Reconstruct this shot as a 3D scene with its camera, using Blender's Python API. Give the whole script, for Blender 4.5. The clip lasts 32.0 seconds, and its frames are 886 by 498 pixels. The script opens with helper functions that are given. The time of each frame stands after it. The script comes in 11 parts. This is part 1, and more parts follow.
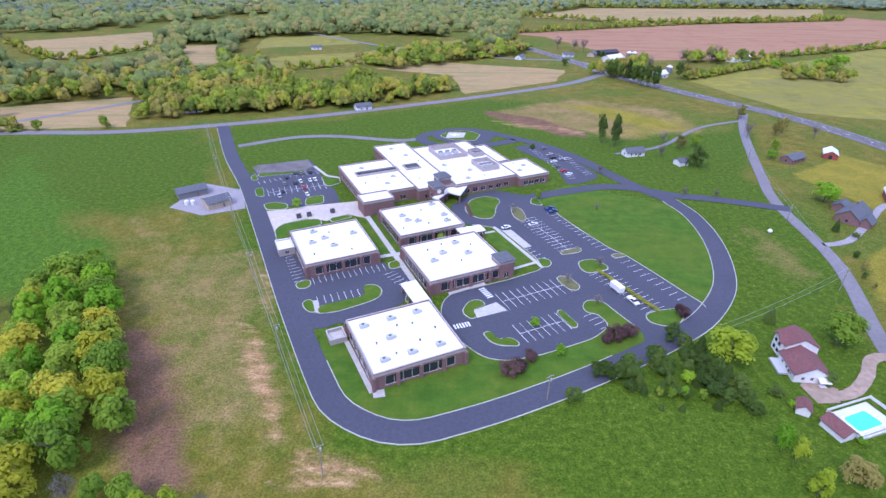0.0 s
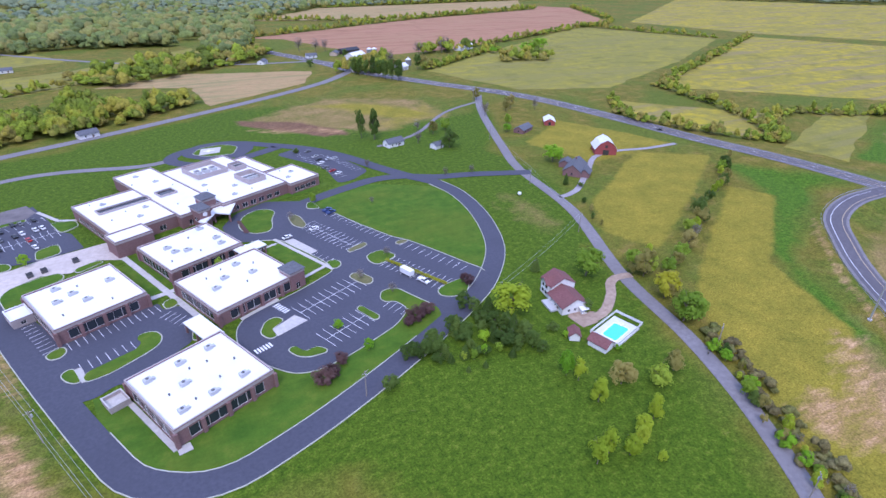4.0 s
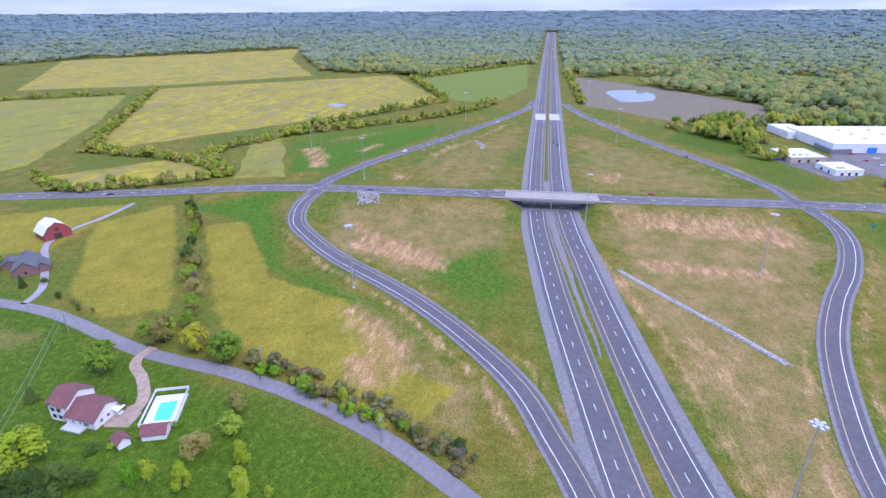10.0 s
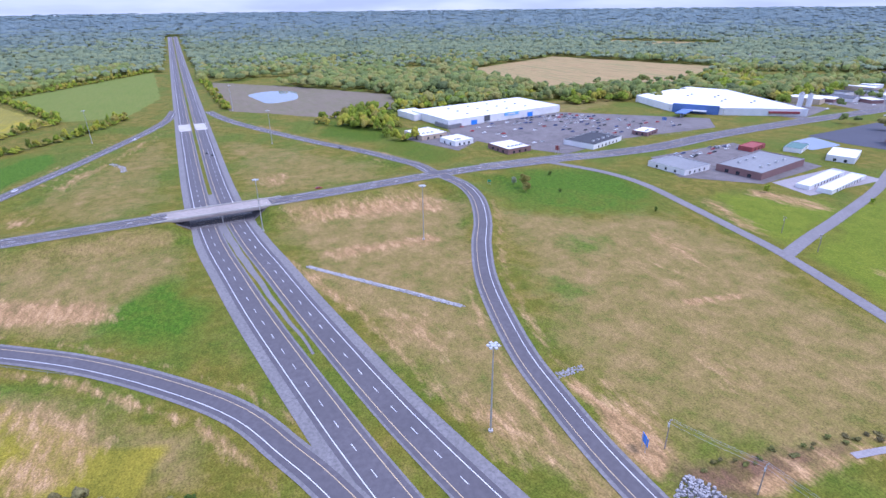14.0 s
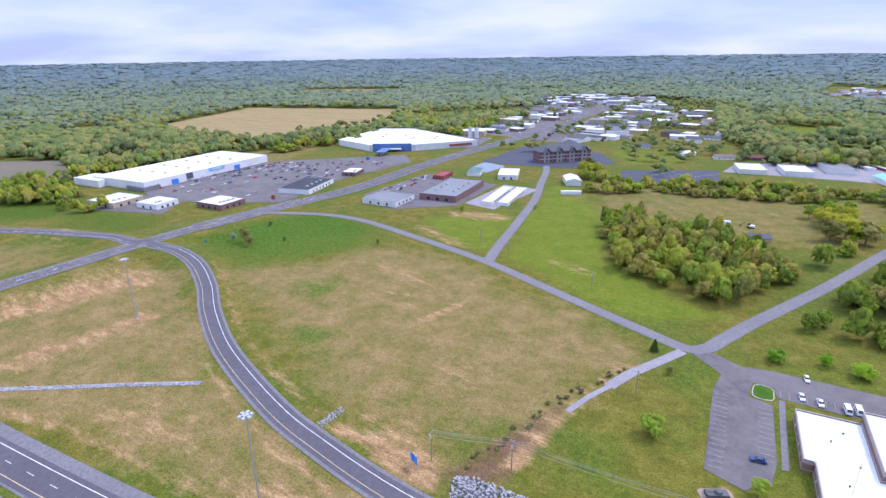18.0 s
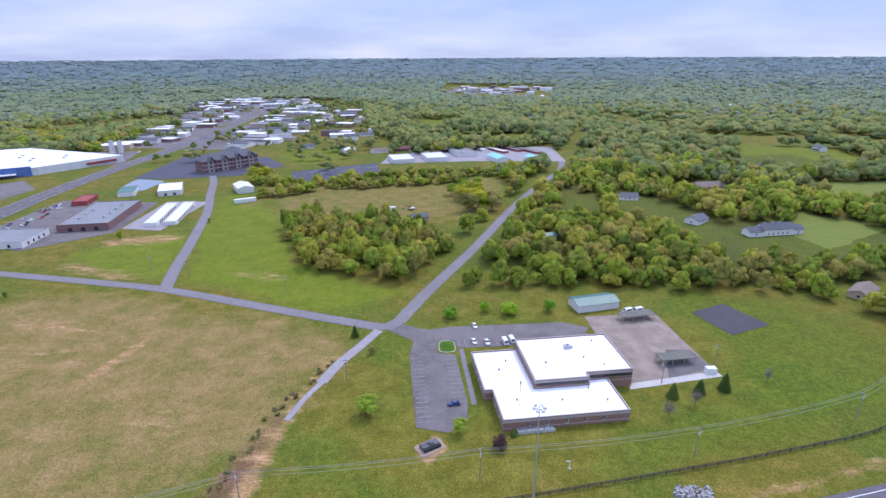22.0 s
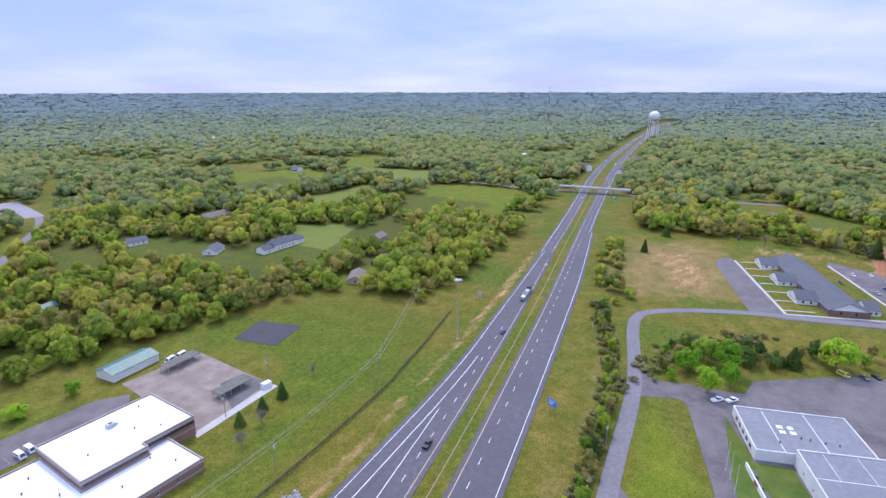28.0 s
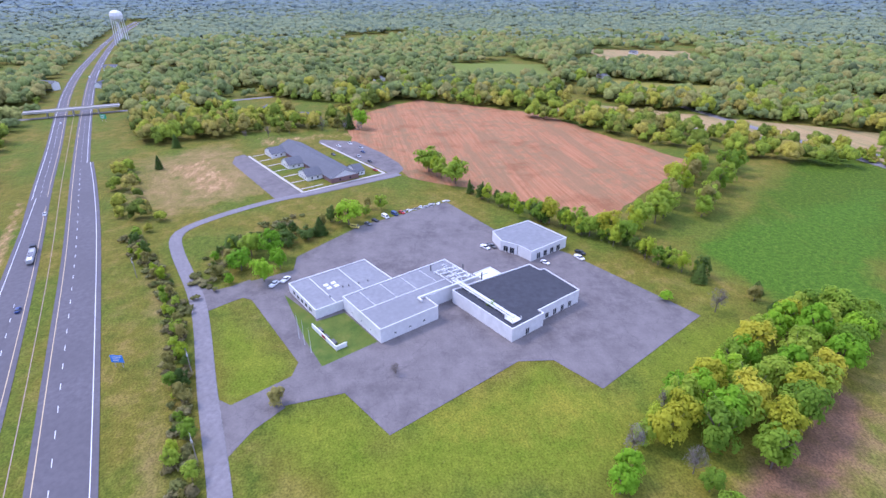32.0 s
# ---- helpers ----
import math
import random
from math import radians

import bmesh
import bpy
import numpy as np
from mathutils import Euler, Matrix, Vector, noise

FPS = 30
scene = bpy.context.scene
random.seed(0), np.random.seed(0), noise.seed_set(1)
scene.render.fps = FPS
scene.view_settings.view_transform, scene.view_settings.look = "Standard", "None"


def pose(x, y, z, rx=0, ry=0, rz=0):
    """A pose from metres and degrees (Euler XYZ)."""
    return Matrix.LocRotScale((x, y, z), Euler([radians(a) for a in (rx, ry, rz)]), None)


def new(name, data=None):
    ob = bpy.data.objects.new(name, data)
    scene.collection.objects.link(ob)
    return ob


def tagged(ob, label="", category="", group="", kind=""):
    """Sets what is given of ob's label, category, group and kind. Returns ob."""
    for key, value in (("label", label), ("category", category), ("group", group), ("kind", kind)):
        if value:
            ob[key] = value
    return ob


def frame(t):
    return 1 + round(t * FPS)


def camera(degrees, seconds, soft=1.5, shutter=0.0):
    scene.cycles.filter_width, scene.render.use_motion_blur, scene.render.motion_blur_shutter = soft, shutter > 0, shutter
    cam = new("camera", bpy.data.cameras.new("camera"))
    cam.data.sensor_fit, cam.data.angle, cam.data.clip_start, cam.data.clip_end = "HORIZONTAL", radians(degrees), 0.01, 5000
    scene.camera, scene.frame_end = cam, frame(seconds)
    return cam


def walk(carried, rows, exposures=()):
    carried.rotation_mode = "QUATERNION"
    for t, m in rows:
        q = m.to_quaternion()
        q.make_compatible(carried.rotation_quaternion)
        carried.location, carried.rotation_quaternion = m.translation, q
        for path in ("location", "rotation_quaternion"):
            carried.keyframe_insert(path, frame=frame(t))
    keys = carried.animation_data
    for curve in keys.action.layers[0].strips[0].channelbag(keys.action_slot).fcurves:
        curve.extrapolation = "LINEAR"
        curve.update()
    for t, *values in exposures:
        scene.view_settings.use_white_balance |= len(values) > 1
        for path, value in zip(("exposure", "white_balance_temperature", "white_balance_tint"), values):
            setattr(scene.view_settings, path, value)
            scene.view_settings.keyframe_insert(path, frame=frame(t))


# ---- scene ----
# The eye hovers 120 m above the fields and turns on the spot.
EYE = (0.0, 0.0, 120.0)
cam = camera(78.69, 32.0)
PATH = [
    (0.0, (60.54, -0.57, 0.04)),
    (0.5, (60.49, -0.59, -1.63)),
    (1.0, (60.47, -0.68, -4.18)),
    (1.5, (60.47, -0.72, -7.04)),
    (2.0, (60.45, -0.75, -9.66)),
    (2.5, (60.44, -0.83, -12.72)),
    (3.0, (60.48, -0.88, -16.59)),
    (3.5, (60.63, -0.64, -21.36)),
    (5.5, (62.50, -0.35, -37.75)),
    (6.0, (63.61, -0.19, -43.37)),
    (6.5, (64.60, -0.11, -48.85)),
    (7.0, (65.32, -0.05, -53.63)),
    (7.5, (65.95, 0.14, -57.28)),
    (8.0, (65.97, 0.18, -60.97)),
    (8.5, (65.96, 0.22, -66.61)),
    (9.0, (65.95, 0.35, -72.23)),
    (9.5, (65.92, 0.33, -76.40)),
    (10.0, (65.94, 0.31, -80.80)),
    (10.5, (65.93, 0.30, -85.39)),
    (11.0, (65.91, 0.42, -90.99)),
    (11.5, (65.90, 0.42, -96.87)),
    (12.0, (65.84, 0.62, -100.89)),
    (12.5, (65.79, 0.71, -104.36)),
    (13.0, (65.80, 0.64, -107.92)),
    (13.5, (65.81, 0.56, -112.25)),
    (15.5, (66.62, 0.74, -127.09)),
    (16.0, (67.32, 0.75, -130.49)),
    (16.5, (68.11, 0.75, -133.94)),
    (17.0, (68.89, 0.80, -137.94)),
    (17.5, (69.61, 0.80, -142.34)),
    (18.0, (70.24, 0.76, -146.43)),
    (18.5, (70.44, 0.70, -150.56)),
    (19.0, (70.41, 0.63, -154.49)),
    (19.5, (70.38, 0.64, -159.15)),
    (20.0, (70.34, 0.57, -164.57)),
    (20.5, (70.34, 0.53, -168.29)),
    (21.0, (70.30, 0.46, -172.21)),
    (21.5, (70.28, 0.41, -176.59)),
    (22.0, (70.24, 0.29, -180.60)),
    (22.5, (70.26, 0.26, -184.41)),
    (23.0, (70.29, 0.25, -188.25)),
    (23.5, (70.30, 0.17, -192.06)),
    (24.0, (70.32, 0.18, -195.87)),
    (24.5, (70.33, 0.11, -199.57)),
    (25.0, (70.87, 0.09, -203.43)),
    (25.5, (71.69, -0.12, -206.71)),
    (27.5, (73.50, 0.18, -223.38)),
    (28.0, (73.53, 0.08, -230.49)),
    (28.5, (73.60, -0.00, -237.63)),
    (29.0, (73.63, 0.11, -244.13)),
    (29.5, (73.66, 0.08, -251.04)),
    (30.0, (72.33, 0.10, -257.60)),
    (30.5, (70.57, -0.01, -264.78)),
    (31.0, (68.35, 0.25, -271.03)),
    (31.5, (66.04, 0.24, -275.59)),
    (32.0, (63.59, 0.38, -280.42)),
]
# The film brightens and darkens a little on the way; stops, white balance and tint.
LIGHT = [(0.0, 0.40), (3.0, 0.36), (6.0, 0.14), (7.0, 0.44), (8.0, 0.48), (13.0, 0.48), (17.0, 0.46), (20.0, 0.34), (22.0, 0.27), (25.0, 0.28), (28.0, 0.34), (30.0, 0.34), (31.0, 0.44), (32.0, 0.58)]
walk(cam, [(t, pose(*EYE, *turn)) for t, turn in PATH], [(t, stops, 5870 if t < 15 else 5980 if t > 31 else 6370, 26 if t < 15 else 28 if t > 31 else 20) for t, stops in LIGHT])

# ---- daylight: thin high cloud, a soft veiled sun ----
SUN_UP, SUN_AT = radians(52), radians(215)
world = bpy.data.worlds.new("sky")
scene.world = world
world.use_nodes = True
wn, wl = world.node_tree.nodes, world.node_tree.links
wn.clear()
w_out, w_bg = wn.new("ShaderNodeOutputWorld"), wn.new("ShaderNodeBackground")
w_sky = wn.new("ShaderNodeTexSky")
w_sky.sky_type, w_sky.sun_disc = "NISHITA", False
w_sky.sun_elevation, w_sky.sun_rotation = SUN_UP, SUN_AT
w_sky.air_density, w_sky.dust_density, w_sky.ozone_density = 1.0, 0.3, 2.0
w_geo = wn.new("ShaderNodeTexCoord")
w_sep = wn.new("ShaderNodeSeparateXYZ")
wl.new(w_geo.outputs["Generated"], w_sep.inputs[0])
w_up = wn.new("ShaderNodeMath")
w_up.operation = "ADD"
w_up.inputs[1].default_value = 0.16
wl.new(w_sep.outputs["Z"], w_up.inputs[0])
w_max = wn.new("ShaderNodeMath")
w_max.operation = "MAXIMUM"
w_max.inputs[1].default_value = 0.05
wl.new(w_up.outputs[0], w_max.inputs[0])
w_div = wn.new("ShaderNodeVectorMath")
w_div.operation = "DIVIDE"
wl.new(w_geo.outputs["Generated"], w_div.inputs[0])
w_den = wn.new("ShaderNodeCombineXYZ")
for i in range(3):
    wl.new(w_max.outputs[0], w_den.inputs[i])
wl.new(w_den.outputs[0], w_div.inputs[1])
w_noise = wn.new("ShaderNodeTexNoise")
w_noise.inputs["Scale"].default_value = 0.62
w_noise.inputs["Detail"].default_value = 6.0
w_noise.inputs["Roughness"].default_value = 0.5
wl.new(w_div.outputs[0], w_noise.inputs["Vector"])
w_ramp = wn.new("ShaderNodeValToRGB")
w_ramp.color_ramp.elements[0].position, w_ramp.color_ramp.elements[0].color = 0.36, (0.70, 0.70, 0.70, 1)
w_ramp.color_ramp.elements[1].position, w_ramp.color_ramp.elements[1].color = 0.62, (0.94, 0.94, 0.94, 1)
wl.new(w_noise.outputs[0], w_ramp.inputs[0])
w_scale = wn.new("ShaderNodeMix")
w_scale.data_type, w_scale.blend_type = "RGBA", "MULTIPLY"
w_scale.inputs[0].default_value = 1.0
wl.new(w_sky.outputs[0], w_scale.inputs[6])
w_scale.inputs[7].default_value = (0.085, 0.085, 0.085, 1)
w_mix = wn.new("ShaderNodeMix")
w_mix.data_type = "RGBA"
wl.new(w_ramp.outputs[0], w_mix.inputs[0])
wl.new(w_scale.outputs[2], w_mix.inputs[6])
w_tint = wn.new("ShaderNodeValToRGB")
for k, (at, tint) in enumerate(((0.38, (0.31, 0.45, 0.82, 1)), (0.52, (0.45, 0.575, 0.83, 1)), (0.68, (0.60, 0.68, 0.84, 1)))):
    el = w_tint.color_ramp.elements[k] if k < 2 else w_tint.color_ramp.elements.new(at)
    el.position, el.color = at, tint
wl.new(w_noise.outputs[0], w_tint.inputs[0])
wl.new(w_tint.outputs[0], w_mix.inputs[7])
# Overcast skies grow brighter towards the zenith.
w_lift = wn.new("ShaderNodeMapRange")
w_lift.inputs[1].default_value, w_lift.inputs[2].default_value = 0.12, 0.9
w_lift.inputs[3].default_value, w_lift.inputs[4].default_value = 1.0, 2.5
wl.new(w_sep.outputs["Z"], w_lift.inputs[0])
w_gain = wn.new("ShaderNodeVectorMath")
w_gain.operation = "SCALE"
wl.new(w_mix.outputs[2], w_gain.inputs[0])
wl.new(w_lift.outputs[0], w_gain.inputs["Scale"])
wl.new(w_gain.outputs[0], w_bg.inputs[0])
w_bg.inputs[1].default_value = 1.0
wl.new(w_bg.outputs[0], w_out.inputs[0])

sun_data = bpy.data.lights.new("sun", "SUN")
sun_data.energy, sun_data.angle, sun_data.color = 1.9, radians(16), (1.0, 0.95, 0.88)
sun = new("sun", sun_data)
sun.rotation_euler = Vector((math.sin(SUN_AT) * math.cos(SUN_UP), math.cos(SUN_AT) * math.cos(SUN_UP), math.sin(SUN_UP))).to_track_quat("Z", "Y").to_euler()

# ---- materials ----
def nodes_of(name):
    m = bpy.data.materials.new(name)
    m.use_nodes = True
    nt = m.node_tree
    return m, nt, nt.nodes["Principled BSDF"]


def add(nt, kind, **values):
    n = nt.nodes.new(kind)
    for key, value in values.items():
        n.inputs[key.replace("_", " ")].default_value = value
    return n


def ramp(nt, source, stops):
    n = nt.nodes.new("ShaderNodeValToRGB")
    e = n.color_ramp.elements
    while len(e) < len(stops):
        e.new(0.5)
    for el, (p, c) in zip(e, stops):
        el.position, el.color = p, (*c, 1)
    nt.links.new(source, n.inputs[0])
    return n.outputs[0]


def mixed(nt, fac, a, b, blend="MIX"):
    n = nt.nodes.new("ShaderNodeMix")
    n.data_type, n.blend_type = "RGBA", blend
    for k, v in ((0, fac), (6, a), (7, b)):
        if isinstance(v, (int, float)):
            n.inputs[k].default_value = v
        elif isinstance(v, tuple):
            n.inputs[k].default_value = (*v, 1)
        else:
            nt.links.new(v, n.inputs[k])
    return n.outputs[2]


def grain(nt, scale, detail=4.0, rough=0.6, where="Object", stretch=None, turn=0.0):
    tc = nt.nodes.new("ShaderNodeTexCoord")
    src = tc.outputs[where]
    if stretch:
        mp = nt.nodes.new("ShaderNodeMapping")
        mp.inputs["Scale"].default_value = stretch
        mp.inputs["Rotation"].default_value = (0, 0, radians(turn))
        nt.links.new(src, mp.inputs[0])
        src = mp.outputs[0]
    n = add(nt, "ShaderNodeTexNoise", Scale=scale, Detail=detail, Roughness=rough)
    nt.links.new(src, n.inputs["Vector"])
    return n.outputs[0]


def bump(nt, bsdf, source, strength, distance):
    b = add(nt, "ShaderNodeBump", Strength=strength, Distance=distance)
    nt.links.new(source, b.inputs["Height"])
    nt.links.new(b.outputs[0], bsdf.inputs["Normal"])


def surface(name, dark, light, scale=1.0, coarse=0.06, rough=0.85, metal=0.0, relief=0.0, spread=0.35):
    """A surface that varies at two scales between two tones."""
    m, nt, b = nodes_of(name)
    fine, wide = grain(nt, scale), grain(nt, coarse, 3.0)
    c = ramp(nt, fine, [(0.5 - spread / 2, dark), (0.5 + spread / 2, light)])
    mid = tuple((p + q) / 2 for p, q in zip(dark, light))
    c = mixed(nt, ramp(nt, wide, [(0.4, (0, 0, 0)), (0.65, (0.6, 0.6, 0.6))]), c, tuple(v * 0.82 for v in mid))
    nt.links.new(c, b.inputs["Base Color"])
    b.inputs["Roughness"].default_value, b.inputs["Metallic"].default_value = rough, metal
    if relief:
        bump(nt, b, fine, 0.5, relief)
    return m


def plain(name, colour, rough=0.6, metal=0.0):
    """Small painted or moulded things."""
    m, nt, b = nodes_of(name)
    f = grain(nt, 3.0)
    c = mixed(nt, f, tuple(v * 0.88 for v in colour), tuple(min(1, v * 1.1) for v in colour))
    nt.links.new(c, b.inputs["Base Color"])
    b.inputs["Roughness"].default_value, b.inputs["Metallic"].default_value = rough, metal
    return m


def foliage(name, *tones, rough=0.75):
    """Leaves: each spray, each tree and each clump has a tone of its own."""
    m, nt, b = nodes_of(name)
    info, geo, attr = nt.nodes.new("ShaderNodeObjectInfo"), nt.nodes.new("ShaderNodeNewGeometry"), nt.nodes.new("ShaderNodeAttribute")
    attr.attribute_name = "tone"
    whole = nt.nodes.new("ShaderNodeMath")
    whole.operation = "ADD"
    nt.links.new(info.outputs["Random"], whole.inputs[0])
    nt.links.new(attr.outputs["Fac"], whole.inputs[1])
    frac = nt.nodes.new("ShaderNodeMath")
    frac.operation = "FRACT"
    nt.links.new(whole.outputs[0], frac.inputs[0])
    blend = nt.nodes.new("ShaderNodeMath")
    blend.operation = "MULTIPLY_ADD"
    blend.inputs[1].default_value = 0.24
    nt.links.new(geo.outputs["Random Per Island"], blend.inputs[0])
    half = nt.nodes.new("ShaderNodeMath")
    half.operation = "MULTIPLY"
    half.inputs[1].default_value = 0.72
    nt.links.new(frac.outputs[0], half.inputs[0])
    nt.links.new(half.outputs[0], blend.inputs[2])
    c = ramp(nt, blend.outputs[0], [(0.05 + 0.85 * i / (len(tones) - 1), tone) for i, tone in enumerate(tones)])
    nt.links.new(c, b.inputs["Base Color"])
    b.inputs["Roughness"].default_value = rough
    b.inputs["Specular IOR Level"].default_value = 0.2
    thin, both = nt.nodes.new("ShaderNodeBsdfTranslucent"), nt.nodes.new("ShaderNodeMixShader")
    nt.links.new(c, thin.inputs["Color"])
    both.inputs[0].default_value = 0.45
    nt.links.new(b.outputs[0], both.inputs[1])
    nt.links.new(thin.outputs[0], both.inputs[2])
    nt.links.new(both.outputs[0], nt.nodes["Material Output"].inputs["Surface"])
    return m


def crown_mass(name, scale, *tones, leaf_shade=0.5):
    """Dense crowns seen from above: a tone for each tree, with shade between leaf sprays painted in as dark mottling.
    """
    m, nt, b = nodes_of(name)
    geo, attr = nt.nodes.new("ShaderNodeNewGeometry"), nt.nodes.new("ShaderNodeAttribute")
    attr.attribute_name = "tone"
    own = nt.nodes.new("ShaderNodeMath")
    own.operation = "MULTIPLY_ADD"
    own.inputs[1].default_value = 0.12
    nt.links.new(geo.outputs["Random Per Island"], own.inputs[0])
    nt.links.new(attr.outputs["Fac"], own.inputs[2])
    c = ramp(nt, own.outputs[0], [(0.04 + 0.98 * i / (len(tones) - 1), tone) for i, tone in enumerate(tones)])
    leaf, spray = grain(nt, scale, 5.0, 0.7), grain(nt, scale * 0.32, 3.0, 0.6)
    # Noise darkens the colour as shade between leaves and between sprays.
    c = mixed(nt, leaf_shade, c, ramp(nt, leaf, [(0.34, (0.22, 0.22, 0.22)), (0.60, (1.15, 1.15, 1.15))]), "MULTIPLY")
    c = mixed(nt, leaf_shade, c, ramp(nt, spray, [(0.36, (0.50, 0.50, 0.50)), (0.62, (1.2, 1.2, 1.1))]), "MULTIPLY")
    nt.links.new(c, b.inputs["Base Color"])
    b.inputs["Roughness"].default_value = 0.9
    b.inputs["Specular IOR Level"].default_value = 0.1
    bump(nt, b, leaf, 0.9, 0.7 / scale)
    return m


def ground_material():
    """Meadow, with lawn, dry grass, bare clay, yellow bloom, dark soil and dense spring grass where the covers say so."""
    m, nt, b = nodes_of("meadow")
    fine, mid, wide, tuft = grain(nt, 1.5, 4.0), grain(nt, 0.11, 5.0, 0.65), grain(nt, 0.018, 4.0, 0.6), grain(nt, 0.42, 6.0, 0.78)
    blotch, streak = grain(nt, 0.07, 8.0, 0.74), grain(nt, 0.16, 7.0, 0.74, stretch=(0.45, 1.3, 1), turn=35)
    sides = []
    for cover in ("cover_a", "cover_b", "cover_c"):
        at, split = nt.nodes.new("ShaderNodeAttribute"), nt.nodes.new("ShaderNodeSeparateColor")
        at.attribute_name = cover
        nt.links.new(at.outputs["Color"], split.inputs[0])
        sides.append(split)
    s1, s2, s3 = sides
    c = ramp(nt, mid, [(0.3, (0.082, 0.100, 0.012)), (0.5, (0.132, 0.130, 0.019)), (0.72, (0.206, 0.165, 0.046))])
    c = mixed(nt, ramp(nt, wide, [(0.44, (0, 0, 0)), (0.60, (0.75, 0.75, 0.75))]), c, ramp(nt, tuft, [(0.3, (0.046, 0.098, 0.010)), (0.7, (0.098, 0.150, 0.016))]))

    def lay(c, weight, low, high, noise_out, rim=None, wide=0.9):
        tone = ramp(nt, noise_out, [(0.3, low), (0.7, high)] if high else low)
        edge = nt.nodes.new("ShaderNodeMath")
        edge.operation = "MULTIPLY_ADD"
        edge.inputs[1].default_value, edge.inputs[2].default_value = wide, -wide / 2
        nt.links.new(rim or mid, edge.inputs[0])
        tot = nt.nodes.new("ShaderNodeMath")
        tot.operation = "ADD"
        nt.links.new(edge.outputs[0], tot.inputs[0])
        nt.links.new(weight, tot.inputs[1])
        sharp = nt.nodes.new("ShaderNodeMapRange")
        sharp.inputs[1].default_value, sharp.inputs[2].default_value = 0.25, 0.75
        nt.links.new(tot.outputs[0], sharp.inputs[0])
        return mixed(nt, sharp.outputs[0], c, tone)

    c = lay(c, s1.outputs[0], (0.032, 0.082, 0.004), (0.080, 0.140, 0.009), tuft)
    c = lay(c, s3.outputs[1], (0.086, 0.142, 0.009), (0.156, 0.196, 0.019), blotch)
    c = lay(c, s1.outputs[1], [(0.32, (0.110, 0.132, 0.028)), (0.44, (0.172, 0.152, 0.046)), (0.56, (0.228, 0.178, 0.070)), (0.68, (0.282, 0.208, 0.096))], None, blotch)
    c = lay(c, s3.outputs[0], (0.034, 0.102, 0.006), (0.078, 0.162, 0.012), tuft)
    c = lay(c, s2.outputs[0], (0.142, 0.150, 0.018), (0.262, 0.232, 0.030), blotch)
    c = lay(c, s2.outputs[1], (0.120, 0.070, 0.040), (0.180, 0.115, 0.070), mid)
    c = lay(c, s2.outputs[2], (0.030, 0.045, 0.012), (0.060, 0.075, 0.022), mid)
    c = lay(c, s1.outputs[2], [(0.34, (0.180, 0.130, 0.060)), (0.50, (0.310, 0.205, 0.098)), (0.68, (0.490, 0.345, 0.190))], None, streak, streak, 1.6)
    c = mixed(nt, ramp(nt, tuft, [(0.55, (0, 0, 0)), (0.74, (0.320, 0.320, 0.320))]), c, (0.165, 0.150, 0.038), "MIX")
    c = mixed(nt, 0.62, c, ramp(nt, tuft, [(0.32, (0.450, 0.450, 0.450)), (0.62, (1.0, 1.0, 1.0))]), "MULTIPLY")
    c = mixed(nt, 0.75, c, ramp(nt, fine, [(0.34, (0.350, 0.350, 0.350)), (0.62, (1.0, 1.0, 1.0))]), "MULTIPLY")
    c = mixed(nt, 1.0, c, (1.50, 1.33, 1.26), "MULTIPLY")
    nt.links.new(c, b.inputs["Base Color"])
    b.inputs["Roughness"].default_value = 0.95
    b.inputs["Specular IOR Level"].default_value = 0.15
    bump(nt, b, fine, 0.35, 0.3)
    return m


def field_material(name, low, high, patch, turn, row=1.6, amount=0.5, strip=None):
    """A field worked in rows, with patches of another growth."""
    m, nt, b = nodes_of(name)
    rows = grain(nt, row, 3.0, 0.6, stretch=(0.012, 0.5, 1), turn=turn)
    mid, wide, fine = grain(nt, 0.09, 5.0, 0.65), grain(nt, 0.013, 4.0, 0.6), grain(nt, 0.8, 4.0)
    c = ramp(nt, rows, [(0.32, low), (0.68, high)])
    m2 = nt.nodes.new("ShaderNodeMath")
    m2.operation = "MULTIPLY"
    nt.links.new(ramp(nt, mid, [(0.42, (0, 0, 0)), (0.62, (1, 1, 1))]), m2.inputs[0])
    nt.links.new(ramp(nt, wide, [(0.36, (0, 0, 0)), (0.54, (amount, amount, amount))]), m2.inputs[1])
    c = mixed(nt, m2.outputs[0], c, patch)
    if strip:
        broad = grain(nt, 0.5, 3.0, 0.7, stretch=(0.012, 0.14, 1), turn=turn)
        c = mixed(nt, ramp(nt, broad, [(0.50, (0, 0, 0)), (0.60, (0.75, 0.75, 0.75))]), c, strip)
        blot = grain(nt, 0.03, 6.0, 0.7)
        c = mixed(nt, ramp(nt, blot, [(0.54, (0, 0, 0)), (0.66, (0.7, 0.7, 0.7))]), c, tuple(v * 0.8 for v in low))
    c = mixed(nt, 0.5, c, ramp(nt, fine, [(0.25, (0.400, 0.400, 0.400)), (0.75, (1.0, 1.0, 1.0))]), "MULTIPLY")
    nt.links.new(c, b.inputs["Base Color"])
    b.inputs["Roughness"].default_value = 0.95
    b.inputs["Specular IOR Level"].default_value = 0.15
    bump(nt, b, rows, 0.4, 0.3)
    return m


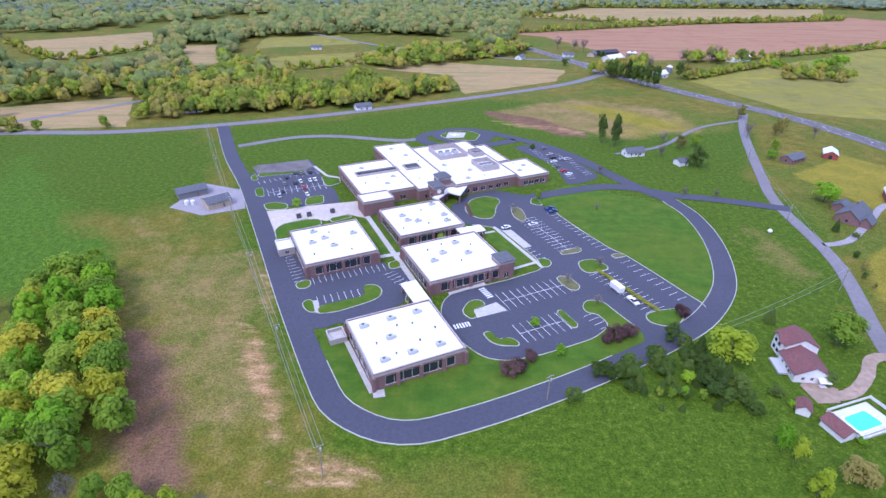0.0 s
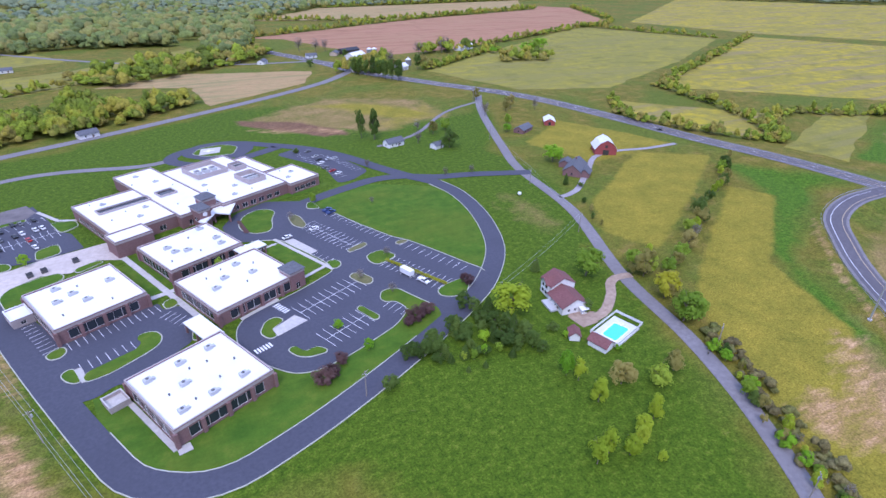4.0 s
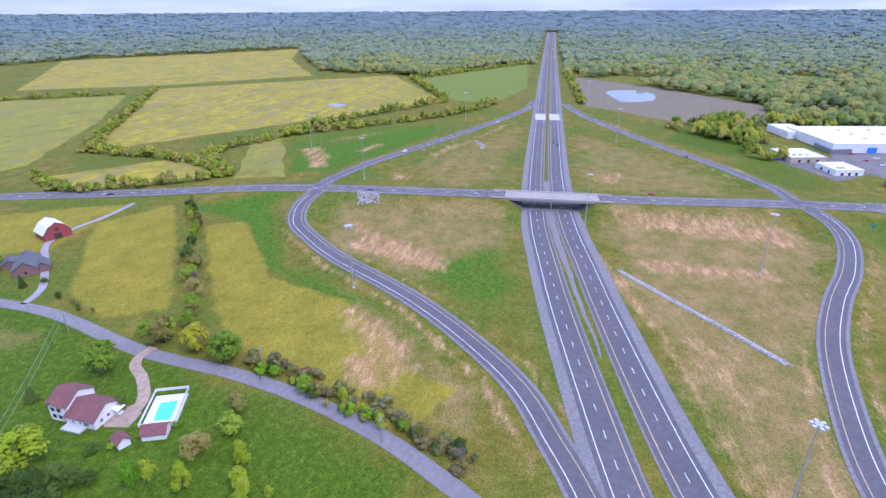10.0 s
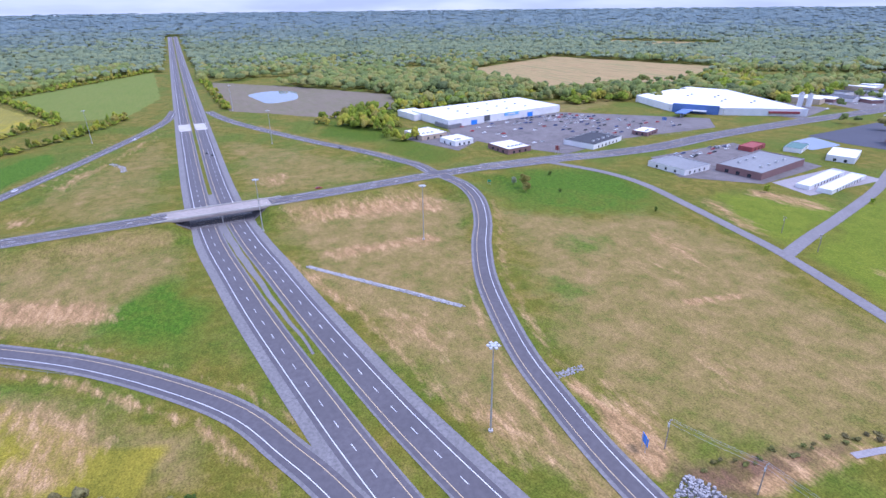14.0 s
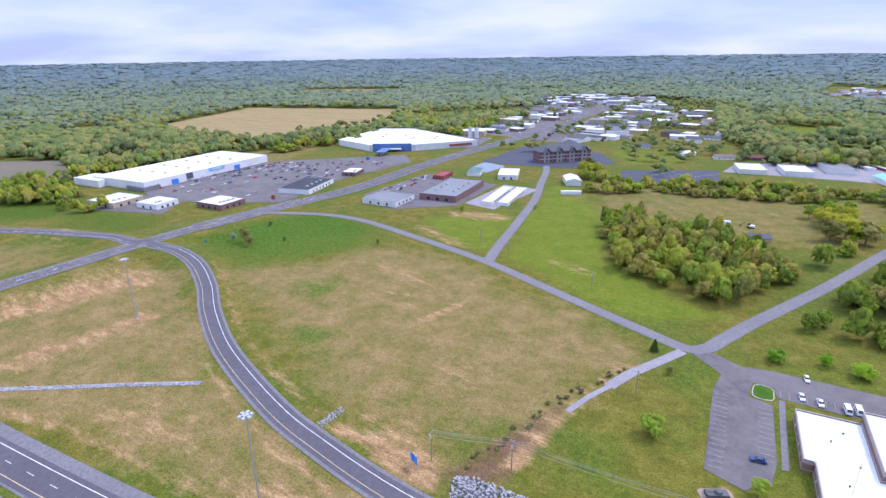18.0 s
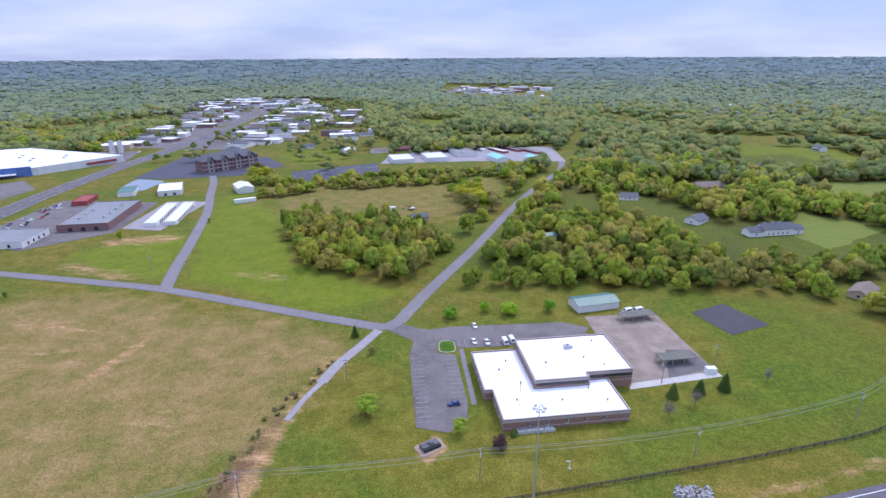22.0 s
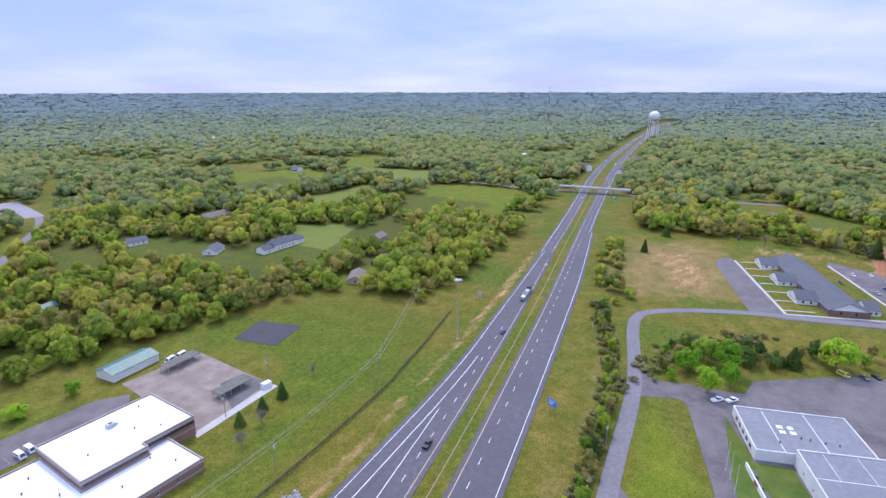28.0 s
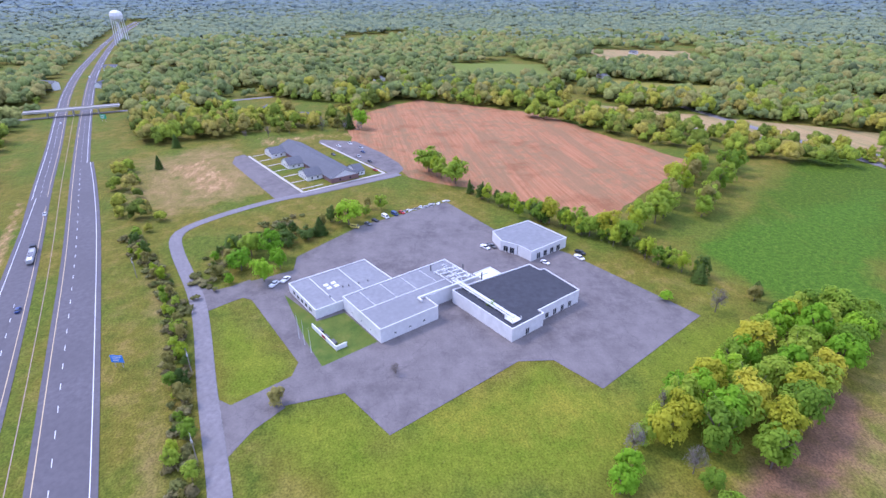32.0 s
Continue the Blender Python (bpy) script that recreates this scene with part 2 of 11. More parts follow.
def lawn_material(name="mown lawn", tint=(1.22, 1.16, 1.05)):
    """Mown grass: fine blades, mowing tracks, yellower worn patches."""
    m, nt, b = nodes_of(name)
    fine, mid, wide = grain(nt, 1.3, 4.0), grain(nt, 0.16, 5.0, 0.65), grain(nt, 0.035, 3.0)
    track = grain(nt, 1.0, 2.0, stretch=(0.02, 0.35, 1), turn=-20)
    c = ramp(nt, mid, [(0.3, (0.034, 0.092, 0.009)), (0.55, (0.058, 0.122, 0.012)), (0.75, (0.100, 0.142, 0.019))])
    c = mixed(nt, ramp(nt, wide, [(0.42, (0, 0, 0)), (0.66, (0.600, 0.600, 0.600))]), c, (0.092, 0.128, 0.015))
    c = mixed(nt, 0.22, c, ramp(nt, track, [(0.3, (0.550, 0.550, 0.550)), (0.7, (1.0, 1.0, 1.0))]), "MULTIPLY")
    c = mixed(nt, 0.3, c, ramp(nt, fine, [(0.25, (0.400, 0.400, 0.400)), (0.75, (1.0, 1.0, 1.0))]), "MULTIPLY")
    c = mixed(nt, 1.0, c, tint, "MULTIPLY")
    nt.links.new(c, b.inputs["Base Color"])
    b.inputs["Roughness"].default_value = 0.95
    b.inputs["Specular IOR Level"].default_value = 0.15
    bump(nt, b, fine, 0.3, 0.2)
    return m


def worn_yard(name, dark, light):
    """Old asphalt: patches, stains, tar seams and cracks."""
    m, nt, b = nodes_of(name)
    fine, mid, wide = grain(nt, 1.1), grain(nt, 0.14, 5.0, 0.7), grain(nt, 0.03, 3.0)
    c = ramp(nt, mid, [(0.32, dark), (0.5, tuple((p + q) / 2 for p, q in zip(dark, light))), (0.68, light)])
    c = mixed(nt, ramp(nt, wide, [(0.42, (0, 0, 0)), (0.6, (0.550, 0.550, 0.550))]), c, tuple(v * 1.05 for v in light))
    cells = add(nt, "ShaderNodeTexVoronoi", Scale=0.11)
    cells.feature = "DISTANCE_TO_EDGE"
    tc = nt.nodes.new("ShaderNodeTexCoord")
    bend = nt.nodes.new("ShaderNodeVectorMath")
    bend.operation = "MULTIPLY_ADD"
    wob = add(nt, "ShaderNodeTexNoise", Scale=0.25, Detail=4.0)
    nt.links.new(tc.outputs["Object"], wob.inputs["Vector"])
    nt.links.new(wob.outputs["Color"], bend.inputs[0])
    bend.inputs[1].default_value = (5, 5, 0)
    nt.links.new(tc.outputs["Object"], bend.inputs[2])
    nt.links.new(bend.outputs[0], cells.inputs["Vector"])
    c = mixed(nt, ramp(nt, cells.outputs["Distance"], [(0.0, (0.280, 0.280, 0.280)), (0.014, (0, 0, 0))]), c, tuple(v * 0.5 for v in dark))
    c = mixed(nt, 0.35, c, ramp(nt, fine, [(0.25, (0.500, 0.500, 0.500)), (0.75, (1.0, 1.0, 1.0))]), "MULTIPLY")
    nt.links.new(c, b.inputs["Base Color"])
    b.inputs["Roughness"].default_value = 0.9
    return m


M = {}
M["meadow"] = ground_material()
M["asphalt"] = surface("asphalt", (0.044, 0.046, 0.066), (0.062, 0.063, 0.086), 0.9, 0.03, 0.85)
M["old_asphalt"] = worn_yard("weathered asphalt", (0.090, 0.076, 0.077), (0.176, 0.153, 0.150))
M["deck"] = surface("tan bridge deck concrete", (0.270, 0.232, 0.212), (0.360, 0.312, 0.288), 0.6, 0.08, 0.9)
M["road"] = surface("highway asphalt", (0.078, 0.070, 0.080), (0.114, 0.103, 0.115), 0.5, 0.03, 0.85)
M["shoulder"] = surface("stone shoulder", (0.125, 0.117, 0.122), (0.225, 0.210, 0.212), 0.8, 0.05, 0.95)
M["lane_grey"] = surface("chip-sealed lane", (0.150, 0.136, 0.142), (0.215, 0.197, 0.204), 0.6, 0.05, 0.95)
M["gravel"] = surface("pale gravel", (0.215, 0.195, 0.205), (0.340, 0.310, 0.320), 1.2, 0.1, 0.95)
M["riprap"] = surface("limestone rubble", (0.221, 0.210, 0.215), (0.399, 0.383, 0.385), 1.4, 0.2, 0.95, spread=0.25)
M["concrete"] = surface("concrete", (0.370, 0.345, 0.320), (0.500, 0.465, 0.432), 0.7, 0.08, 0.9)
M["plaza"] = surface("pinkish concrete", (0.400, 0.340, 0.300), (0.520, 0.450, 0.400), 0.5, 0.06, 0.9)
M["tan_concrete"] = surface("stained concrete", (0.160, 0.118, 0.096), (0.330, 0.260, 0.214), 0.16, 0.05, 0.9, spread=0.5)
M["dark_yard"] = worn_yard("stained dark yard paving", (0.066, 0.060, 0.064), (0.150, 0.134, 0.130))
M["faded_line"] = plain("faded road paint", (0.300, 0.285, 0.290), 0.8)
M["kerb"] = surface("kerb concrete", (0.330, 0.330, 0.270), (0.460, 0.455, 0.380), 1.5, 0.2, 0.9)
M["white_line"] = plain("white road paint", (0.66, 0.66, 0.68), 0.7)
M["yellow_line"] = plain("ochre road paint", (0.56, 0.42, 0.24), 0.7)
M["lawn"] = lawn_material()
M["lawn_dry"] = lawn_material("dry mown lawn", (1.75, 1.22, 2.2))
M["mulch"] = surface("planting bed", (0.090, 0.100, 0.030), (0.160, 0.140, 0.060), 0.9, 0.2, 0.95)
M["white_roof"] = surface("white roof membrane", (0.690, 0.690, 0.715), (0.780, 0.780, 0.800), 0.15, 0.03, 0.6)
M["brick"] = surface("red-brown brick", (0.165, 0.088, 0.086), (0.245, 0.140, 0.135), 2.5, 0.15, 0.85)
M["hall_brick"] = surface("banded brown brick", (0.200, 0.112, 0.086), (0.290, 0.172, 0.132), 2.5, 0.15, 0.85)
M["stone_band"] = surface("tan stone band", (0.330, 0.280, 0.270), (0.420, 0.365, 0.350), 1.5, 0.1, 0.8)
M["metal_grey"] = surface("grey metal sheet", (0.176, 0.177, 0.186), (0.234, 0.234, 0.244), 0.5, 0.05, 0.55, 0.1)
M["metal_white"] = surface("white metal sheet", (0.580, 0.580, 0.590), (0.700, 0.700, 0.705), 0.5, 0.06, 0.55)
M["dark_roof"] = surface("dark roof felt", (0.026, 0.028, 0.036), (0.046, 0.048, 0.060), 0.4, 0.05, 0.85)
M["slate_roof"] = surface("blue-grey shingles", (0.075, 0.080, 0.096), (0.122, 0.125, 0.141), 1.2, 0.08, 0.85)
M["red_roof"] = surface("maroon shingles", (0.135, 0.050, 0.050), (0.210, 0.085, 0.080), 1.5, 0.15, 0.85)
M["brown_roof"] = surface("brown shingles", (0.150, 0.115, 0.095), (0.240, 0.185, 0.155), 1.5, 0.15, 0.85)
M["green_roof"] = surface("green metal roof", (0.040, 0.124, 0.114), (0.065, 0.174, 0.156), 0.6, 0.1, 0.5)
M["blue_roof"] = surface("sky-blue metal roof", (0.180, 0.480, 0.680), (0.240, 0.560, 0.760), 0.5, 0.1, 0.5)
M["red_paint"] = surface("barn red boards", (0.240, 0.045, 0.045), (0.340, 0.075, 0.070), 1.2, 0.2, 0.8)
M["white_wall"] = surface("white siding", (0.640, 0.640, 0.650), (0.760, 0.760, 0.760), 0.8, 0.1, 0.7)
M["tan_wall"] = surface("tan block wall", (0.400, 0.310, 0.230), (0.500, 0.400, 0.310), 1.0, 0.1, 0.85)
M["blue_wall"] = surface("blue metal wall", (0.060, 0.130, 0.330), (0.090, 0.180, 0.420), 0.6, 0.1, 0.55)
M["blue_sign"] = plain("blue sign sheet", (0.030, 0.220, 0.700), 0.5)
M["light_blue"] = plain("light blue panel", (0.200, 0.480, 0.760), 0.5)
M["green_sign"] = plain("green sign sheet", (0.010, 0.330, 0.170), 0.5)
M["glass"] = plain("dark window glass", (0.030, 0.036, 0.045), 0.12)
M["steel"] = plain("galvanised steel", (0.480, 0.490, 0.510), 0.45, 0.6)
M["pale_wire"] = plain("aluminium cable", (0.330, 0.340, 0.350), 0.5, 0.3)
M["pole_wood"] = surface("weathered pole wood", (0.200, 0.170, 0.140), (0.320, 0.280, 0.240), 2.0, 0.3, 0.9)
M["dark_wood"] = surface("black-stained boards", (0.030, 0.026, 0.022), (0.060, 0.050, 0.042), 2.0, 0.3, 0.8)
M["bark"] = surface("bark", (0.110, 0.085, 0.065), (0.200, 0.160, 0.125), 3.0, 0.4, 0.95)
M["pad_black"] = surface("black asphalt pad", (0.040, 0.038, 0.044), (0.066, 0.062, 0.070), 0.8, 0.06, 0.9)
M["carport_roof"] = surface("weathered olive sheet roof", (0.073, 0.077, 0.062), (0.140, 0.136, 0.114), 0.5, 0.15, 0.7)
M["pool_deck"] = surface("pale pool deck", (0.520, 0.520, 0.530), (0.640, 0.640, 0.650), 0.8, 0.2, 0.8)
M["clay_drive"] = surface("worn clay drive", (0.260, 0.180, 0.125), (0.400, 0.295, 0.225), 0.5, 0.15, 0.95)
M["pool_water"] = plain("pool water", (0.060, 0.560, 0.860), 0.08)
M["pond_water"] = plain("pond water", (0.200, 0.230, 0.270), 0.05)
M["rubber"] = plain("tyre rubber", (0.025, 0.025, 0.027), 0.8)
M["unit_grey"] = plain("rooftop unit casing", (0.420, 0.425, 0.430), 0.5)
M["vent_dark"] = plain("dark vent", (0.090, 0.090, 0.095), 0.6)
M["leaf"] = foliage("spring leaves", (0.125, 0.235, 0.020), (0.240, 0.365, 0.032), (0.370, 0.455, 0.048))
M["leaf_spring"] = foliage("yellow-green new leaves", (0.232, 0.336, 0.018), (0.344, 0.437, 0.026), (0.424, 0.496, 0.044))
M["leaf_fresh"] = foliage("fresh leaves", (0.130, 0.310, 0.014), (0.220, 0.425, 0.020), (0.350, 0.520, 0.030))
M["leaf_gold"] = foliage("golden catkin leaves", (0.330, 0.355, 0.022), (0.450, 0.440, 0.032), (0.560, 0.510, 0.050))
M["leaf_olive"] = foliage("olive leaves", (0.191, 0.189, 0.042), (0.292, 0.265, 0.067), (0.393, 0.335, 0.099))
M["leaf_dark"] = foliage("cedar needles", (0.053, 0.100, 0.017), (0.090, 0.155, 0.026), (0.144, 0.214, 0.039))
M["leaf_red"] = foliage("maroon leaves", (0.075, 0.040, 0.042), (0.125, 0.066, 0.062), (0.180, 0.105, 0.090))
M["leaf_white"] = foliage("blossom", (0.300, 0.330, 0.230), (0.430, 0.450, 0.350), (0.600, 0.600, 0.520))
M["twig"] = foliage("bare twigs", (0.140, 0.120, 0.105), (0.205, 0.180, 0.155), (0.270, 0.240, 0.210))
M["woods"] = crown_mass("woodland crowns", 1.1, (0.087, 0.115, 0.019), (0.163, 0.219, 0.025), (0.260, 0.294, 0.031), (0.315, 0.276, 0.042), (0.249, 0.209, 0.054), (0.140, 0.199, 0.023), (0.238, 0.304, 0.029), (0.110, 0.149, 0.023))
# Distance haze is painted into the next four: paler and bluer farther out.
M["mid_haze_woods"] = crown_mass("haze-tinted spring woodland", 0.55, (0.095, 0.122, 0.051), (0.143, 0.186, 0.059), (0.209, 0.234, 0.064), (0.248, 0.222, 0.073), (0.126, 0.168, 0.058), (0.188, 0.234, 0.063), (0.105, 0.137, 0.053), leaf_shade=0.4)
M["far_haze_woods"] = crown_mass("haze-tinted distant woodland", 0.16, (0.116, 0.155, 0.108), (0.161, 0.208, 0.125), (0.214, 0.247, 0.129), (0.140, 0.187, 0.120), leaf_shade=0.3)
M["hazy_woods"] = crown_mass("woodland tinted with blue haze", 0.10, (0.119, 0.166, 0.151), (0.155, 0.205, 0.172), (0.188, 0.233, 0.181), leaf_shade=0.12)
M["horizon_haze_woods"] = crown_mass("haze-tinted woodland on the horizon", 0.12, (0.117, 0.170, 0.185), (0.142, 0.196, 0.203), (0.164, 0.216, 0.214), leaf_shade=0.08)
M["brush"] = crown_mass("brown and olive brush", 1.6, (0.120, 0.100, 0.048), (0.190, 0.160, 0.065), (0.150, 0.165, 0.045), (0.220, 0.190, 0.085))
M["row_crop"] = field_material("tilled red clay", (0.337, 0.168, 0.097), (0.428, 0.230, 0.138), (0.357, 0.246, 0.120), 20, 1.6, 0.5, (0.306, 0.146, 0.083))
M["bloom_field"] = field_material("yellow bloom field", (0.209, 0.190, 0.043), (0.315, 0.262, 0.049), (0.441, 0.345, 0.025), 32, 1.6, 1.0, (0.262, 0.205, 0.093))
M["hay_field"] = field_material("golden hay field", (0.183, 0.181, 0.041), (0.277, 0.242, 0.053), (0.365, 0.307, 0.031), 55, 1.6, 0.6, (0.232, 0.206, 0.068))
M["stubble"] = field_material("tan stubble field", (0.350, 0.230, 0.104), (0.450, 0.304, 0.148), (0.290, 0.240, 0.100), 35, 1.6, 0.7, (0.240, 0.221, 0.088))
M["green_field"] = field_material("young green crop", (0.135, 0.180, 0.031), (0.175, 0.211, 0.042), (0.206, 0.210, 0.053), 15)
M["rust_field"] = field_material("rusty fallow field", (0.330, 0.138, 0.062), (0.480, 0.220, 0.112), (0.240, 0.165, 0.082), 60, 1.6, 0.8, (0.270, 0.160, 0.080))
M["dull_field"] = field_material("brown fallow field", (0.180, 0.145, 0.105), (0.235, 0.190, 0.140), (0.150, 0.155, 0.065), 40)

# ---- building blocks ----
class Shape:
    """Collects plain solids into one mesh."""

    def __init__(self):
        self.v, self.f = [], []

    def solid(self, low, high):
        """A closed solid between two rings of the same number of points."""
        n, k = len(low), len(self.v)
        self.v += [*low, *high]
        self.f += [tuple(k + i for i in reversed(range(n))), tuple(k + n + i for i in range(n))]
        self.f += [(k + i, k + (i + 1) % n, k + n + (i + 1) % n, k + n + i) for i in range(n)]
        return self

    def box(self, x0, x1, y0, y1, z0, z1):
        ring = ((x0, y0), (x1, y0), (x1, y1), (x0, y1))
        return self.solid([(x, y, z0) for x, y in ring], [(x, y, z1) for x, y in ring])

    def prism(self, ring, z0, z1):
        return self.solid([(x, y, z0) for x, y in ring], [(x, y, z1) for x, y in ring])

    def tube(self, p, q, r0, r1, n=8):
        p, q = Vector(p), Vector(q)
        turn = (q - p).to_track_quat("Z", "Y")
        rings = []
        for c, r in ((p, r0), (q, r1)):
            rings.append([tuple(c + turn @ Vector((r * math.cos(a), r * math.sin(a), 0))) for a in (2 * math.pi * i / n for i in range(n))])
        return self.solid(*rings)

    def gable(self, x0, x1, y0, y1, z0, rise, over=0.4, thick=0.18):
        """Two roof slabs with the ridge along x."""
        ym = (y0 + y1) / 2
        drop = rise / (ym - y0) * over
        for ya, sign in ((y0 - over, 1), (y1 + over, -1)):
            a, b = (ya, z0 - drop), (ym, z0 + rise)
            low = [(x0 - over, a[0], a[1]), (x1 + over, a[0], a[1]), (x1 + over, b[0], b[1]), (x0 - over, b[0], b[1])]
            if sign < 0:
                low.reverse()
            self.solid(low, [(x, y, z + thick) for x, y, z in low])
        return self

    def gable_wall(self, x, y0, y1, z0, rise, thick=0.2):
        ym = (y0 + y1) / 2
        low = [(x, y0, z0), (x, y1, z0), (x, ym, z0 + rise)]
        return self.solid([(x + thick, y, z) for _, y, z in low], low)

    def hip(self, x0, x1, y0, y1, z0, rise, over=0.4):
        run = (y1 - y0) / 2 + over
        ym = (y0 + y1) / 2
        k = len(self.v)
        a, b, c, d = x0 - over, x1 + over, y0 - over, y1 + over
        inset = min(run, (b - a) / 2 - 0.3)
        self.v += [(a, c, z0), (b, c, z0), (b, d, z0), (a, d, z0), (a + inset, ym, z0 + rise), (b - inset, ym, z0 + rise)]
        self.f += [(k, k + 1, k + 5, k + 4), (k + 1, k + 2, k + 5), (k + 2, k + 3, k + 4, k + 5), (k + 3, k, k + 4), (k + 3, k + 2, k + 1, k)]
        return self

    def mesh(self, name, material):
        me = bpy.data.meshes.new(name)
        me.from_pydata([tuple(map(float, p)) for p in self.v], [], self.f)
        me.materials.append(material if not isinstance(material, str) else M[material])
        me.update()
        return me


def part(name, shape, material, parent, label=""):
    """Links a shape or a mesh as one object under a thing or a part."""
    ob = new(name, shape.mesh(name, material) if isinstance(shape, Shape) else shape)
    ob.parent = parent
    return tagged(ob, label) if label else ob


def thing(name, label, category, m=None, group="", kind="", data=None):
    ob = new(name, data)
    if m is not None:
        ob.matrix_basis = m
    return tagged(ob, label, category, group, kind)


# ---- the lie of the land ----
def along(points, step=6.0):
    """A smooth line through points of two or three numbers, as an array of x, y, z."""
    p = np.array([(*q, 0.0) if len(q) == 2 else q for q in points], float)
    ends = np.vstack([2 * p[0] - p[1], p, 2 * p[-1] - p[-2]])
    out = []
    for i in range(1, len(ends) - 2):
        a, b, c, d = ends[i - 1:i + 3]
        n = max(2, int(np.linalg.norm(c - b) / step))
        for t in np.arange(n) / n:
            out.append(0.5 * (2 * b + (c - a) * t + (2 * a - 5 * b + 4 * c - d) * t * t + (3 * b - a - 3 * c + d) * t**3))
    return np.array([*out, p[-1]])


CROSS = [(70.2, 847.9), (149.3, 679.7), (180.5, 595.5), (230.5, 511.2), (279.5, 438.1), (303, 379.4), (330.3, 272.8), (342.6, 203.5, 2.5), (347.2, 147.1, 4), (345.6, 87.2, 5.5), (342.8, 20.6, 7), (342.8, -51.8, 7),
         (350.6, -118.8, 5.5), (357.8, -171.7, 4), (364.1, -217.4, 2), (364.5, -283.6), (356.3, -342.4), (353.9, -402.2), (362.4, -489.5), (365.3, -617.3), (362.7, -790.2), (367.5, -922), (383.3, -1124), (401, -1301.1), (483.4, -1484.4)]
RAMP_A = [(344.1, 144.1, 4), (313.9, 144.5, 3.4), (285.6, 135.7, 2.6), (265.5, 118.8, 1.8), (244.3, 96.3, 1), (206, 45.3), (160.4, 3.6), (128.6, -12.4), (106.2, -21.3), (67.8, -32.5), (20, -39.5), (-42, -53), (-101.9, -72.6), (-177.6, -98.3), (-291.0, -137.7), (-369.7, -167.1), (-431.1, -191.5)]
RAMP_B = [(353.8, -173.6, 4), (326.8, -177.1, 3.6), (297.1, -171.6, 2.8), (262.9, -156.1, 1.8), (232.7, -137.6, 1), (194.5, -119), (145.3, -103.2), (115.7, -97.7), (81, -94), (36.2, -93.9), (-3.7, -95.8), (-50, -103.2), (-64.8, -106.2), (-88.4, -111.3), (-117.9, -118.0), (-149.2, -125.3), (-186.0, -135.3), (-233.6, -150.7), (-290.7, -169.1), (-357.2, -190.8)]
RAMP_C = [(349.2, 147.1, 4), (376.3, 143.7, 3.6), (419.3, 131.9, 2.6), (453.1, 118.2, 1.8), (500.8, 98.2, 0.8), (550.3, 76.2), (609.7, 50), (668.1, 24.9), (728.8, 5.7), (792.9, -3.3)]
RAMP_D = [(357.8, -170.7, 4), (391.7, -170.3, 3.2), (420.8, -162.9, 2.2), (467.2, -147.8, 1), (523, -122.7), (586, -95.7), (645.1, -72.6), (695.9, -56.3), (763.9, -42.3)]
HWY_A = [(2647.7, -54), (1455.1, -26.5), (765.3, -12), (583.4, -8.2), (401.1, -5.5), (313.1, -7.1), (255.1, -12.3), (207.2, -17.6), (146.4, -26.1), (109.5, -32), (40, -45), (-40, -61), (-99.5, -79.5), (-175.3, -105.1), (-269.9, -137.4), (-382.4, -178), (-495.3, -218.1), (-664.1, -276.5), (-841.2, -335.3), (-1030, -391.5), (-1293, -463.8), (-1500, -516), (-1750, -572), (-2050, -620)]
HWY_B = [(2645.8, -70.4), (1454, -42.8), (764.6, -28.1), (582.7, -24.3), (400.6, -21.5), (312.6, -25.2), (254.7, -31.3), (206.7, -36.6), (145.9, -44.6), (109, -50.9), (40, -65), (-40.8, -80.8), (-92.8, -98.8), (-168.7, -124.0), (-263.2, -156.9), (-371, -196.2), (-484.5, -235.9), (-729.6, -323.9), (-927.7, -385.2), (-1127.7, -438.7), (-1300, -484), (-1500, -532), (-1750, -588), (-2050, -637)]
RAISED = [(along(p, 15.0), w, run) for p, w, run in ((CROSS, 9, 26), (RAMP_A, 5, 14), (RAMP_B, 5, 14), (RAMP_C, 5, 14), (RAMP_D, 5, 14))]
MEDIAN = along([((a[0] + b[0]) / 2, (a[1] + b[1]) / 2) for a, b in zip(HWY_A[:12], HWY_B[:12])], 30.0)


def line_distance(x, y, line):
    """For every place the distance to a line, and the line's height there."""
    best, high = np.full(np.shape(x), 1e9), np.zeros(np.shape(x))
    for a, b in zip(line[:-1], line[1:]):
        d = b[:2] - a[:2]
        s = np.clip(((x - a[0]) * d[0] + (y - a[1]) * d[1]) / max(d @ d, 1e-6), 0, 1)
        off = np.hypot(x - a[0] - s * d[0], y - a[1] - s * d[1])
        near = off < best
        best, high = np.where(near, off, best), np.where(near, a[2] + s * (b[2] - a[2]), high)
    return best, high


def ground_z(x, y):
    """Flat fields, banks under the raised roads, and far land raised to fit the camera's horizon."""
    x, y = np.asarray(x, float), np.asarray(y, float)
    z = np.zeros(x.shape)
    near = (x > 150) & (x < 640) & (np.abs(y) < 330)
    if near.any():
        xs, ys = x[near], y[near]
        top = np.zeros(xs.shape)
        for line, half, run in RAISED:
            keep = line[:, 2] > 0.02
            i = np.where(keep)[0]
            d, h = line_distance(xs, ys, line[max(0, i[0] - 1):i[-1] + 2])
            s = np.clip((d - half) / run, 0, 1)
            top = np.maximum(top, h * (1 - s * s * (3 - 2 * s)))
        d, _ = line_distance(xs, ys, MEDIAN)
        cut = np.clip((d - 19) / 9, 0, 1)
        z[near] = top * cut
    far = np.clip((np.hypot(x, y) - 1500) / 3400, 0, None)
    return z + 85 * far**1.5


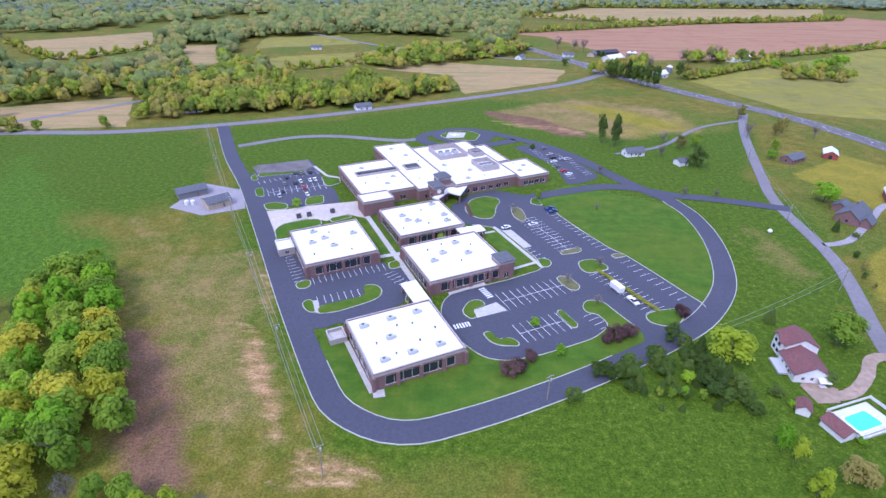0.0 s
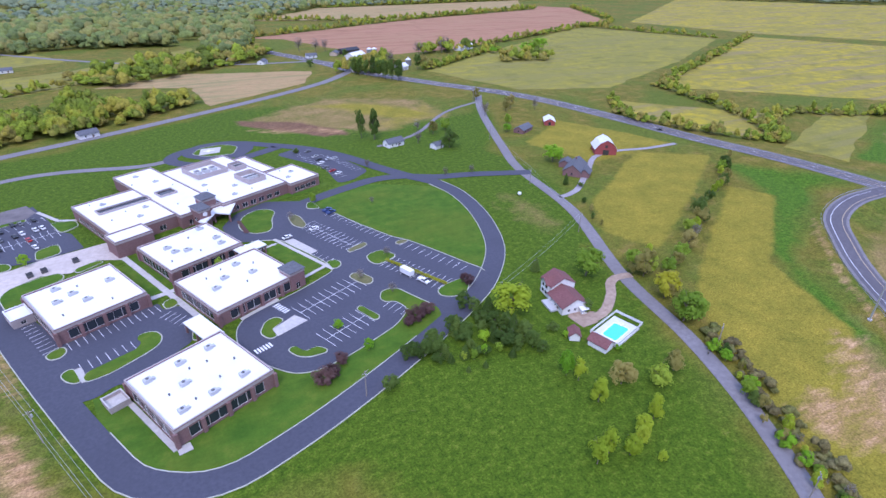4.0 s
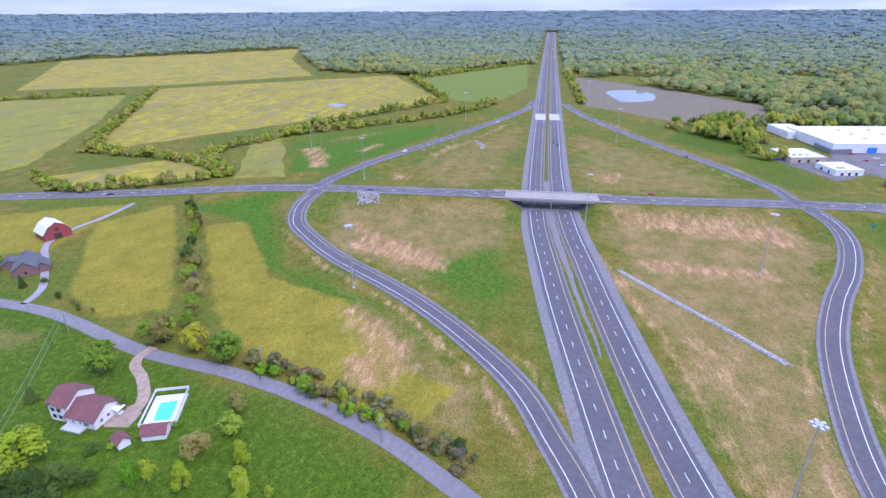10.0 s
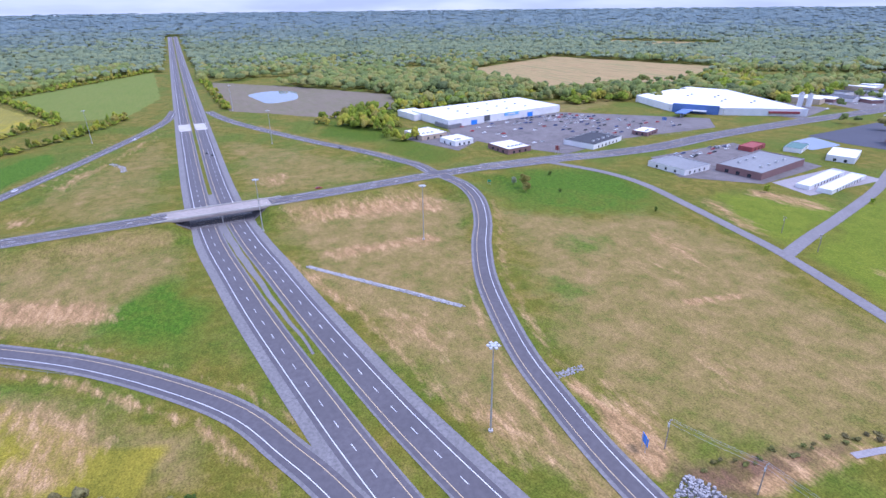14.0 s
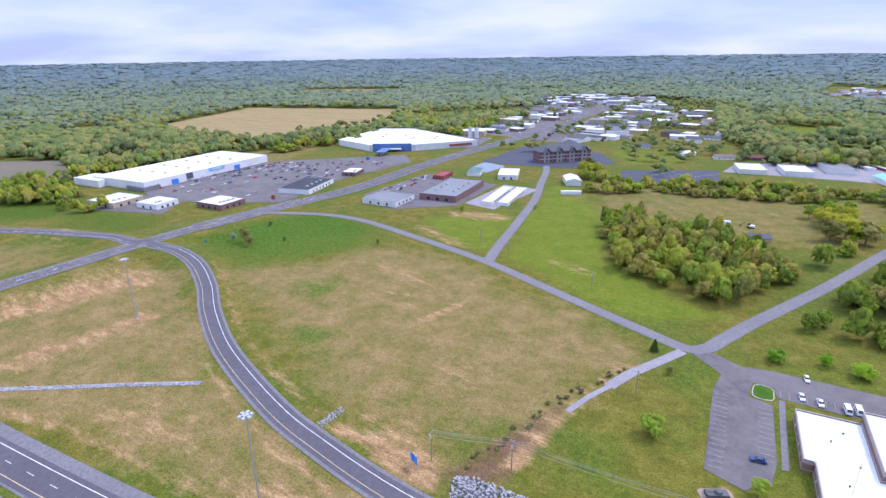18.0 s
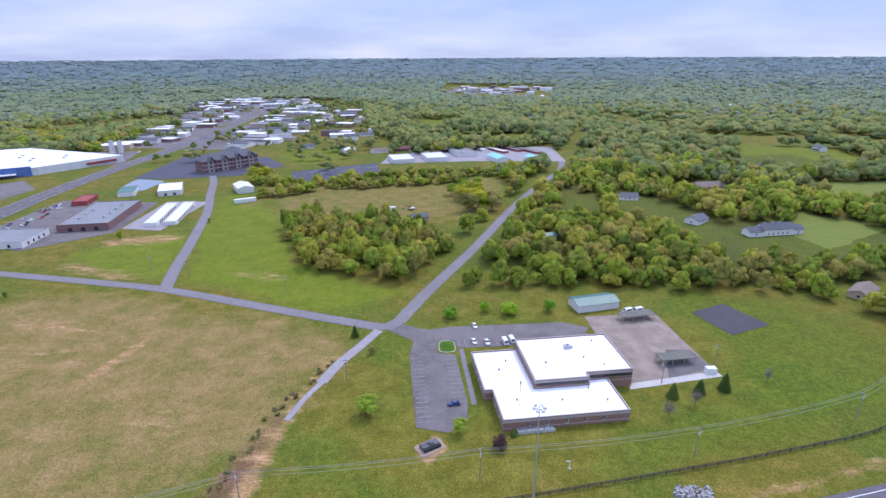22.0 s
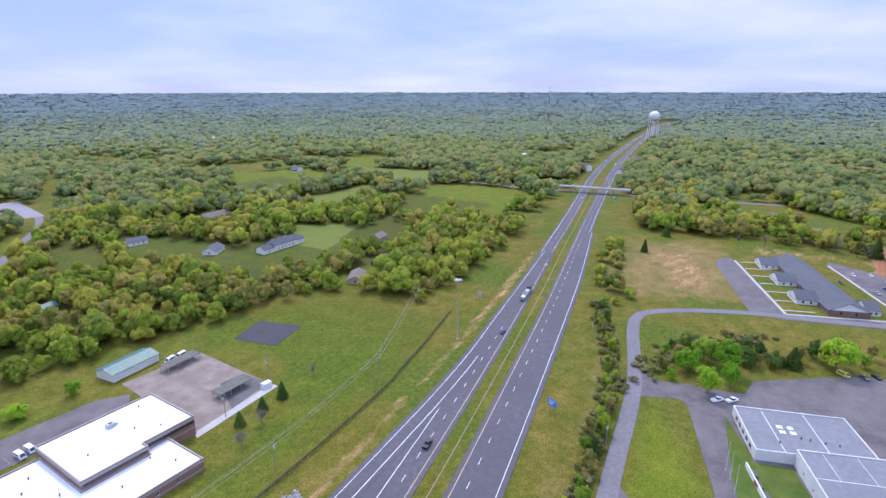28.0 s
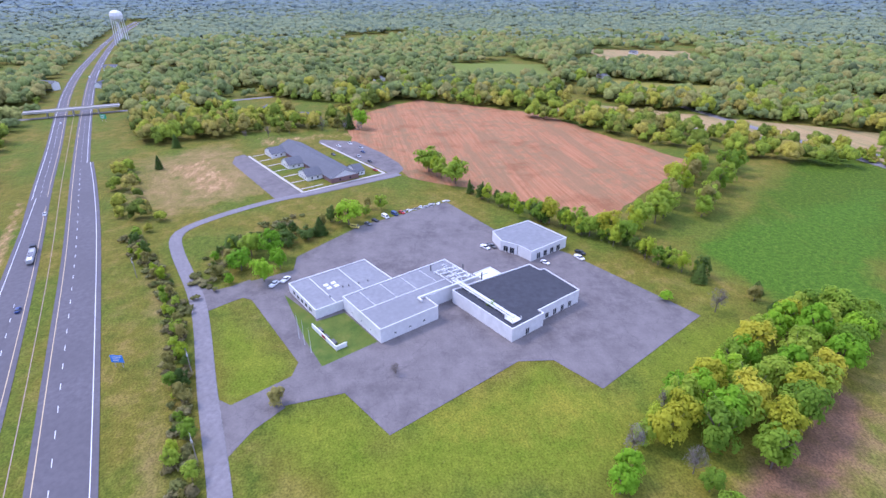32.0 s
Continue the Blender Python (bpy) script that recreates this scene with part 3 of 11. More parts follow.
def inside(x, y, ring):
    hit = np.zeros(np.shape(x), bool)
    for (ax, ay), (bx, by) in zip(ring, [*ring[1:], ring[0]]):
        if ay != by:
            hit ^= ((ay > y) != (by > y)) & (x < (bx - ax) * (y - ay) / (by - ay) + ax)
    return hit


def ring_distance(x, y, ring):
    loop = np.array([(*p, 0.0) for p in (*ring, ring[0])], float)
    d, _ = line_distance(x, y, loop)
    return np.where(inside(x, y, ring), -d, d)


# Lawns and paddocks cut into the woods, and gaps opened for the camera's view.
GLADES = [
    [(-281, 807.5), (-139.8, 872.8), (42.8, 840.7), (40, 690), (-89.9, 610), (-169.1, 575), (-247.1, 632)],
    [(-642.1, 835.7), (-437.9, 880.5), (-362.8, 718.3), (-454.7, 650), (-531.2, 660)],
    [(-346, 754.5), (-290.8, 767.4), (-259.7, 631), (-288.5, 620)],
    [(-201.5, -349.1), (-266.8, -371.8), (-297.8, -362.2), (-297.5, -333.1), (-248.6, -300.1), (-217.3, -300.2), (-221.4, -332.2), (-196.5, -327.6)],
    [(-385.3, -388.4), (-528, -457.9), (-561.2, -431.8), (-575, -358), (-550, -303), (-439.1, -290), (-435.4, -341.4), (-365.9, -328.1)],
    [(-148.9, -467.8), (-184.1, -457.1), (-206.8, -419.4), (-209.4, -354), (-168.5, -350.7), (-144.2, -395.1)],
    [(-116.4, -487), (-140.2, -457.7), (-127.5, -402.4), (-92, -398.3)],
    [(-411.5, -757.5), (-524.3, -721), (-514, -612.4), (-392, -558.9), (-341.5, -590.1)],
    [(-28.1, -846.2), (-161.6, -883.3), (-178.1, -797.1), (-67.7, -739.2)],
    [(218.7, -752.1), (110.8, -729.7), (110.7, -646.3), (163.6, -623.1), (200.3, -680)],
    [(-634.6, -790.8), (-726, -749.7), (-648.1, -631.4), (-557.3, -652.5)],
    [(-207.3, -264), (-234.8, -276), (-271.6, -273.1), (-262.2, -257.7), (-220.4, -247.1)],
    [(59.1, -1102.4), (-54.5, -1078.9), (-29.4, -957), (45.8, -962)],
    [(-370.6, -885.5), (-555.7, -823.1), (-536, -732.4), (-357.7, -767)],
    [(-678.3, -141.4), (-672.8, -73.6), (-597.7, -27.9), (-551.1, -102.2)],
    [(-900, -560), (-1040, -520), (-1010, -450), (-880, -470)],
    [(-800, 420), (-930, 470), (-900, 380), (-790, 340)],
    [(-1250, 120), (-1500, 200), (-1450, 20), (-1230, 0)],
    [(-446.7, 569.9), (-340.9, 563.7), (-322.3, 639.5), (-432.5, 868.8), (-484.7, 847.3), (-579.9, 748.3)],
    [(-253.3, 553.7), (-220.4, 561.4), (-298.1, 762.2), (-342.4, 754.7)],
    [(-163.9, 517.5), (-91.3, 556.7), (29.2, 624.5), (30.4, 839.8), (-102.2, 717.8), (-206.0, 680.2)],
    [(-222.3, 653.5), (-98.2, 694.9), (-154.7, 860.1), (-255.8, 830.4)],
    [(-64.3, 515.2), (11.5, 504.4), (63.7, 652.5), (11.2, 649.6), (-76.0, 612.6)],
]
# Covers of the ground: kind, strength, softness of the edge in metres, outline.
COVERS = [
    ("lawn", 1.0, 12, [(-161.2, 392.8), (-65.2, 429.5), (40.9, 485.7), (135.1, 457.7), (205.7, 389.8), (247.8, 437), (188.4, 304.9), (177.3, 205.9), (150, 139.6), (134.3, 94.2), (110.6, 29), (60, 30), (18.9, 92.7), (-31.9, 99.2), (-75.6, 173.9), (-116.6, 280.5)]),
    ("lawn", 0.8, 14, [(-358.3, 364), (-172, 393.1), (-118.6, 269.8), (-158.4, 243.9), (-276.6, 247.8)]),
    ("soil", 0.75, 6, [(-117, 153.5), (-100.3, 155.5), (-73, 113.9), (-60.4, 87.2), (-76.7, 85), (-95.7, 113.9)]),
    ("dry", 0.55, 18, [(-134.7, 222.2), (-73.8, 205.3), (-44.3, 121.8), (-54.3, 93.2), (-87.5, 122.2)]),
    ("bare", 0.85, 4, [(-69.2, 155.1), (-64, 153), (-48.4, 119.8), (-42.1, 105.4), (-47.2, 104.4), (-58.7, 126.1)]),
    ("bare", 0.55, 5, [(-44.1, 97.2), (-23.7, 95), (-11.5, 90.9), (-37.9, 87)]),
    ("bare", 0.60, 4, [(-73.6, 188.5), (-69.5, 187.4), (-61, 163.3), (-65.1, 161.3)]),
    ("dry", 0.80, 10, [(40.7, 444.7), (114.7, 491.8), (191.9, 455.5), (197.6, 392.2), (123.4, 373.1), (71.9, 407.4)]),
    ("bloom", 0.55, 12, [(123.7, 392.6), (191.5, 439.1), (195.7, 396.6), (144, 376.7)]),
    ("bare", 0.50, 6, [(42.7, 417.1), (94.8, 402.3), (121.4, 379.6), (102.8, 378.1), (51, 403.7)]),
    ("dry", 0.65, 12, [(150.8, 190.9), (143.4, 227.3), (151.9, 253.2), (163.4, 216.5)]),
    ("dense", 0.9, 8, [(302.7, 224.6), (346.6, 162.4), (316.4, 162.8), (270.6, 143), (231.9, 116.1), (204, 67.9), (195.1, 76.1), (225.1, 128.4), (291.5, 178.5)]),
    ("dry", 0.70, 12, [(249.9, 112.8), (330.6, 127), (336.8, 56), (327.7, 15.8), (277.6, 6.5), (228.6, 47.4)]),
    ("bare", 0.80, 5, [(261.7, 97.5), (281.5, 89.1), (260.5, 45), (238.4, 37.2), (244.9, 63.3)]),
    ("bare", 0.60, 5, [(292, 109.2), (299.9, 105.1), (277.3, 81.1), (267.4, 85.2)]),
    ("dense", 0.7, 8, [(244.6, 49.2), (273.8, 14.6), (229.5, -0.9), (193.9, 9.7), (210.3, 33.6)]),
    ("dry", 0.80, 10, [(178.7, 48.1), (214.3, 82.9), (199.3, 86.2), (148.6, 38.5), (133.3, 16.6), (148.1, 12.4)]),
    ("bare", 0.55, 6, [(166.9, 58.4), (195.2, 80.2), (201.1, 72), (168.6, 40.2), (154.5, 36.4)]),
    ("bare", 0.55, 5, [(149.9, 0.4), (204.5, 39.7), (198.3, 27.7), (147.7, -9.6)]),
    ("dry", 0.95, 14, [(296.1, -44), (330.6, -59.6), (337.5, -154.5), (292.5, -161.6), (233.9, -130.7), (184.8, -109.9), (115.8, -92.7), (56.3, -89.4), (146.5, -61.5), (236.2, -51)]),
    ("bare", 0.75, 8, [(325.7, -56.5), (330.9, -144.4), (310.7, -154), (293.1, -143.7), (313.5, -64.3)]),
    ("bare", 0.80, 6, [(267.9, -55.6), (262, -121.3), (250, -125), (253.8, -63.3)]),
    ("bare", 0.50, 8, [(201.1, -62.5), (180.6, -84), (146.2, -73.4), (186.3, -58.2)]),
    ("bare", 0.55, 6, [(136.5, -63.3), (116.1, -82.8), (80.4, -82.1), (108.6, -66.8)]),
    ("bare", 0.60, 4, [(296.6, -26), (196.4, -54.4), (96.7, -66.5), (92.6, -70.4), (196.2, -59.4), (296.4, -34)]),
    ("dry", 0.55, 16, [(420.5, 105.4), (499.9, 71.9), (598.6, 21.8), (598, 7.7), (397.6, 12.7), (358.8, 55.7)]),
    ("bare", 0.55, 5, [(470.3, 89.5), (559.5, 52.8), (648.6, 15), (638.4, 11.1), (539.3, 49), (459.9, 80.5)]),
    ("bare", 0.60, 5, [(388.4, 107.9), (412.3, 101.5), (407.9, 87.3), (390, 93.7)]),
    ("dry", 0.60, 16, [(376.2, -35.2), (576, -42.4), (513.9, -97.6), (422.4, -146), (373, -135.2)]),
    ("bare", 0.50, 6, [(395.8, -45.6), (435.4, -58.2), (430.8, -76.2), (399.1, -67.7)]),
    ("dry", 0.90, 18, [(270, -176), (223.2, -154.3), (124.9, -118.7), (79.4, -111.7), (56.3, -148.8), (40.3, -209.6), (51.8, -222.7), (169.7, -261.8), (222, -264), (238, -225)]),
    ("lawn", 0.85, 16, [(346.8, -200.3), (327, -302.5), (287.4, -301.7), (250.4, -281.2), (285.6, -242.5), (310.7, -208.5)]),
    ("bare", 0.60, 8, [(113, -118.4), (91, -123.9), (73.5, -111.6), (83.7, -101.9), (115.3, -108.6)]),
    ("bare", 0.45, 8, [(152.3, -190.4), (177.6, -206.7), (171.4, -212.5), (144.1, -198.1)]),
    ("bare", 0.45, 8, [(90, -151.5), (105.7, -159.8), (97.5, -165.5), (83.9, -157.3)]),
    ("pale", 0.32, 10, [(26.1, -219.1), (54.3, -148.7), (45.4, -116.9), (-14.5, -119.2), (-97.3, -134.1), (-156.5, -149.9), (-201.8, -187.1), (-194.7, -200.5), (-190.2, -248.5), (-109.7, -262.8), (-33.5, -266.9), (5.5, -236.3)]),
    ("pale", 0.95, 10, [(144.2, -280.9), (51.2, -242.4), (18.5, -266.2), (69.4, -291.1), (95.8, -333), (120.9, -408.2), (181.3, -495.6), (196.8, -476.3), (170.9, -368)]),
    ("pale", 0.85, 10, [(193.5, -289.8), (154, -284.1), (171.3, -358.2), (195.3, -378.3), (236.7, -330.1)]),
    ("bare", 0.65, 6, [(176, -363.2), (195.6, -370.5), (235.6, -359.5), (226.3, -344.6), (191.4, -348.8)]),
    ("bare", 0.60, 5, [(166.8, -289.3), (219.5, -312), (237.5, -308.5), (188.8, -283.8)]),
    ("bare", 0.40, 7, [(89.6, -282.7), (119.2, -288.2), (128.7, -298.3), (93, -297.5)]),
    ("dry", 0.70, 8, [(172.9, -451.4), (157.6, -465.8), (143.4, -445.9), (165.4, -441.4)]),
    ("bare", 0.62, 2, [(-60, -112), (-91, -119), (-118, -127.5), (-154, -137), (-193, -147), (-264, -168), (-350, -197), (-350, -200), (-264, -173.5), (-193, -150.5), (-154, -140.5), (-118, -130.8), (-91, -122.6), (-60, -114.5)]),
    ("lawn", 0.5, 8, [(-63.8, -95.6), (-301.1, -183.1), (-623.7, -291.9), (-623.4, -298.2), (-300.7, -193.4), (-64.1, -105.6)]),
    ("dry", 0.60, 8, [(-109, -62.4), (-179.9, -78.7), (-241.4, -97), (-241.8, -86.8), (-180.2, -70.6), (-109.2, -54.3)]),
    ("dry", 0.80, 14, [(-425.1, -155.1), (-471.5, -94.2), (-433.9, -80.4), (-343.5, -50.7), (-304.1, -104.2), (-324.3, -130.6)]),
    ("bare", 0.55, 8, [(-409.7, -135.8), (-424, -105.1), (-358.6, -71.9), (-341.8, -90)]),
    ("bare", 0.45, 8, [(-445.1, -72.4), (-470.2, -10), (-460.9, 21.9), (-482.4, 10.8), (-480.2, -73.5)]),
    ("dense", 0.8, 10, [(-223.8, 167.4), (-267.2, 333.4), (-141.7, 200.4), (-151.3, 175), (-186.8, 160)]),
    ("lawn", 0.8, 10, [(-212.7, 167.7), (-265.7, 242.4), (-279.9, 343), (-358.3, 364), (-265.9, 247.9), (-152.6, 211.8), (-157.3, 176.3)]),
    ("dry", 0.60, 10, [(-215.9, 194.3), (-238.1, 221), (-211.8, 232.5), (-189.8, 205.7)]),
    ("pale", 0.85, 8, [(-206.4, -59.2), (-142.1, -45.1), (-138.6, -26.8), (-161.1, -27.4)]),
    ("pale", 0.85, 10, [(-141.3, -4.5), (-119.2, 6.2), (-143.3, 59), (-125.5, 79.9), (-160.4, 136.7), (-185.8, 150), (-120.1, 153.5), (-91.1, 91), (-96.4, -11.5), (-130.3, -32.6)]),
    ("dense", 0.55, 10, [(392.6, 185.4), (505.9, 247.7), (617.7, 123.1), (561, 93.3), (442.2, 156.1)]),
    ("bare", 0.60, 5, [(426.8, 182.9), (474.4, 215.1), (483.9, 196.5), (442.6, 168.3)]),
    ("bare", 0.55, 5, [(504, 192.1), (548.1, 154.7), (562.9, 144.3), (543.8, 173.2), (509.4, 202.3)]),
    ("dry", 0.60, 10, [(520.6, -424.4), (574, -562.3), (613.6, -563.1), (619.8, -426.4)]),
    ("lawn", 0.70, 8, [(631.5, -159.5), (549.7, -207.9), (520.2, -197.5), (491.1, -177.1), (552.8, -128.2)]),
    ("lawn", 0.55, 10, [(510.2, -197.3), (409.4, -230.2), (391.3, -180.3), (472.1, -151.8)]),
    ("dry", 0.55, 8, [(97.6, -337), (16.1, -394.2), (-44.5, -412.7), (-69.1, -550.2), (70.3, -552.4), (170.7, -515)]),
    ("wood", 0.5, 10, [(-18.8, -304.8), (-196.6, -260.2), (-297.7, -273.1), (-489.1, -324.6), (-450.2, -684.4), (-142.1, -628.1)]),
]
COVERS += [("dense", 0.6, 12, [(215, -205), (232, -190), (228, -172), (205, -178), (190, -196)]), ("dense", 0.6, 9, [(168, -160), (186, -150), (178, -136), (156, -142)]), ("bare", 0.62, 7, [(198, -226), (206, -238), (176, -236), (160, -224), (178, -220)])]
COVERS.append(("bare", 0.5, 4, [(36, -205), (44, -190), (52, -165), (59, -135), (65, -137), (58, -168), (50, -195), (41, -208)]))
COVERS.append(("dense", 0.62, 18, [(348, -239), (341, -285), (287, -300), (240, -281), (233, -250), (248, -205), (280, -185), (320, -205)]))
GLADES.append([(-20, -1620), (-310, -1560), (-440, -2060), (-30, -2210)])
COVERS += [("pale", 0.62, 8, ring) for ring in GLADES[3:13]]


def verge(line, near, far, strength, first, last):
    """A worn strip beside part of a road, near to far metres off its axis."""
    pts = np.array([p[:2] for p in line[first:last]], float)
    d = np.gradient(pts, axis=0)
    d /= np.linalg.norm(d, axis=1, keepdims=True)
    side = np.stack([-d[:, 1], d[:, 0]], 1)
    return ("bare", strength, 2.5, [tuple(p) for p in pts + side * near] + [tuple(p) for p in (pts + side * far)[::-1]])


COVERS += [verge(RAMP_A, -7.5, -12, 0.55, 2, 9), verge(RAMP_A, 8, 12, 0.4, 4, 8), verge(RAMP_B, 8, 12, 0.5, 2, 8), verge(RAMP_B, -8, -13, 0.5, 5, 11), verge(RAMP_C, 7.5, 12, 0.55, 2, 8), verge(RAMP_C, -8, -11, 0.45, 2, 7), verge(RAMP_D, -7.5, -12, 0.55, 2, 8), verge(RAMP_D, 8, 11, 0.4, 2, 6)]
COVERS += [
    ("bloom", 0.95, 2.5, [(187.4, 206.7), (172.7, 175.1), (184.3, 151.4), (241.4, 187.4), (311, 233.7), (273.3, 261.2)]),
    ("bloom", 0.95, 2.5, [(175.9, 125), (159.5, 103.9), (149.3, 86.9), (124.6, 32.8), (148.3, 20.4), (158.6, 40.4), (203.2, 78), (219, 121.4), (289.3, 170.3), (276.7, 191)]),
    ("bloom", 0.95, 2.5, [(211.8, 307.4), (230.8, 257.8), (307.8, 264.8), (293.6, 300.5), (267.5, 345.2)]),
    ("bloom", 0.16, 12, [(28, -150), (-20, -122), (-180, -165), (-330, -215), (-200, -253), (0, -262), (28, -205)]),
    ("bloom", 0.38, 12, [(-130, -35), (-100, 60), (-60, 95), (-120, 130), (-135, 70), (-145, 30)]),
    ("dense", 1.0, 6, [(392, 192), (440, 205), (505, 178), (560, 138), (600, 108), (560, 98), (480, 122), (410, 156)]),
    ("bare", 0.75, 3, [(408, 178), (430, 186), (440, 176), (418, 166)]),
    ("bare", 0.65, 3, [(470, 158), (505, 146), (500, 138), (470, 148)]),
    ("bare", 0.6, 4, [(142, 62), (160, 66), (172, 52), (160, 36), (146, 44)]),
]
COVERS += [("soil", 0.95, 4, [(32, 448), (72, 427), (108, 387), (106, 376), (87, 380), (37, 432)]), ("bloom", 0.8, 8, [(95, 470), (150, 400), (185, 395), (175, 430), (130, 470)])]
COVERS += [
    ("bare", 0.95, 3, [(117.6, -108.4), (100.4, -110.9), (86.3, -113.5), (76.1, -109.6), (73, -101.8), (83, -100.7), (104.1, -105.2), (115.7, -105.2)]),
    ("bare", 0.8, 2.5, [(141.3, -188.1), (133.8, -216.3), (129.3, -213.7), (136.4, -187.5)]),
    ("soil", 0.7, 4, [(53.6, -159.5), (56.5, -118.1), (68, -104), (74, -108), (68.9, -129.9), (57.8, -162.8)]),
    ("bare", 0.85, 3, [(49, -170), (56, -122), (61, -118), (55, -168)]),
    ("dry", 0.52, 14, [(-146.8, 235.9), (-89.8, 208.3), (-58.3, 147.2), (-31.9, 106.6), (-44, 95.5), (-77.9, 100.1), (-92.5, 105.7), (-122.6, 168.8)]),
    ("bare", 0.7, 5, [(-72.5, 158), (-63.7, 148), (-54.7, 131.3), (-44.2, 110.4), (-49.5, 109), (-60.5, 127.2), (-69.6, 143.3)]),
    ("bare", 0.7, 4, [(-38.4, 102.1), (-20.8, 95.9), (-15, 91.6), (-34.2, 93.1), (-40.3, 97.3)]),
    ("lawn", 0.5, 14, [(-40, -128), (-120, -138), (-200, -165), (-215, -185), (-200, -235), (-165, -262), (-112, -262), (-116, -180), (-60, -150)]),
    ("bare", 0.9, 1.5, [(8.2, -143.1), (1, -151.5), (-3, -142.5), (3.4, -135.6), (8.3, -138.6)]),
]
KINDS = {"lawn": (0, 0), "dry": (0, 1), "bare": (0, 2), "bloom": (1, 0), "soil": (1, 1), "wood": (1, 2), "dense": (2, 0), "pale": (2, 1)}


def build_ground():
    rings = np.concatenate([[0.0, 40.0, 70.0], 85 * (4950 / 85) ** (np.arange(321) / 320)])
    n = 860
    a = 2 * np.pi * np.arange(n) / n
    x, y = (rings[:, None] * np.cos(a)).ravel(), (rings[:, None] * np.sin(a)).ravel()
    z = ground_z(x, y)
    k = np.arange((len(rings) - 1) * n)
    i, j = k // n, k % n
    faces = np.stack([i * n + j, (i + 1) * n + j, (i + 1) * n + (j + 1) % n, i * n + (j + 1) % n], 1)
    me = bpy.data.meshes.new("ground")
    me.vertices.add(len(x))
    me.vertices.foreach_set("co", np.stack([x, y, z], 1).ravel())
    me.loops.add(faces.size)
    me.loops.foreach_set("vertex_index", faces.ravel())
    me.polygons.add(len(faces))
    me.polygons.foreach_set("loop_start", np.arange(len(faces)) * 4)
    me.update(calc_edges=True)
    covers = np.zeros((3, len(x), 4), np.float32)
    covers[:, :, 3] = 1
    wander = np.array([noise.noise((px * 0.03, py * 0.03, 0)) + 0.5 * noise.noise((px * 0.11, py * 0.11, 3)) for px, py in zip(x, y)]) if len(x) < 4e5 else 0
    for kind, strength, soft, ring in COVERS:
        near = np.hypot(x - np.mean([p[0] for p in ring]), y - np.mean([p[1] for p in ring])) < 60 + max(np.hypot(p[0] - q[0], p[1] - q[1]) for p in ring for q in ring)
        w = np.clip(0.5 - (ring_distance(x[near], y[near], ring) + soft * 0.8 * wander[near]) / (2 * soft), 0, 1) * strength
        layer, channel = KINDS[kind]
        covers[layer, near, channel] = np.maximum(covers[layer, near, channel], w)
    for name, data in zip(("cover_a", "cover_b", "cover_c"), covers):
        me.attributes.new(name, "FLOAT_COLOR", "POINT").data.foreach_set("color", data.ravel())
    me.materials.append(M["meadow"])
    return tagged(new("ground", me), "spring meadow with lawns, dry grass and bare clay patches", "ground", kind="structure")


ground = build_ground()


# ---- sheets and ribbons laid on the land ----
def sheet(name, ring, lift, material, wobble=0.0, deep=0.0):
    """A sheet with the given outline, draped over the land; deep gives it an edge downwards."""
    if wobble:
        fine = []
        for (ax, ay), (bx, by) in zip(ring, [*ring[1:], ring[0]]):
            n = max(1, int(math.hypot(bx - ax, by - ay) / (wobble * 5)))
            for t in range(n):
                px, py = ax + (bx - ax) * t / n, ay + (by - ay) * t / n
                d = noise.noise_vector((px * 0.05, py * 0.05, 7))
                fine.append((px + wobble * d.x * 2, py + wobble * d.y * 2))
        ring = fine
    bm = bmesh.new()
    bm.faces.new([bm.verts.new((px, py, 0)) for px, py in ring])
    reach = max(math.hypot(*p) for p in ring)
    raised = float(np.max(ground_z([p[0] for p in ring], [p[1] for p in ring]))) > 0.05
    if reach > 1450 or raised:
        step = 80.0 if reach > 1450 else 8.0
        xs, ys = [p[0] for p in ring], [p[1] for p in ring]
        for axis, lo, hi in ((0, min(xs), max(xs)), (1, min(ys), max(ys))):
            for c in np.arange(lo + step, hi, step):
                co, no = [0, 0, 0], [0, 0, 0]
                co[axis], no[axis] = c, 1
                bmesh.ops.bisect_plane(bm, geom=[*bm.verts, *bm.edges, *bm.faces], plane_co=co, plane_no=no)
        bmesh.ops.triangulate(bm, faces=bm.faces)
    vs = list(bm.verts)
    zs = ground_z([v.co.x for v in vs], [v.co.y for v in vs])
    for v, h in zip(vs, np.atleast_1d(zs)):
        v.co.z = h + lift
    for fc in bm.faces:
        fc.normal_update()
        if fc.normal.z < 0:
            fc.normal_flip()
    if deep:
        rim = [e for e in bm.edges if e.is_boundary]
        made = bmesh.ops.extrude_edge_only(bm, edges=rim)["geom"]
        for v in made:
            if isinstance(v, bmesh.types.BMVert):
                v.co.z -= deep
    me = bpy.data.meshes.new(name)
    bm.to_mesh(me)
    bm.free()
    me.materials.append(M[material])
    return new(name, me)


def offset_line(line, side):
    d = np.gradient(line[:, :2], axis=0)
    d /= np.maximum(np.linalg.norm(d, axis=1, keepdims=True), 1e-6)
    return np.stack([line[:, 0] - d[:, 1] * side, line[:, 1] + d[:, 0] * side, line[:, 2]], 1)


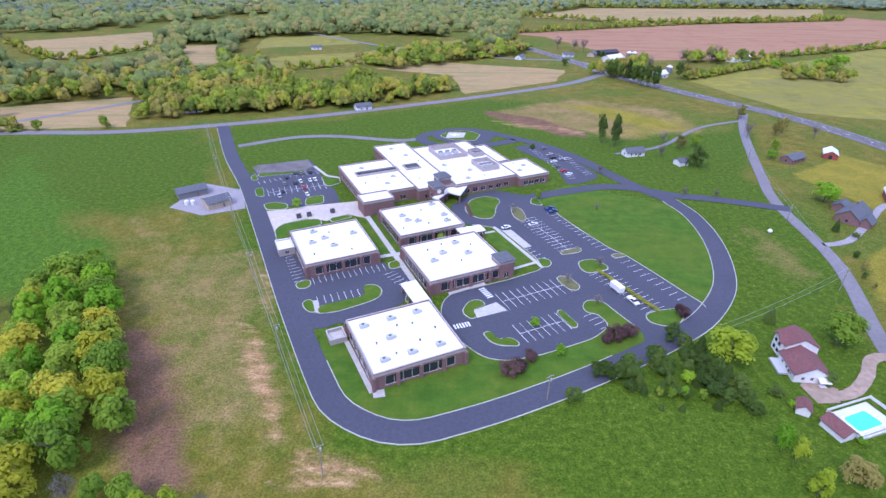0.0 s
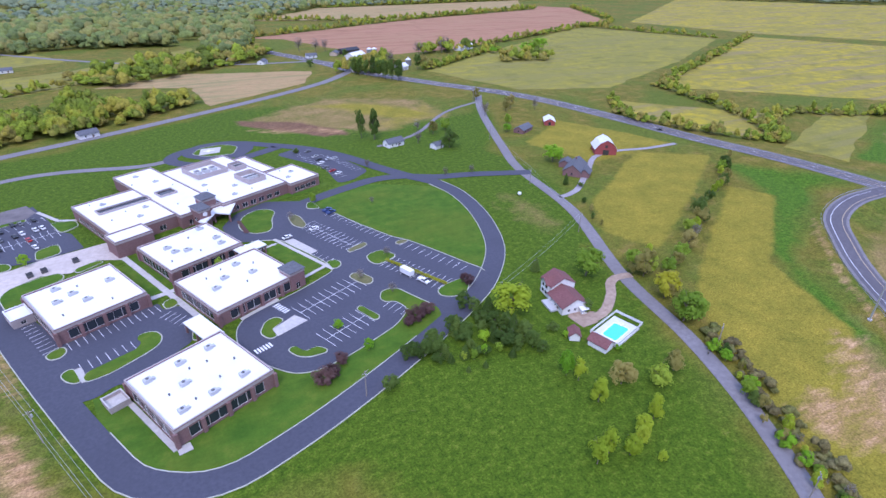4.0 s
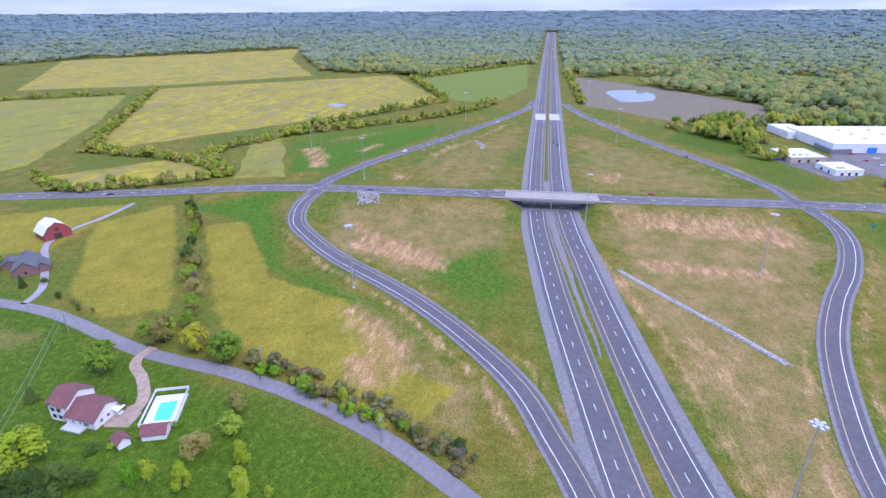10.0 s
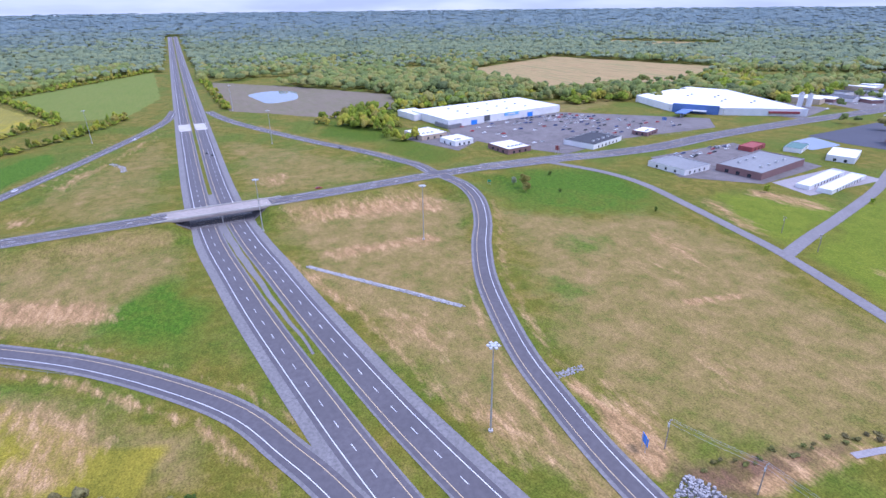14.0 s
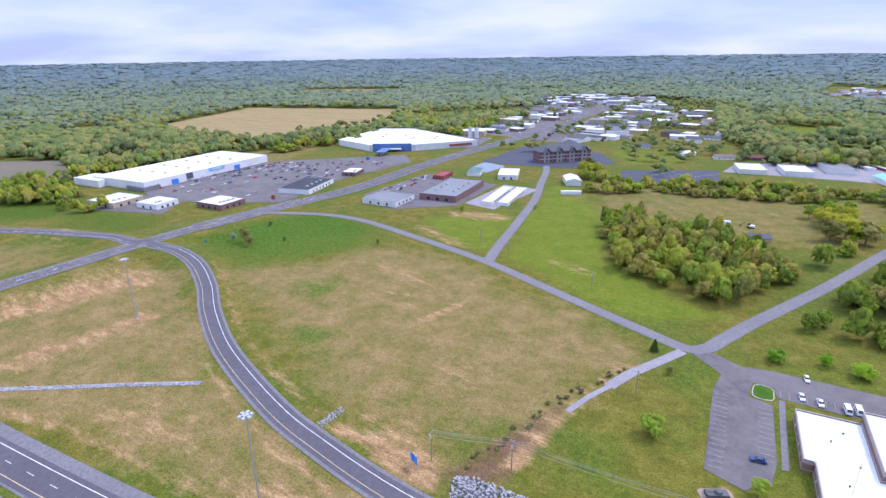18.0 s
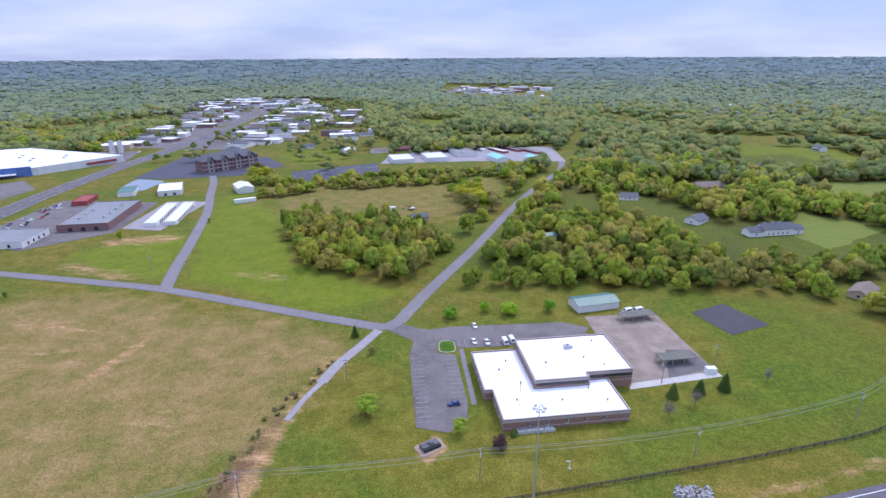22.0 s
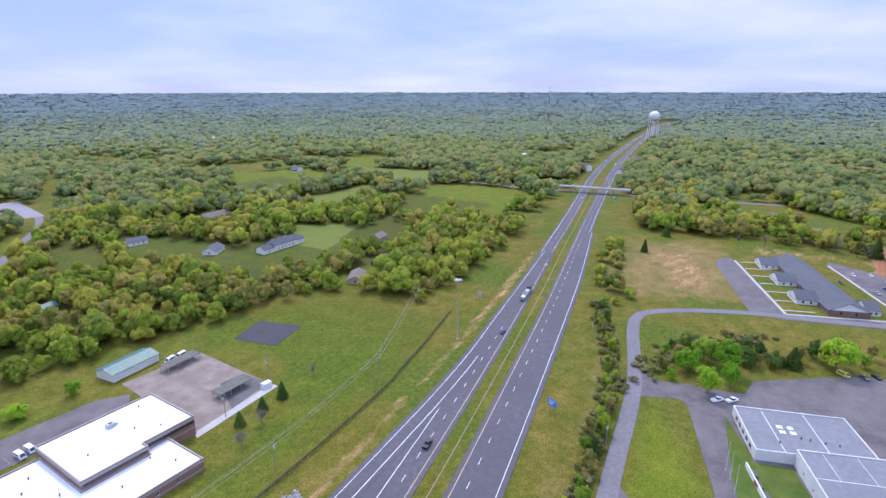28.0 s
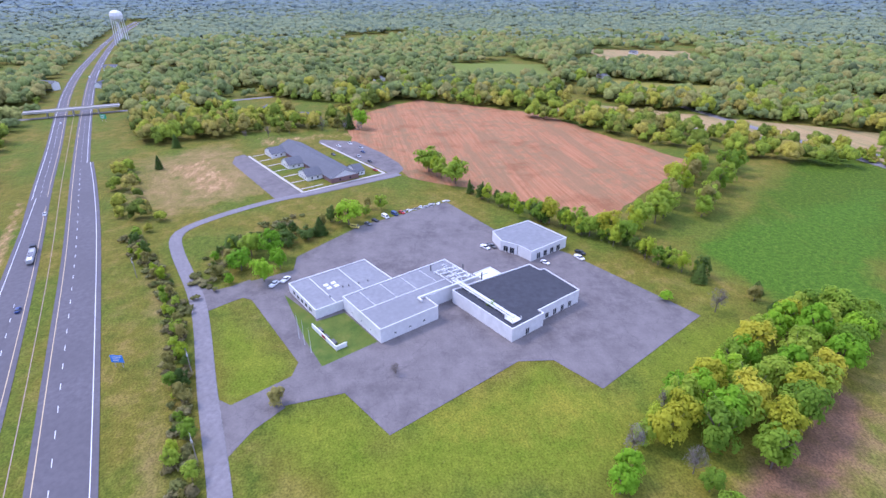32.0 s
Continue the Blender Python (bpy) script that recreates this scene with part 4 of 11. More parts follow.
def ribbon(name, line, left, right, lift, material, parent=None, own=False):
    """A strip between two offsets of a line; it lies on the land, or at the line's own height."""
    a, b = offset_line(line, left), offset_line(line, right)
    if own:
        za = zb = line[:, 2] + lift
    else:
        za, zb = ground_z(a[:, 0], a[:, 1]) + lift, ground_z(b[:, 0], b[:, 1]) + lift
        za = zb = np.maximum(np.maximum(za, zb), ground_z(line[:, 0], line[:, 1]) + lift) if lift < 0.35 else (za + zb) / 2
    n = len(line)
    v = np.vstack([np.c_[a[:, :2], za], np.c_[b[:, :2], zb]])
    f = [(n + i, n + i + 1, i + 1, i) if left > right else (i, i + 1, n + i + 1, n + i) for i in range(n - 1)]
    me = bpy.data.meshes.new(name)
    me.from_pydata(v.tolist(), [], f)
    me.materials.append(M[material])
    ob = new(name, me)
    ob.parent = parent
    return ob


def dashes(name, line, at, length, gap, width, lift, material, parent, own=False):
    off = offset_line(line, at)
    dist = np.r_[0, np.cumsum(np.hypot(*np.diff(off[:, :2], axis=0).T))]
    s = Shape()
    for d0 in np.arange(0, dist[-1] - length, length + gap):
        ring = []
        p, q = (np.array([np.interp(d, dist, off[:, k]) for k in range(3)]) for d in (d0, d0 + length))
        u = (q - p)[:2] / max(np.hypot(*(q - p)[:2]), 1e-6)
        nrm = np.array([-u[1], u[0]]) * width / 2
        zs = [(c[2] if own else float(ground_z(c[0], c[1]))) + lift for c in (p, q)]
        k = len(s.v)
        s.v += [(*(p[:2] - nrm), zs[0]), (*(q[:2] - nrm), zs[1]), (*(q[:2] + nrm), zs[1]), (*(p[:2] + nrm), zs[0])]
        s.f.append((k, k + 1, k + 2, k + 3))
    return part(name, s, material, parent)


LAID = []


def road(name, points, width, material, label, shoulder=(0.0, 0.0), lines=(), broken=(), lift=0.14, category="road", step=6.0):
    LAID.append(name)
    lift += 0.005 * (len(LAID) % 12)
    line = along(points, step)
    ob = ribbon(name, line, width / 2, -width / 2, lift, material)
    tagged(ob, label, category, kind="structure")
    left, right = shoulder if isinstance(shoulder, tuple) else (shoulder, shoulder)
    stone = line[line[:, 0] > -20] if name.startswith("highway") else line[line[:, 0] > 60] if name.endswith("west") else line
    if left:
        ribbon("gravel_shoulder", stone, width / 2 + left, width / 2 - 0.1, lift - 0.04, "shoulder", ob)
    if right:
        ribbon("gravel_shoulder", stone, -width / 2 + 0.1, -width / 2 - right, lift - 0.04, "shoulder", ob)
    for at, material2, w, *keep in lines:
        runs = [np.arange(len(line))]
        if keep:
            on = np.where(keep[0](line))[0]
            runs = np.split(on, np.where(np.diff(on) > 1)[0] + 1)
        for run in runs:
            if len(run) > 1:
                ribbon("edge_line", line[run], at + w / 2, at - w / 2, lift + 0.03, material2, ob)
    for at, length, gap, w, material2 in broken:
        dashes("lane_dashes", line, at, length, gap, w, lift + 0.03, material2, ob)
    return ob


# Highway: lanes nearly 4 m wide, fitted to the camera's view; wide stone shoulders.
OPEN_A, OPEN_B = lambda p: p[:, 0] > 10, lambda p: (p[:, 0] > -186) | (p[:, 0] < -320)
for nm, pts, sign, keep in (("highway_north_carriageway", HWY_A, 1, OPEN_A), ("highway_south_carriageway", HWY_B, -1, OPEN_B)):
    carriage = road(nm, pts, 11.6, "road", "grey asphalt highway carriageway with painted lanes", (0.8, 4.2) if sign > 0 else (4.2, 0.8),
                    [(-sign * 3.95, "white_line", 0.26, keep), (sign * 4.0, "yellow_line", 0.24)], [(0.0, 3.6, 8.6, 0.2, "white_line")], step=8.0)
    if sign > 0:
        west = along(HWY_A, 8.0)
        dashes("lane_dashes", west[(west[:, 0] < 10) & (west[:, 0] > -420)], -3.95, 3.6, 8.6, 0.2, 0.2, "white_line", carriage)
        ribbon("edge_line", west[west[:, 0] < -420], -3.82, -4.08, 0.2, "white_line", carriage)
gravel_line = MEDIAN[(MEDIAN[:, 0] < 420) & (MEDIAN[:, 0] > 170)]
taper = np.linspace(2.8, 0.5, len(gravel_line))[:, None]
lane_side = offset_line(gravel_line, 1.0) - gravel_line
tagged(sheet("median_gravel", [tuple(p[:2]) for p in np.vstack([gravel_line + lane_side * taper, (gravel_line - lane_side * taper)[::-1]])], 0.09, "shoulder", wobble=0.5), "strip of pale gravel in the highway median", "gravel", kind="structure")
for nm, pts in (("ramp_northwest", RAMP_A), ("ramp_southwest", RAMP_B), ("ramp_northeast", RAMP_C), ("ramp_southeast", RAMP_D)):
    sign = 1 if nm in ("ramp_northwest", "ramp_northeast") else -1
    inner = [(2.6 * sign, "yellow_line", 0.2, lambda p: p[:, 0] > 30)]
    if nm == "ramp_southwest":
        inner.append((2.5 * sign, "white_line", 0.3, lambda p: (p[:, 0] <= 36) & (p[:, 0] > -188)))
    road(nm, pts, 8.6, "road", "dark asphalt slip road with edge lines", 1.3, [*inner, (-2.3 * sign, "white_line", 0.24)], lift=0.2)
tagged(sheet("gore_pavement", [(-16.2, -75.5), (-11.6, -88.7), (-64.4, -107.5), (-117.6, -119.0), (-187.9, -135.9), (-188.4, -134.5)], 0.13, "road"), "paved gore between the highway and its ramp", "road", kind="structure")
road("cross_road", CROSS[:17], 12.6, "road", "asphalt cross road with turn lane and white markings", 1.6,
     [(5.0, "white_line", 0.2), (-5.0, "white_line", 0.2), (1.6, "yellow_line", 0.2), (-1.6, "yellow_line", 0.2)], [(0.0, 3.0, 16.0, 0.5, "white_line")], lift=0.24)
road("north_road", [(-525.4, 348.6), (-314.2, 373.2), (-235.7, 378.5), (-165.6, 398.5), (-83.4, 432.3), (34.6, 492.7), (121.8, 546.3), (166.7, 590.5), (185.2, 618)], 7.5, "lane_grey", "worn grey country road", 0.8)
road("local_lane", [(250.1, 444.5), (235, 415.8), (218.6, 377.5), (193.6, 307.9), (180.5, 265.1), (173.2, 202.9), (153.1, 143.7), (144.4, 97), (131.9, 58.9), (114.5, 25.9), (88.2, -4.7), (40, -24), (-30, -30), (-79.5, -35.3), (-105.6, -40.1), (-148, -51.4), (-206.2, -66.3), (-257.5, -86.3), (-278.2, -92.1), (-291, -88.4), (-306.4, -72.4), (-322.3, -48.1), (-335.3, -17.3), (-358.1, 34.4)],
     5.6, "lane_grey", "narrow worn grey lane", 0.3)
road("school_loop", [(-166.5, 401.5), (-161.4, 391.8), (-134.3, 330.6), (-108.7, 281.9), (-81.2, 222.0), (-60.3, 175.6), (-47.2, 147.7), (-37.7, 128.2), (-31.9, 118.0), (-24.7, 111.9), (-15.5, 107.7), (-5.9, 107.3), (3.6, 110.2), (17.1, 115.4), (31.6, 122.0), (47.2, 129.7), (64.6, 139.3), (84.2, 151.1), (99.6, 163.2), (114.8, 182.6), (123.5, 205.1), (128.1, 229.2), (128.2, 250.9), (123.7, 268.1), (111.9, 285.5), (101.5, 304.8), (87.4, 333.9), (69.3, 358.1), (47.8, 376.1), (24.3, 390.1), (-6, 384), (-14.1, 368), (3.8, 353.5), (29.9, 357.6), (52, 368.8)],
     8.4, "asphalt", "dark smooth asphalt loop drive with pale kerbs", step=4.0, lift=0.12)
road("entry_drive", [(184, 258), (166.4, 264.1), (147.9, 270.3), (128, 275), (110, 284), (93, 286), (77, 281.5), (62, 276), (48, 270)], 7.6, "asphalt", "dark asphalt entrance drive", step=4.0, lift=0.16)
road("service_drive", [(-136.8, 350.3), (-104, 370.1), (-73.2, 373.6), (-32, 365.9), (-12, 370.7)], 6.0, "lane_grey", "grey service drive", lift=0.14)
road("south_road", [(365, -271.8), (317.4, -294.4), (277.5, -299.5), (228.2, -290.6), (189.8, -281.9), (150.5, -272.2), (97.6, -252.3), (47.5, -233.4), (23.8, -226.9), (15.3, -242.5), (5.4, -267.9), (-23.9, -336.2), (-60, -429.1), (-95.9, -510.4), (-132.6, -584.8), (-147.4, -637.9)],
     6.2, "lane_grey", "worn asphalt back road", 0.4)
road("hotel_road", [(149.5, -271.2), (158.3, -303.8), (168.6, -348.3), (188.6, -427.2), (209.3, -486.4), (225.3, -535.6), (239.8, -570.1)], 6.4, "lane_grey", "pale asphalt side street", 0.4)
road("gravel_track", [(27.9, -223.1), (35, -208), (41.8, -194), (46, -181)], 4.6, "gravel", "pale gravel track between fields")
road("dirt_track", [(46, -181), (50.4, -170), (53.6, -158)], 2.4, "gravel", "narrow worn end of the gravel track")
road("town_street", [p[:2] for p in CROSS[14:]], 19.0, "road", "wide dark street into town with painted lanes", 0.8, [(8.8, "white_line", 0.2), (-8.8, "white_line", 0.2), (1.7, "yellow_line", 0.2), (-1.7, "yellow_line", 0.2)], [(5.2, 3.0, 9.0, 0.2, "white_line"), (-5.2, 3.0, 9.0, 0.2, "white_line")], lift=0.26)
road("overpass_road", [(-668.6, -79.1), (-640, -172), (-620, -234.5, 6.5), (-610, -269, 6.5), (-600, -303.5, 6.5), (-588, -352), (-575, -455.9)], 8.0, "lane_grey", "country road over the highway", lift=0.14)
road("creek_road", [(-547.1, 194.4), (-453.9, 286.6), (-363.9, 363.9), (-271.9, 450.2), (-186.5, 560.8)], 6.0, "lane_grey", "distant country lane")
road("far_road", [(184.6, 589.6), (159.7, 665.3), (63.5, 687.8), (-67.8, 754.1), (-228.4, 898.7)], 6.5, "lane_grey", "distant country lane")

# ---- fields, lots and water ----
FIELDS = [
    ("row_crop", "tilled red clay field", [(109.1, 890.3), (152.4, 860.7), (234, 678.5), (354.5, 688.9), (624.4, 801.1), (758.7, 866.4), (854.9, 1103.5), (806.9, 1163.3), (751.3, 1099.4), (434.8, 1023.7)]),
    ("stubble", "pale tan stubble field", [(147.7, 1112.3), (380.6, 1033.2), (733.1, 1122.6), (851.8, 1321.7), (311.4, 1293.3)]),
    ("hay_field", "rough golden pasture", [(251.7, 566), (297.2, 449.4), (383.7, 419.2), (580.9, 509.8), (767.2, 618.4), (657.9, 821.6)]),
    ("bloom_field", "field in yellow bloom with bare strips", [(435.2, 404.4), (764.4, 123.1), (1072.6, 271.8), (836.2, 610.9)]),
    ("bloom_field", "field in yellow bloom", [(328.1, 337.6), (374.1, 245.3), (446.2, 283.7), (352.8, 379.4)]),
    ("hay_field", "small golden field", [(373.5, 224.6), (385.6, 188.5), (518.2, 250.7), (484.3, 268.7)]),
    ("bloom_field", "far field in yellow bloom", [(787.9, 834.8), (879, 630), (1052.9, 430.5), (1384.8, 618.9), (1723.5, 740.4), (1279.9, 1190.2)]),
    ("row_crop", "far tilled clay field", [(1324.4, 895.9), (1471, 760.4), (1647.1, 825.4), (1441.2, 1008.1)]),
    ("green_field", "young green crop field", [(774.4, 118.9), (766.2, 51.8), (919, 11), (1338.5, 17), (1014.1, 220.6)]),
    ("stubble", "tan stubble field", [(-76.5, 613.4), (10.3, 580.7), (19.8, 502.2), (115.6, 558.9), (135.5, 616), (11.4, 650.9)]),
    ("stubble", "far tan field", [(-578.7, 761), (-444.5, 650.6), (-368.1, 730.9), (-436.4, 868.4)]),
    ("stubble", "tan roadside field", [(-362.4, 439.9), (-318.8, 380), (-232.8, 391.7), (-271.7, 479.7)]),
    ("hay_field", "far golden field", [(-214.5, 662.4), (-171.9, 601.7), (33.3, 717.6), (36.9, 805.4), (-115, 705.6)]),
    ("stubble", "tan hay field behind the belt of trees", [(-282.5, 620.6), (-246.9, 629.2), (-296.5, 757.7), (-340.5, 750.3)]),
    ("hay_field", "golden pasture between the tree belts", [(-177.8, 580.2), (-102.1, 624.0), (29.3, 700.0), (25.9, 828.8), (-102.2, 717.8), (-198.4, 676.9)]),
    ("hay_field", "small pasture behind the trees", [(-242.0, 733.5), (-114.0, 779.3), (-153.8, 854.4), (-254.3, 825.1)]),
    ("dull_field", "brown fallow field", [(1093.2, -64.6), (755.8, -67.3), (643.1, -169.7), (671, -265.7), (785.2, -301.5), (951.1, -190)]),
    ("stubble", "wide tan stubble field", [(1024.5, -552.4), (661.6, -511.5), (639.3, -737.5), (808.9, -1040.6), (1195, -908.2)]),
    ("rust_field", "rusty fallow field", [(-527, 0), (-452, 4), (-393, 31), (-350, 38), (-322, 74), (-250.5, 136.8), (-274, 158), (-337.3, 250), (-415, 224), (-520.9, 191.2), (-613, 84), (-590, 49)]),
    ("stubble", "tan field behind the trees", [(-547.1, 194.4), (-337.5, 402.8), (-378.9, 457.3), (-548.4, 265)]),
    ("green_field", "green pasture clearing", [(-355.2, -517.8), (-323.6, -427.5), (-422.1, -441.4), (-490.1, -523.5)]),
    ("green_field", "green clearing behind the white house", [(-287.2, -411.4), (-248, -368.4), (-251.8, -326.5), (-327.9, -369.5)]),
    ("hay_field", "distant golden field", [(-708.6, 316.9), (-625.1, 453), (-530.7, 428.1), (-591.9, 315.7)]),
    ("green_field", "distant green field", [(-911.3, 158.7), (-852.5, 318.4), (-658.2, 271.2), (-742.5, 148.4)]),
    ("stubble", "distant tan field", [(-1040.8, 462.9), (-956.8, 630), (-802.6, 575.8), (-863.1, 435)]),
    ("green_field", "distant pasture", [(-527.5, -462.6), (-500.4, -623.8), (-575.3, -683.2), (-636.5, -522.9)]),
    ("stubble", "distant tan field", [(1421.2, -1292.5), (1166.2, -1475.7), (1255.3, -1618.7), (1558.6, -1437.5)]),
    ("green_field", "far green field", [(291.1, 1507.9), (452.2, 1604.2), (754.3, 1548.9), (635.1, 1440.1)]),
    ("stubble", "far pale field", [(-615.8, 1398.9), (-370.2, 1556.4), (-180.7, 1393.5), (-433.2, 1282.1)]),
    ("stubble", "far pale field", [(322.4, 1818.7), (754.6, 2245.1), (1078, 2028.8), (668.1, 1731.6)]),
]
for k, (material, label, ring) in enumerate(FIELDS):
    tagged(sheet("field", ring, 0.05 + 0.004 * (k % 7), material, wobble=2.2), label, "field", kind="structure")

C25, S25 = 1.0437 * math.cos(radians(24.71)), 1.0437 * math.sin(radians(24.71))
SCHOOL = Matrix.Translation((-3.16, 100.33, 0)) @ Matrix.Rotation(radians(24.71), 4, "Z") @ Matrix.Diagonal((1.0437, 1.0437, 1.0, 1.0))


def on_campus(u, v):
    return (u * C25 - v * S25 - 3.16, 100.33 + u * S25 + v * C25)


def campus(points):
    return [on_campus(*p) for p in points]


def rounded(ring, r=3.0, n=4):
    """An outline with its corners rounded."""
    out = []
    k = len(ring)
    for i in range(k):
        a, b, c = (np.array(ring[(i + d) % k], float) for d in (-1, 0, 1))
        ra = min(r, np.linalg.norm(a - b) / 2.2, np.linalg.norm(c - b) / 2.2)
        p, q = b + (a - b) / np.linalg.norm(a - b) * ra, b + (c - b) / np.linalg.norm(c - b) * ra
        for t in np.linspace(0, 1, n):
            out.append(tuple((1 - t) ** 2 * p + 2 * t * (1 - t) * b + t * t * q))
    return out


SHEETS = []


def lot(name, ring, material, label, lift=0.1, category="parking lot"):
    SHEETS.append(name)
    lift += 0.0037 * (len(SHEETS) % 9)
    return tagged(sheet(name, ring, lift, material), label, category, kind="structure")


def island(ring, top="lawn", label="kerbed planting island of mown grass", high=0.28):
    """A kerb ring round a bed."""
    rim = rounded(ring)
    cx, cy = np.mean([p[0] for p in rim]), np.mean([p[1] for p in rim])
    s = Shape().prism(rim, 0.0, high)
    ob = tagged(new("kerbed_island", s.mesh("kerbed_island", "kerb")), label, "planting island", kind="structure")
    inner = []
    for px, py in rim:
        d = math.hypot(px - cx, py - cy)
        k = max(0.3, 1 - 0.4 / d)
        inner.append((cx + (px - cx) * k, cy + (py - cy) * k))
    part("bed", Shape().prism(inner, high, high + 0.05), top, ob)
    return ob


def stalls(parent, u0, v0, u1, v1, count, deep, both=True):
    """Painted bay lines along a row from one end to the other, on campus axes."""
    du, dv = u1 - u0, v1 - v0
    n = math.hypot(du, dv)
    du, dv = du / n, dv / n
    s = Shape()
    for i in range(count + 1):
        pu, pv = u0 + du * n * i / count, v0 + dv * n * i / count
        for side in ((1, -1) if both else (1,)):
            a, b = (pu, pv), (pu - dv * deep * side, pv + du * deep * side)
            w = (du * 0.07, dv * 0.07)
            s.prism(campus([(a[0] - w[0], a[1] - w[1]), (a[0] + w[0], a[1] + w[1]), (b[0] + w[0], b[1] + w[1]), (b[0] - w[0], b[1] - w[1])]), 0.12, 0.135)
    if both:
        s.prism(campus([(u0 + dv * 0.08, v0 - du * 0.08), (u1 + dv * 0.08, v1 - du * 0.08), (u1 - dv * 0.08, v1 + du * 0.08), (u0 - dv * 0.08, v0 + du * 0.08)]), 0.12, 0.138)
    return part("bay_lines", s, "white_line", parent)


def crossing(parent, a, b, count=6):
    """Zebra stripes from one end to the other, on campus axes."""
    a, b = np.array(a, float), np.array(b, float)
    u = (b - a) / np.linalg.norm(b - a)
    w = np.array([-u[1], u[0]]) * 1.3
    step = np.linalg.norm(b - a) / count
    s = Shape()
    for i in range(count):
        p, q = a + u * step * i, a + u * step * (i + 0.55)
        s.prism(campus([tuple(p - w), tuple(q - w), tuple(q + w), tuple(p + w)]), 0.16, 0.175)
    return part("crosswalk", s, "white_line", parent)


WALKS = []
EAST_LOT = [(32.0, 60.0), (37.3, 63.6), (49.6, 63.3), (63.2, 63.1), (79.5, 64.5), (81.2, 72.6), (80.5, 103.4), (67.8, 113.8), (66.7, 122.6), (70.1, 133.8), (82.7, 142.0), (100.3, 143.5), (114.6, 128.2), (109.4, 120.7), (113.9, 115.5), (114.7, 109.6), (114.2, 88.7), (115.3, 66.7), (117.6, 59.7), (118.5, 44.2), (118.9, 26.1), (119.7, 18.5), (110.5, 10.2), (93.1, 5.8), (82.2, 9.3), (87.0, 15.9), (86.4, 27.3), (86.3, 36.8), (80.6, 39.3), (76.8, 35.8), (76.5, 32.6), (79.4, 30.4), (79.3, 23.5), (69.8, 19.8), (58.5, 19.9), (48.7, 20.0), (37.4, 21.8), (31.4, 25.8), (28.9, 32.4), (26.6, 42.1), (27.5, 52.6)]
lot_east = lot("parking_lot_east", campus(rounded(EAST_LOT, 2.5)), "asphalt", "dark asphalt parking lot with white bay lines")
stalls(lot_east, 52.1, 51.1, 79.7, 51.2, 9, 5.2)
stalls(lot_east, 48.1, 32.2, 65.8, 32.2, 6, 5.2)
stalls(lot_east, 97.9, 106.6, 98.0, 74.0, 12, 5.0)
stalls(lot_east, 115.5, 67.4, 115.0, 107.9, 13, 5.0, False)
stalls(lot_east, 117.3, 25.7, 115.9, 59.1, 9, 5.0, False)
stalls(lot_east, 98.4, 53.0, 100.5, 24.1, 11, 4.8)
stalls(lot_east, 79.3, 80.5, 80.4, 71.4, 3, 4.8, False)
stalls(lot_east, 79.3, 23.5, 78.6, 31.6, 3, 4.8, False)
island(campus([(75.8, 129.7), (83.0, 136.7), (91.2, 138.3), (96.5, 134.2), (96.4, 129.1), (90.4, 123.3), (85.8, 115.8), (81.7, 113.1), (76.4, 115.9), (73.7, 122.7)]), "lawn")
island(campus([(96.1, 119.2), (100.6, 120.5), (101.1, 115.5), (97.7, 106.1), (94.1, 104.1), (92.6, 109.9)]), "mulch")
island(campus([(93.0, 72.9), (97.6, 73.7), (103.6, 72.8), (103.3, 70.5), (100.3, 69.4), (92.7, 70.6)]), "mulch")
island(campus([(95.1, 63.2), (99.2, 63.6), (103.9, 62.0), (104.5, 54.6), (102.7, 53.2), (97.7, 53.3), (93.2, 54.2), (92.8, 58.6)]), "lawn")
island(campus([(79.4, 56.2), (82.1, 57.4), (85.0, 54.7), (85.2, 47.7), (82.4, 45.6), (79.8, 46.8), (79.0, 51.4)]), "mulch")
island(campus([(35.9, 52.2), (40.5, 56.2), (44.8, 56.1), (46.2, 51.9), (39.6, 50.5), (38.8, 45.9), (36.4, 46.2), (35.4, 49.1)]), "lawn")
island(campus([(66.5, 37.8), (69.1, 38.3), (69.4, 28.3), (67.8, 26.8), (66.1, 27.5)]), "lawn")
island(campus([(36.4, 37.7), (39.4, 37.8), (39.4, 32.6), (44.4, 31.9), (45.4, 27.8), (44.2, 26.7), (38.8, 29.0), (36.4, 32.5)]), "lawn")
island(campus([(111.2, 61.8), (114.1, 62.8), (118.6, 59.3), (115.1, 58.5), (111.9, 59.4)]), "mulch")
island(campus([(94.5, 23.2), (100.3, 23.6), (108.9, 21.3), (107.4, 16.9), (102.4, 13.7), (95.6, 15.1), (92.8, 19.6)]), "lawn")
island(campus([(81.0, 72.7), (85.1, 70.9), (85.5, 67.4), (82.7, 64.6), (79.2, 65.3)]), "lawn")
island(campus([(108.8, 121.0), (113.1, 126.1), (116.0, 125.8), (113.7, 116.2), (110.7, 117.5)]), "lawn")
tagged(sheet("concrete_pad", campus([(80.8, 100.5), (85.0, 99.5), (85.0, 82.3), (81.0, 82.2)]), 0.165, "concrete"), "pale concrete accessible parking pad", "pavement", kind="structure")
tagged(sheet("concrete_pad", campus([(39.9, 50.5), (49.8, 51.6), (51.0, 45.5), (38.8, 45.9)]), 0.165, "concrete"), "pale concrete accessible parking pad", "pavement", kind="structure")
crossing(lot_east, (49.1, 61.9), (49.5, 54.6))
crossing(lot_east, (29.2, 44.5), (35.4, 43.9))
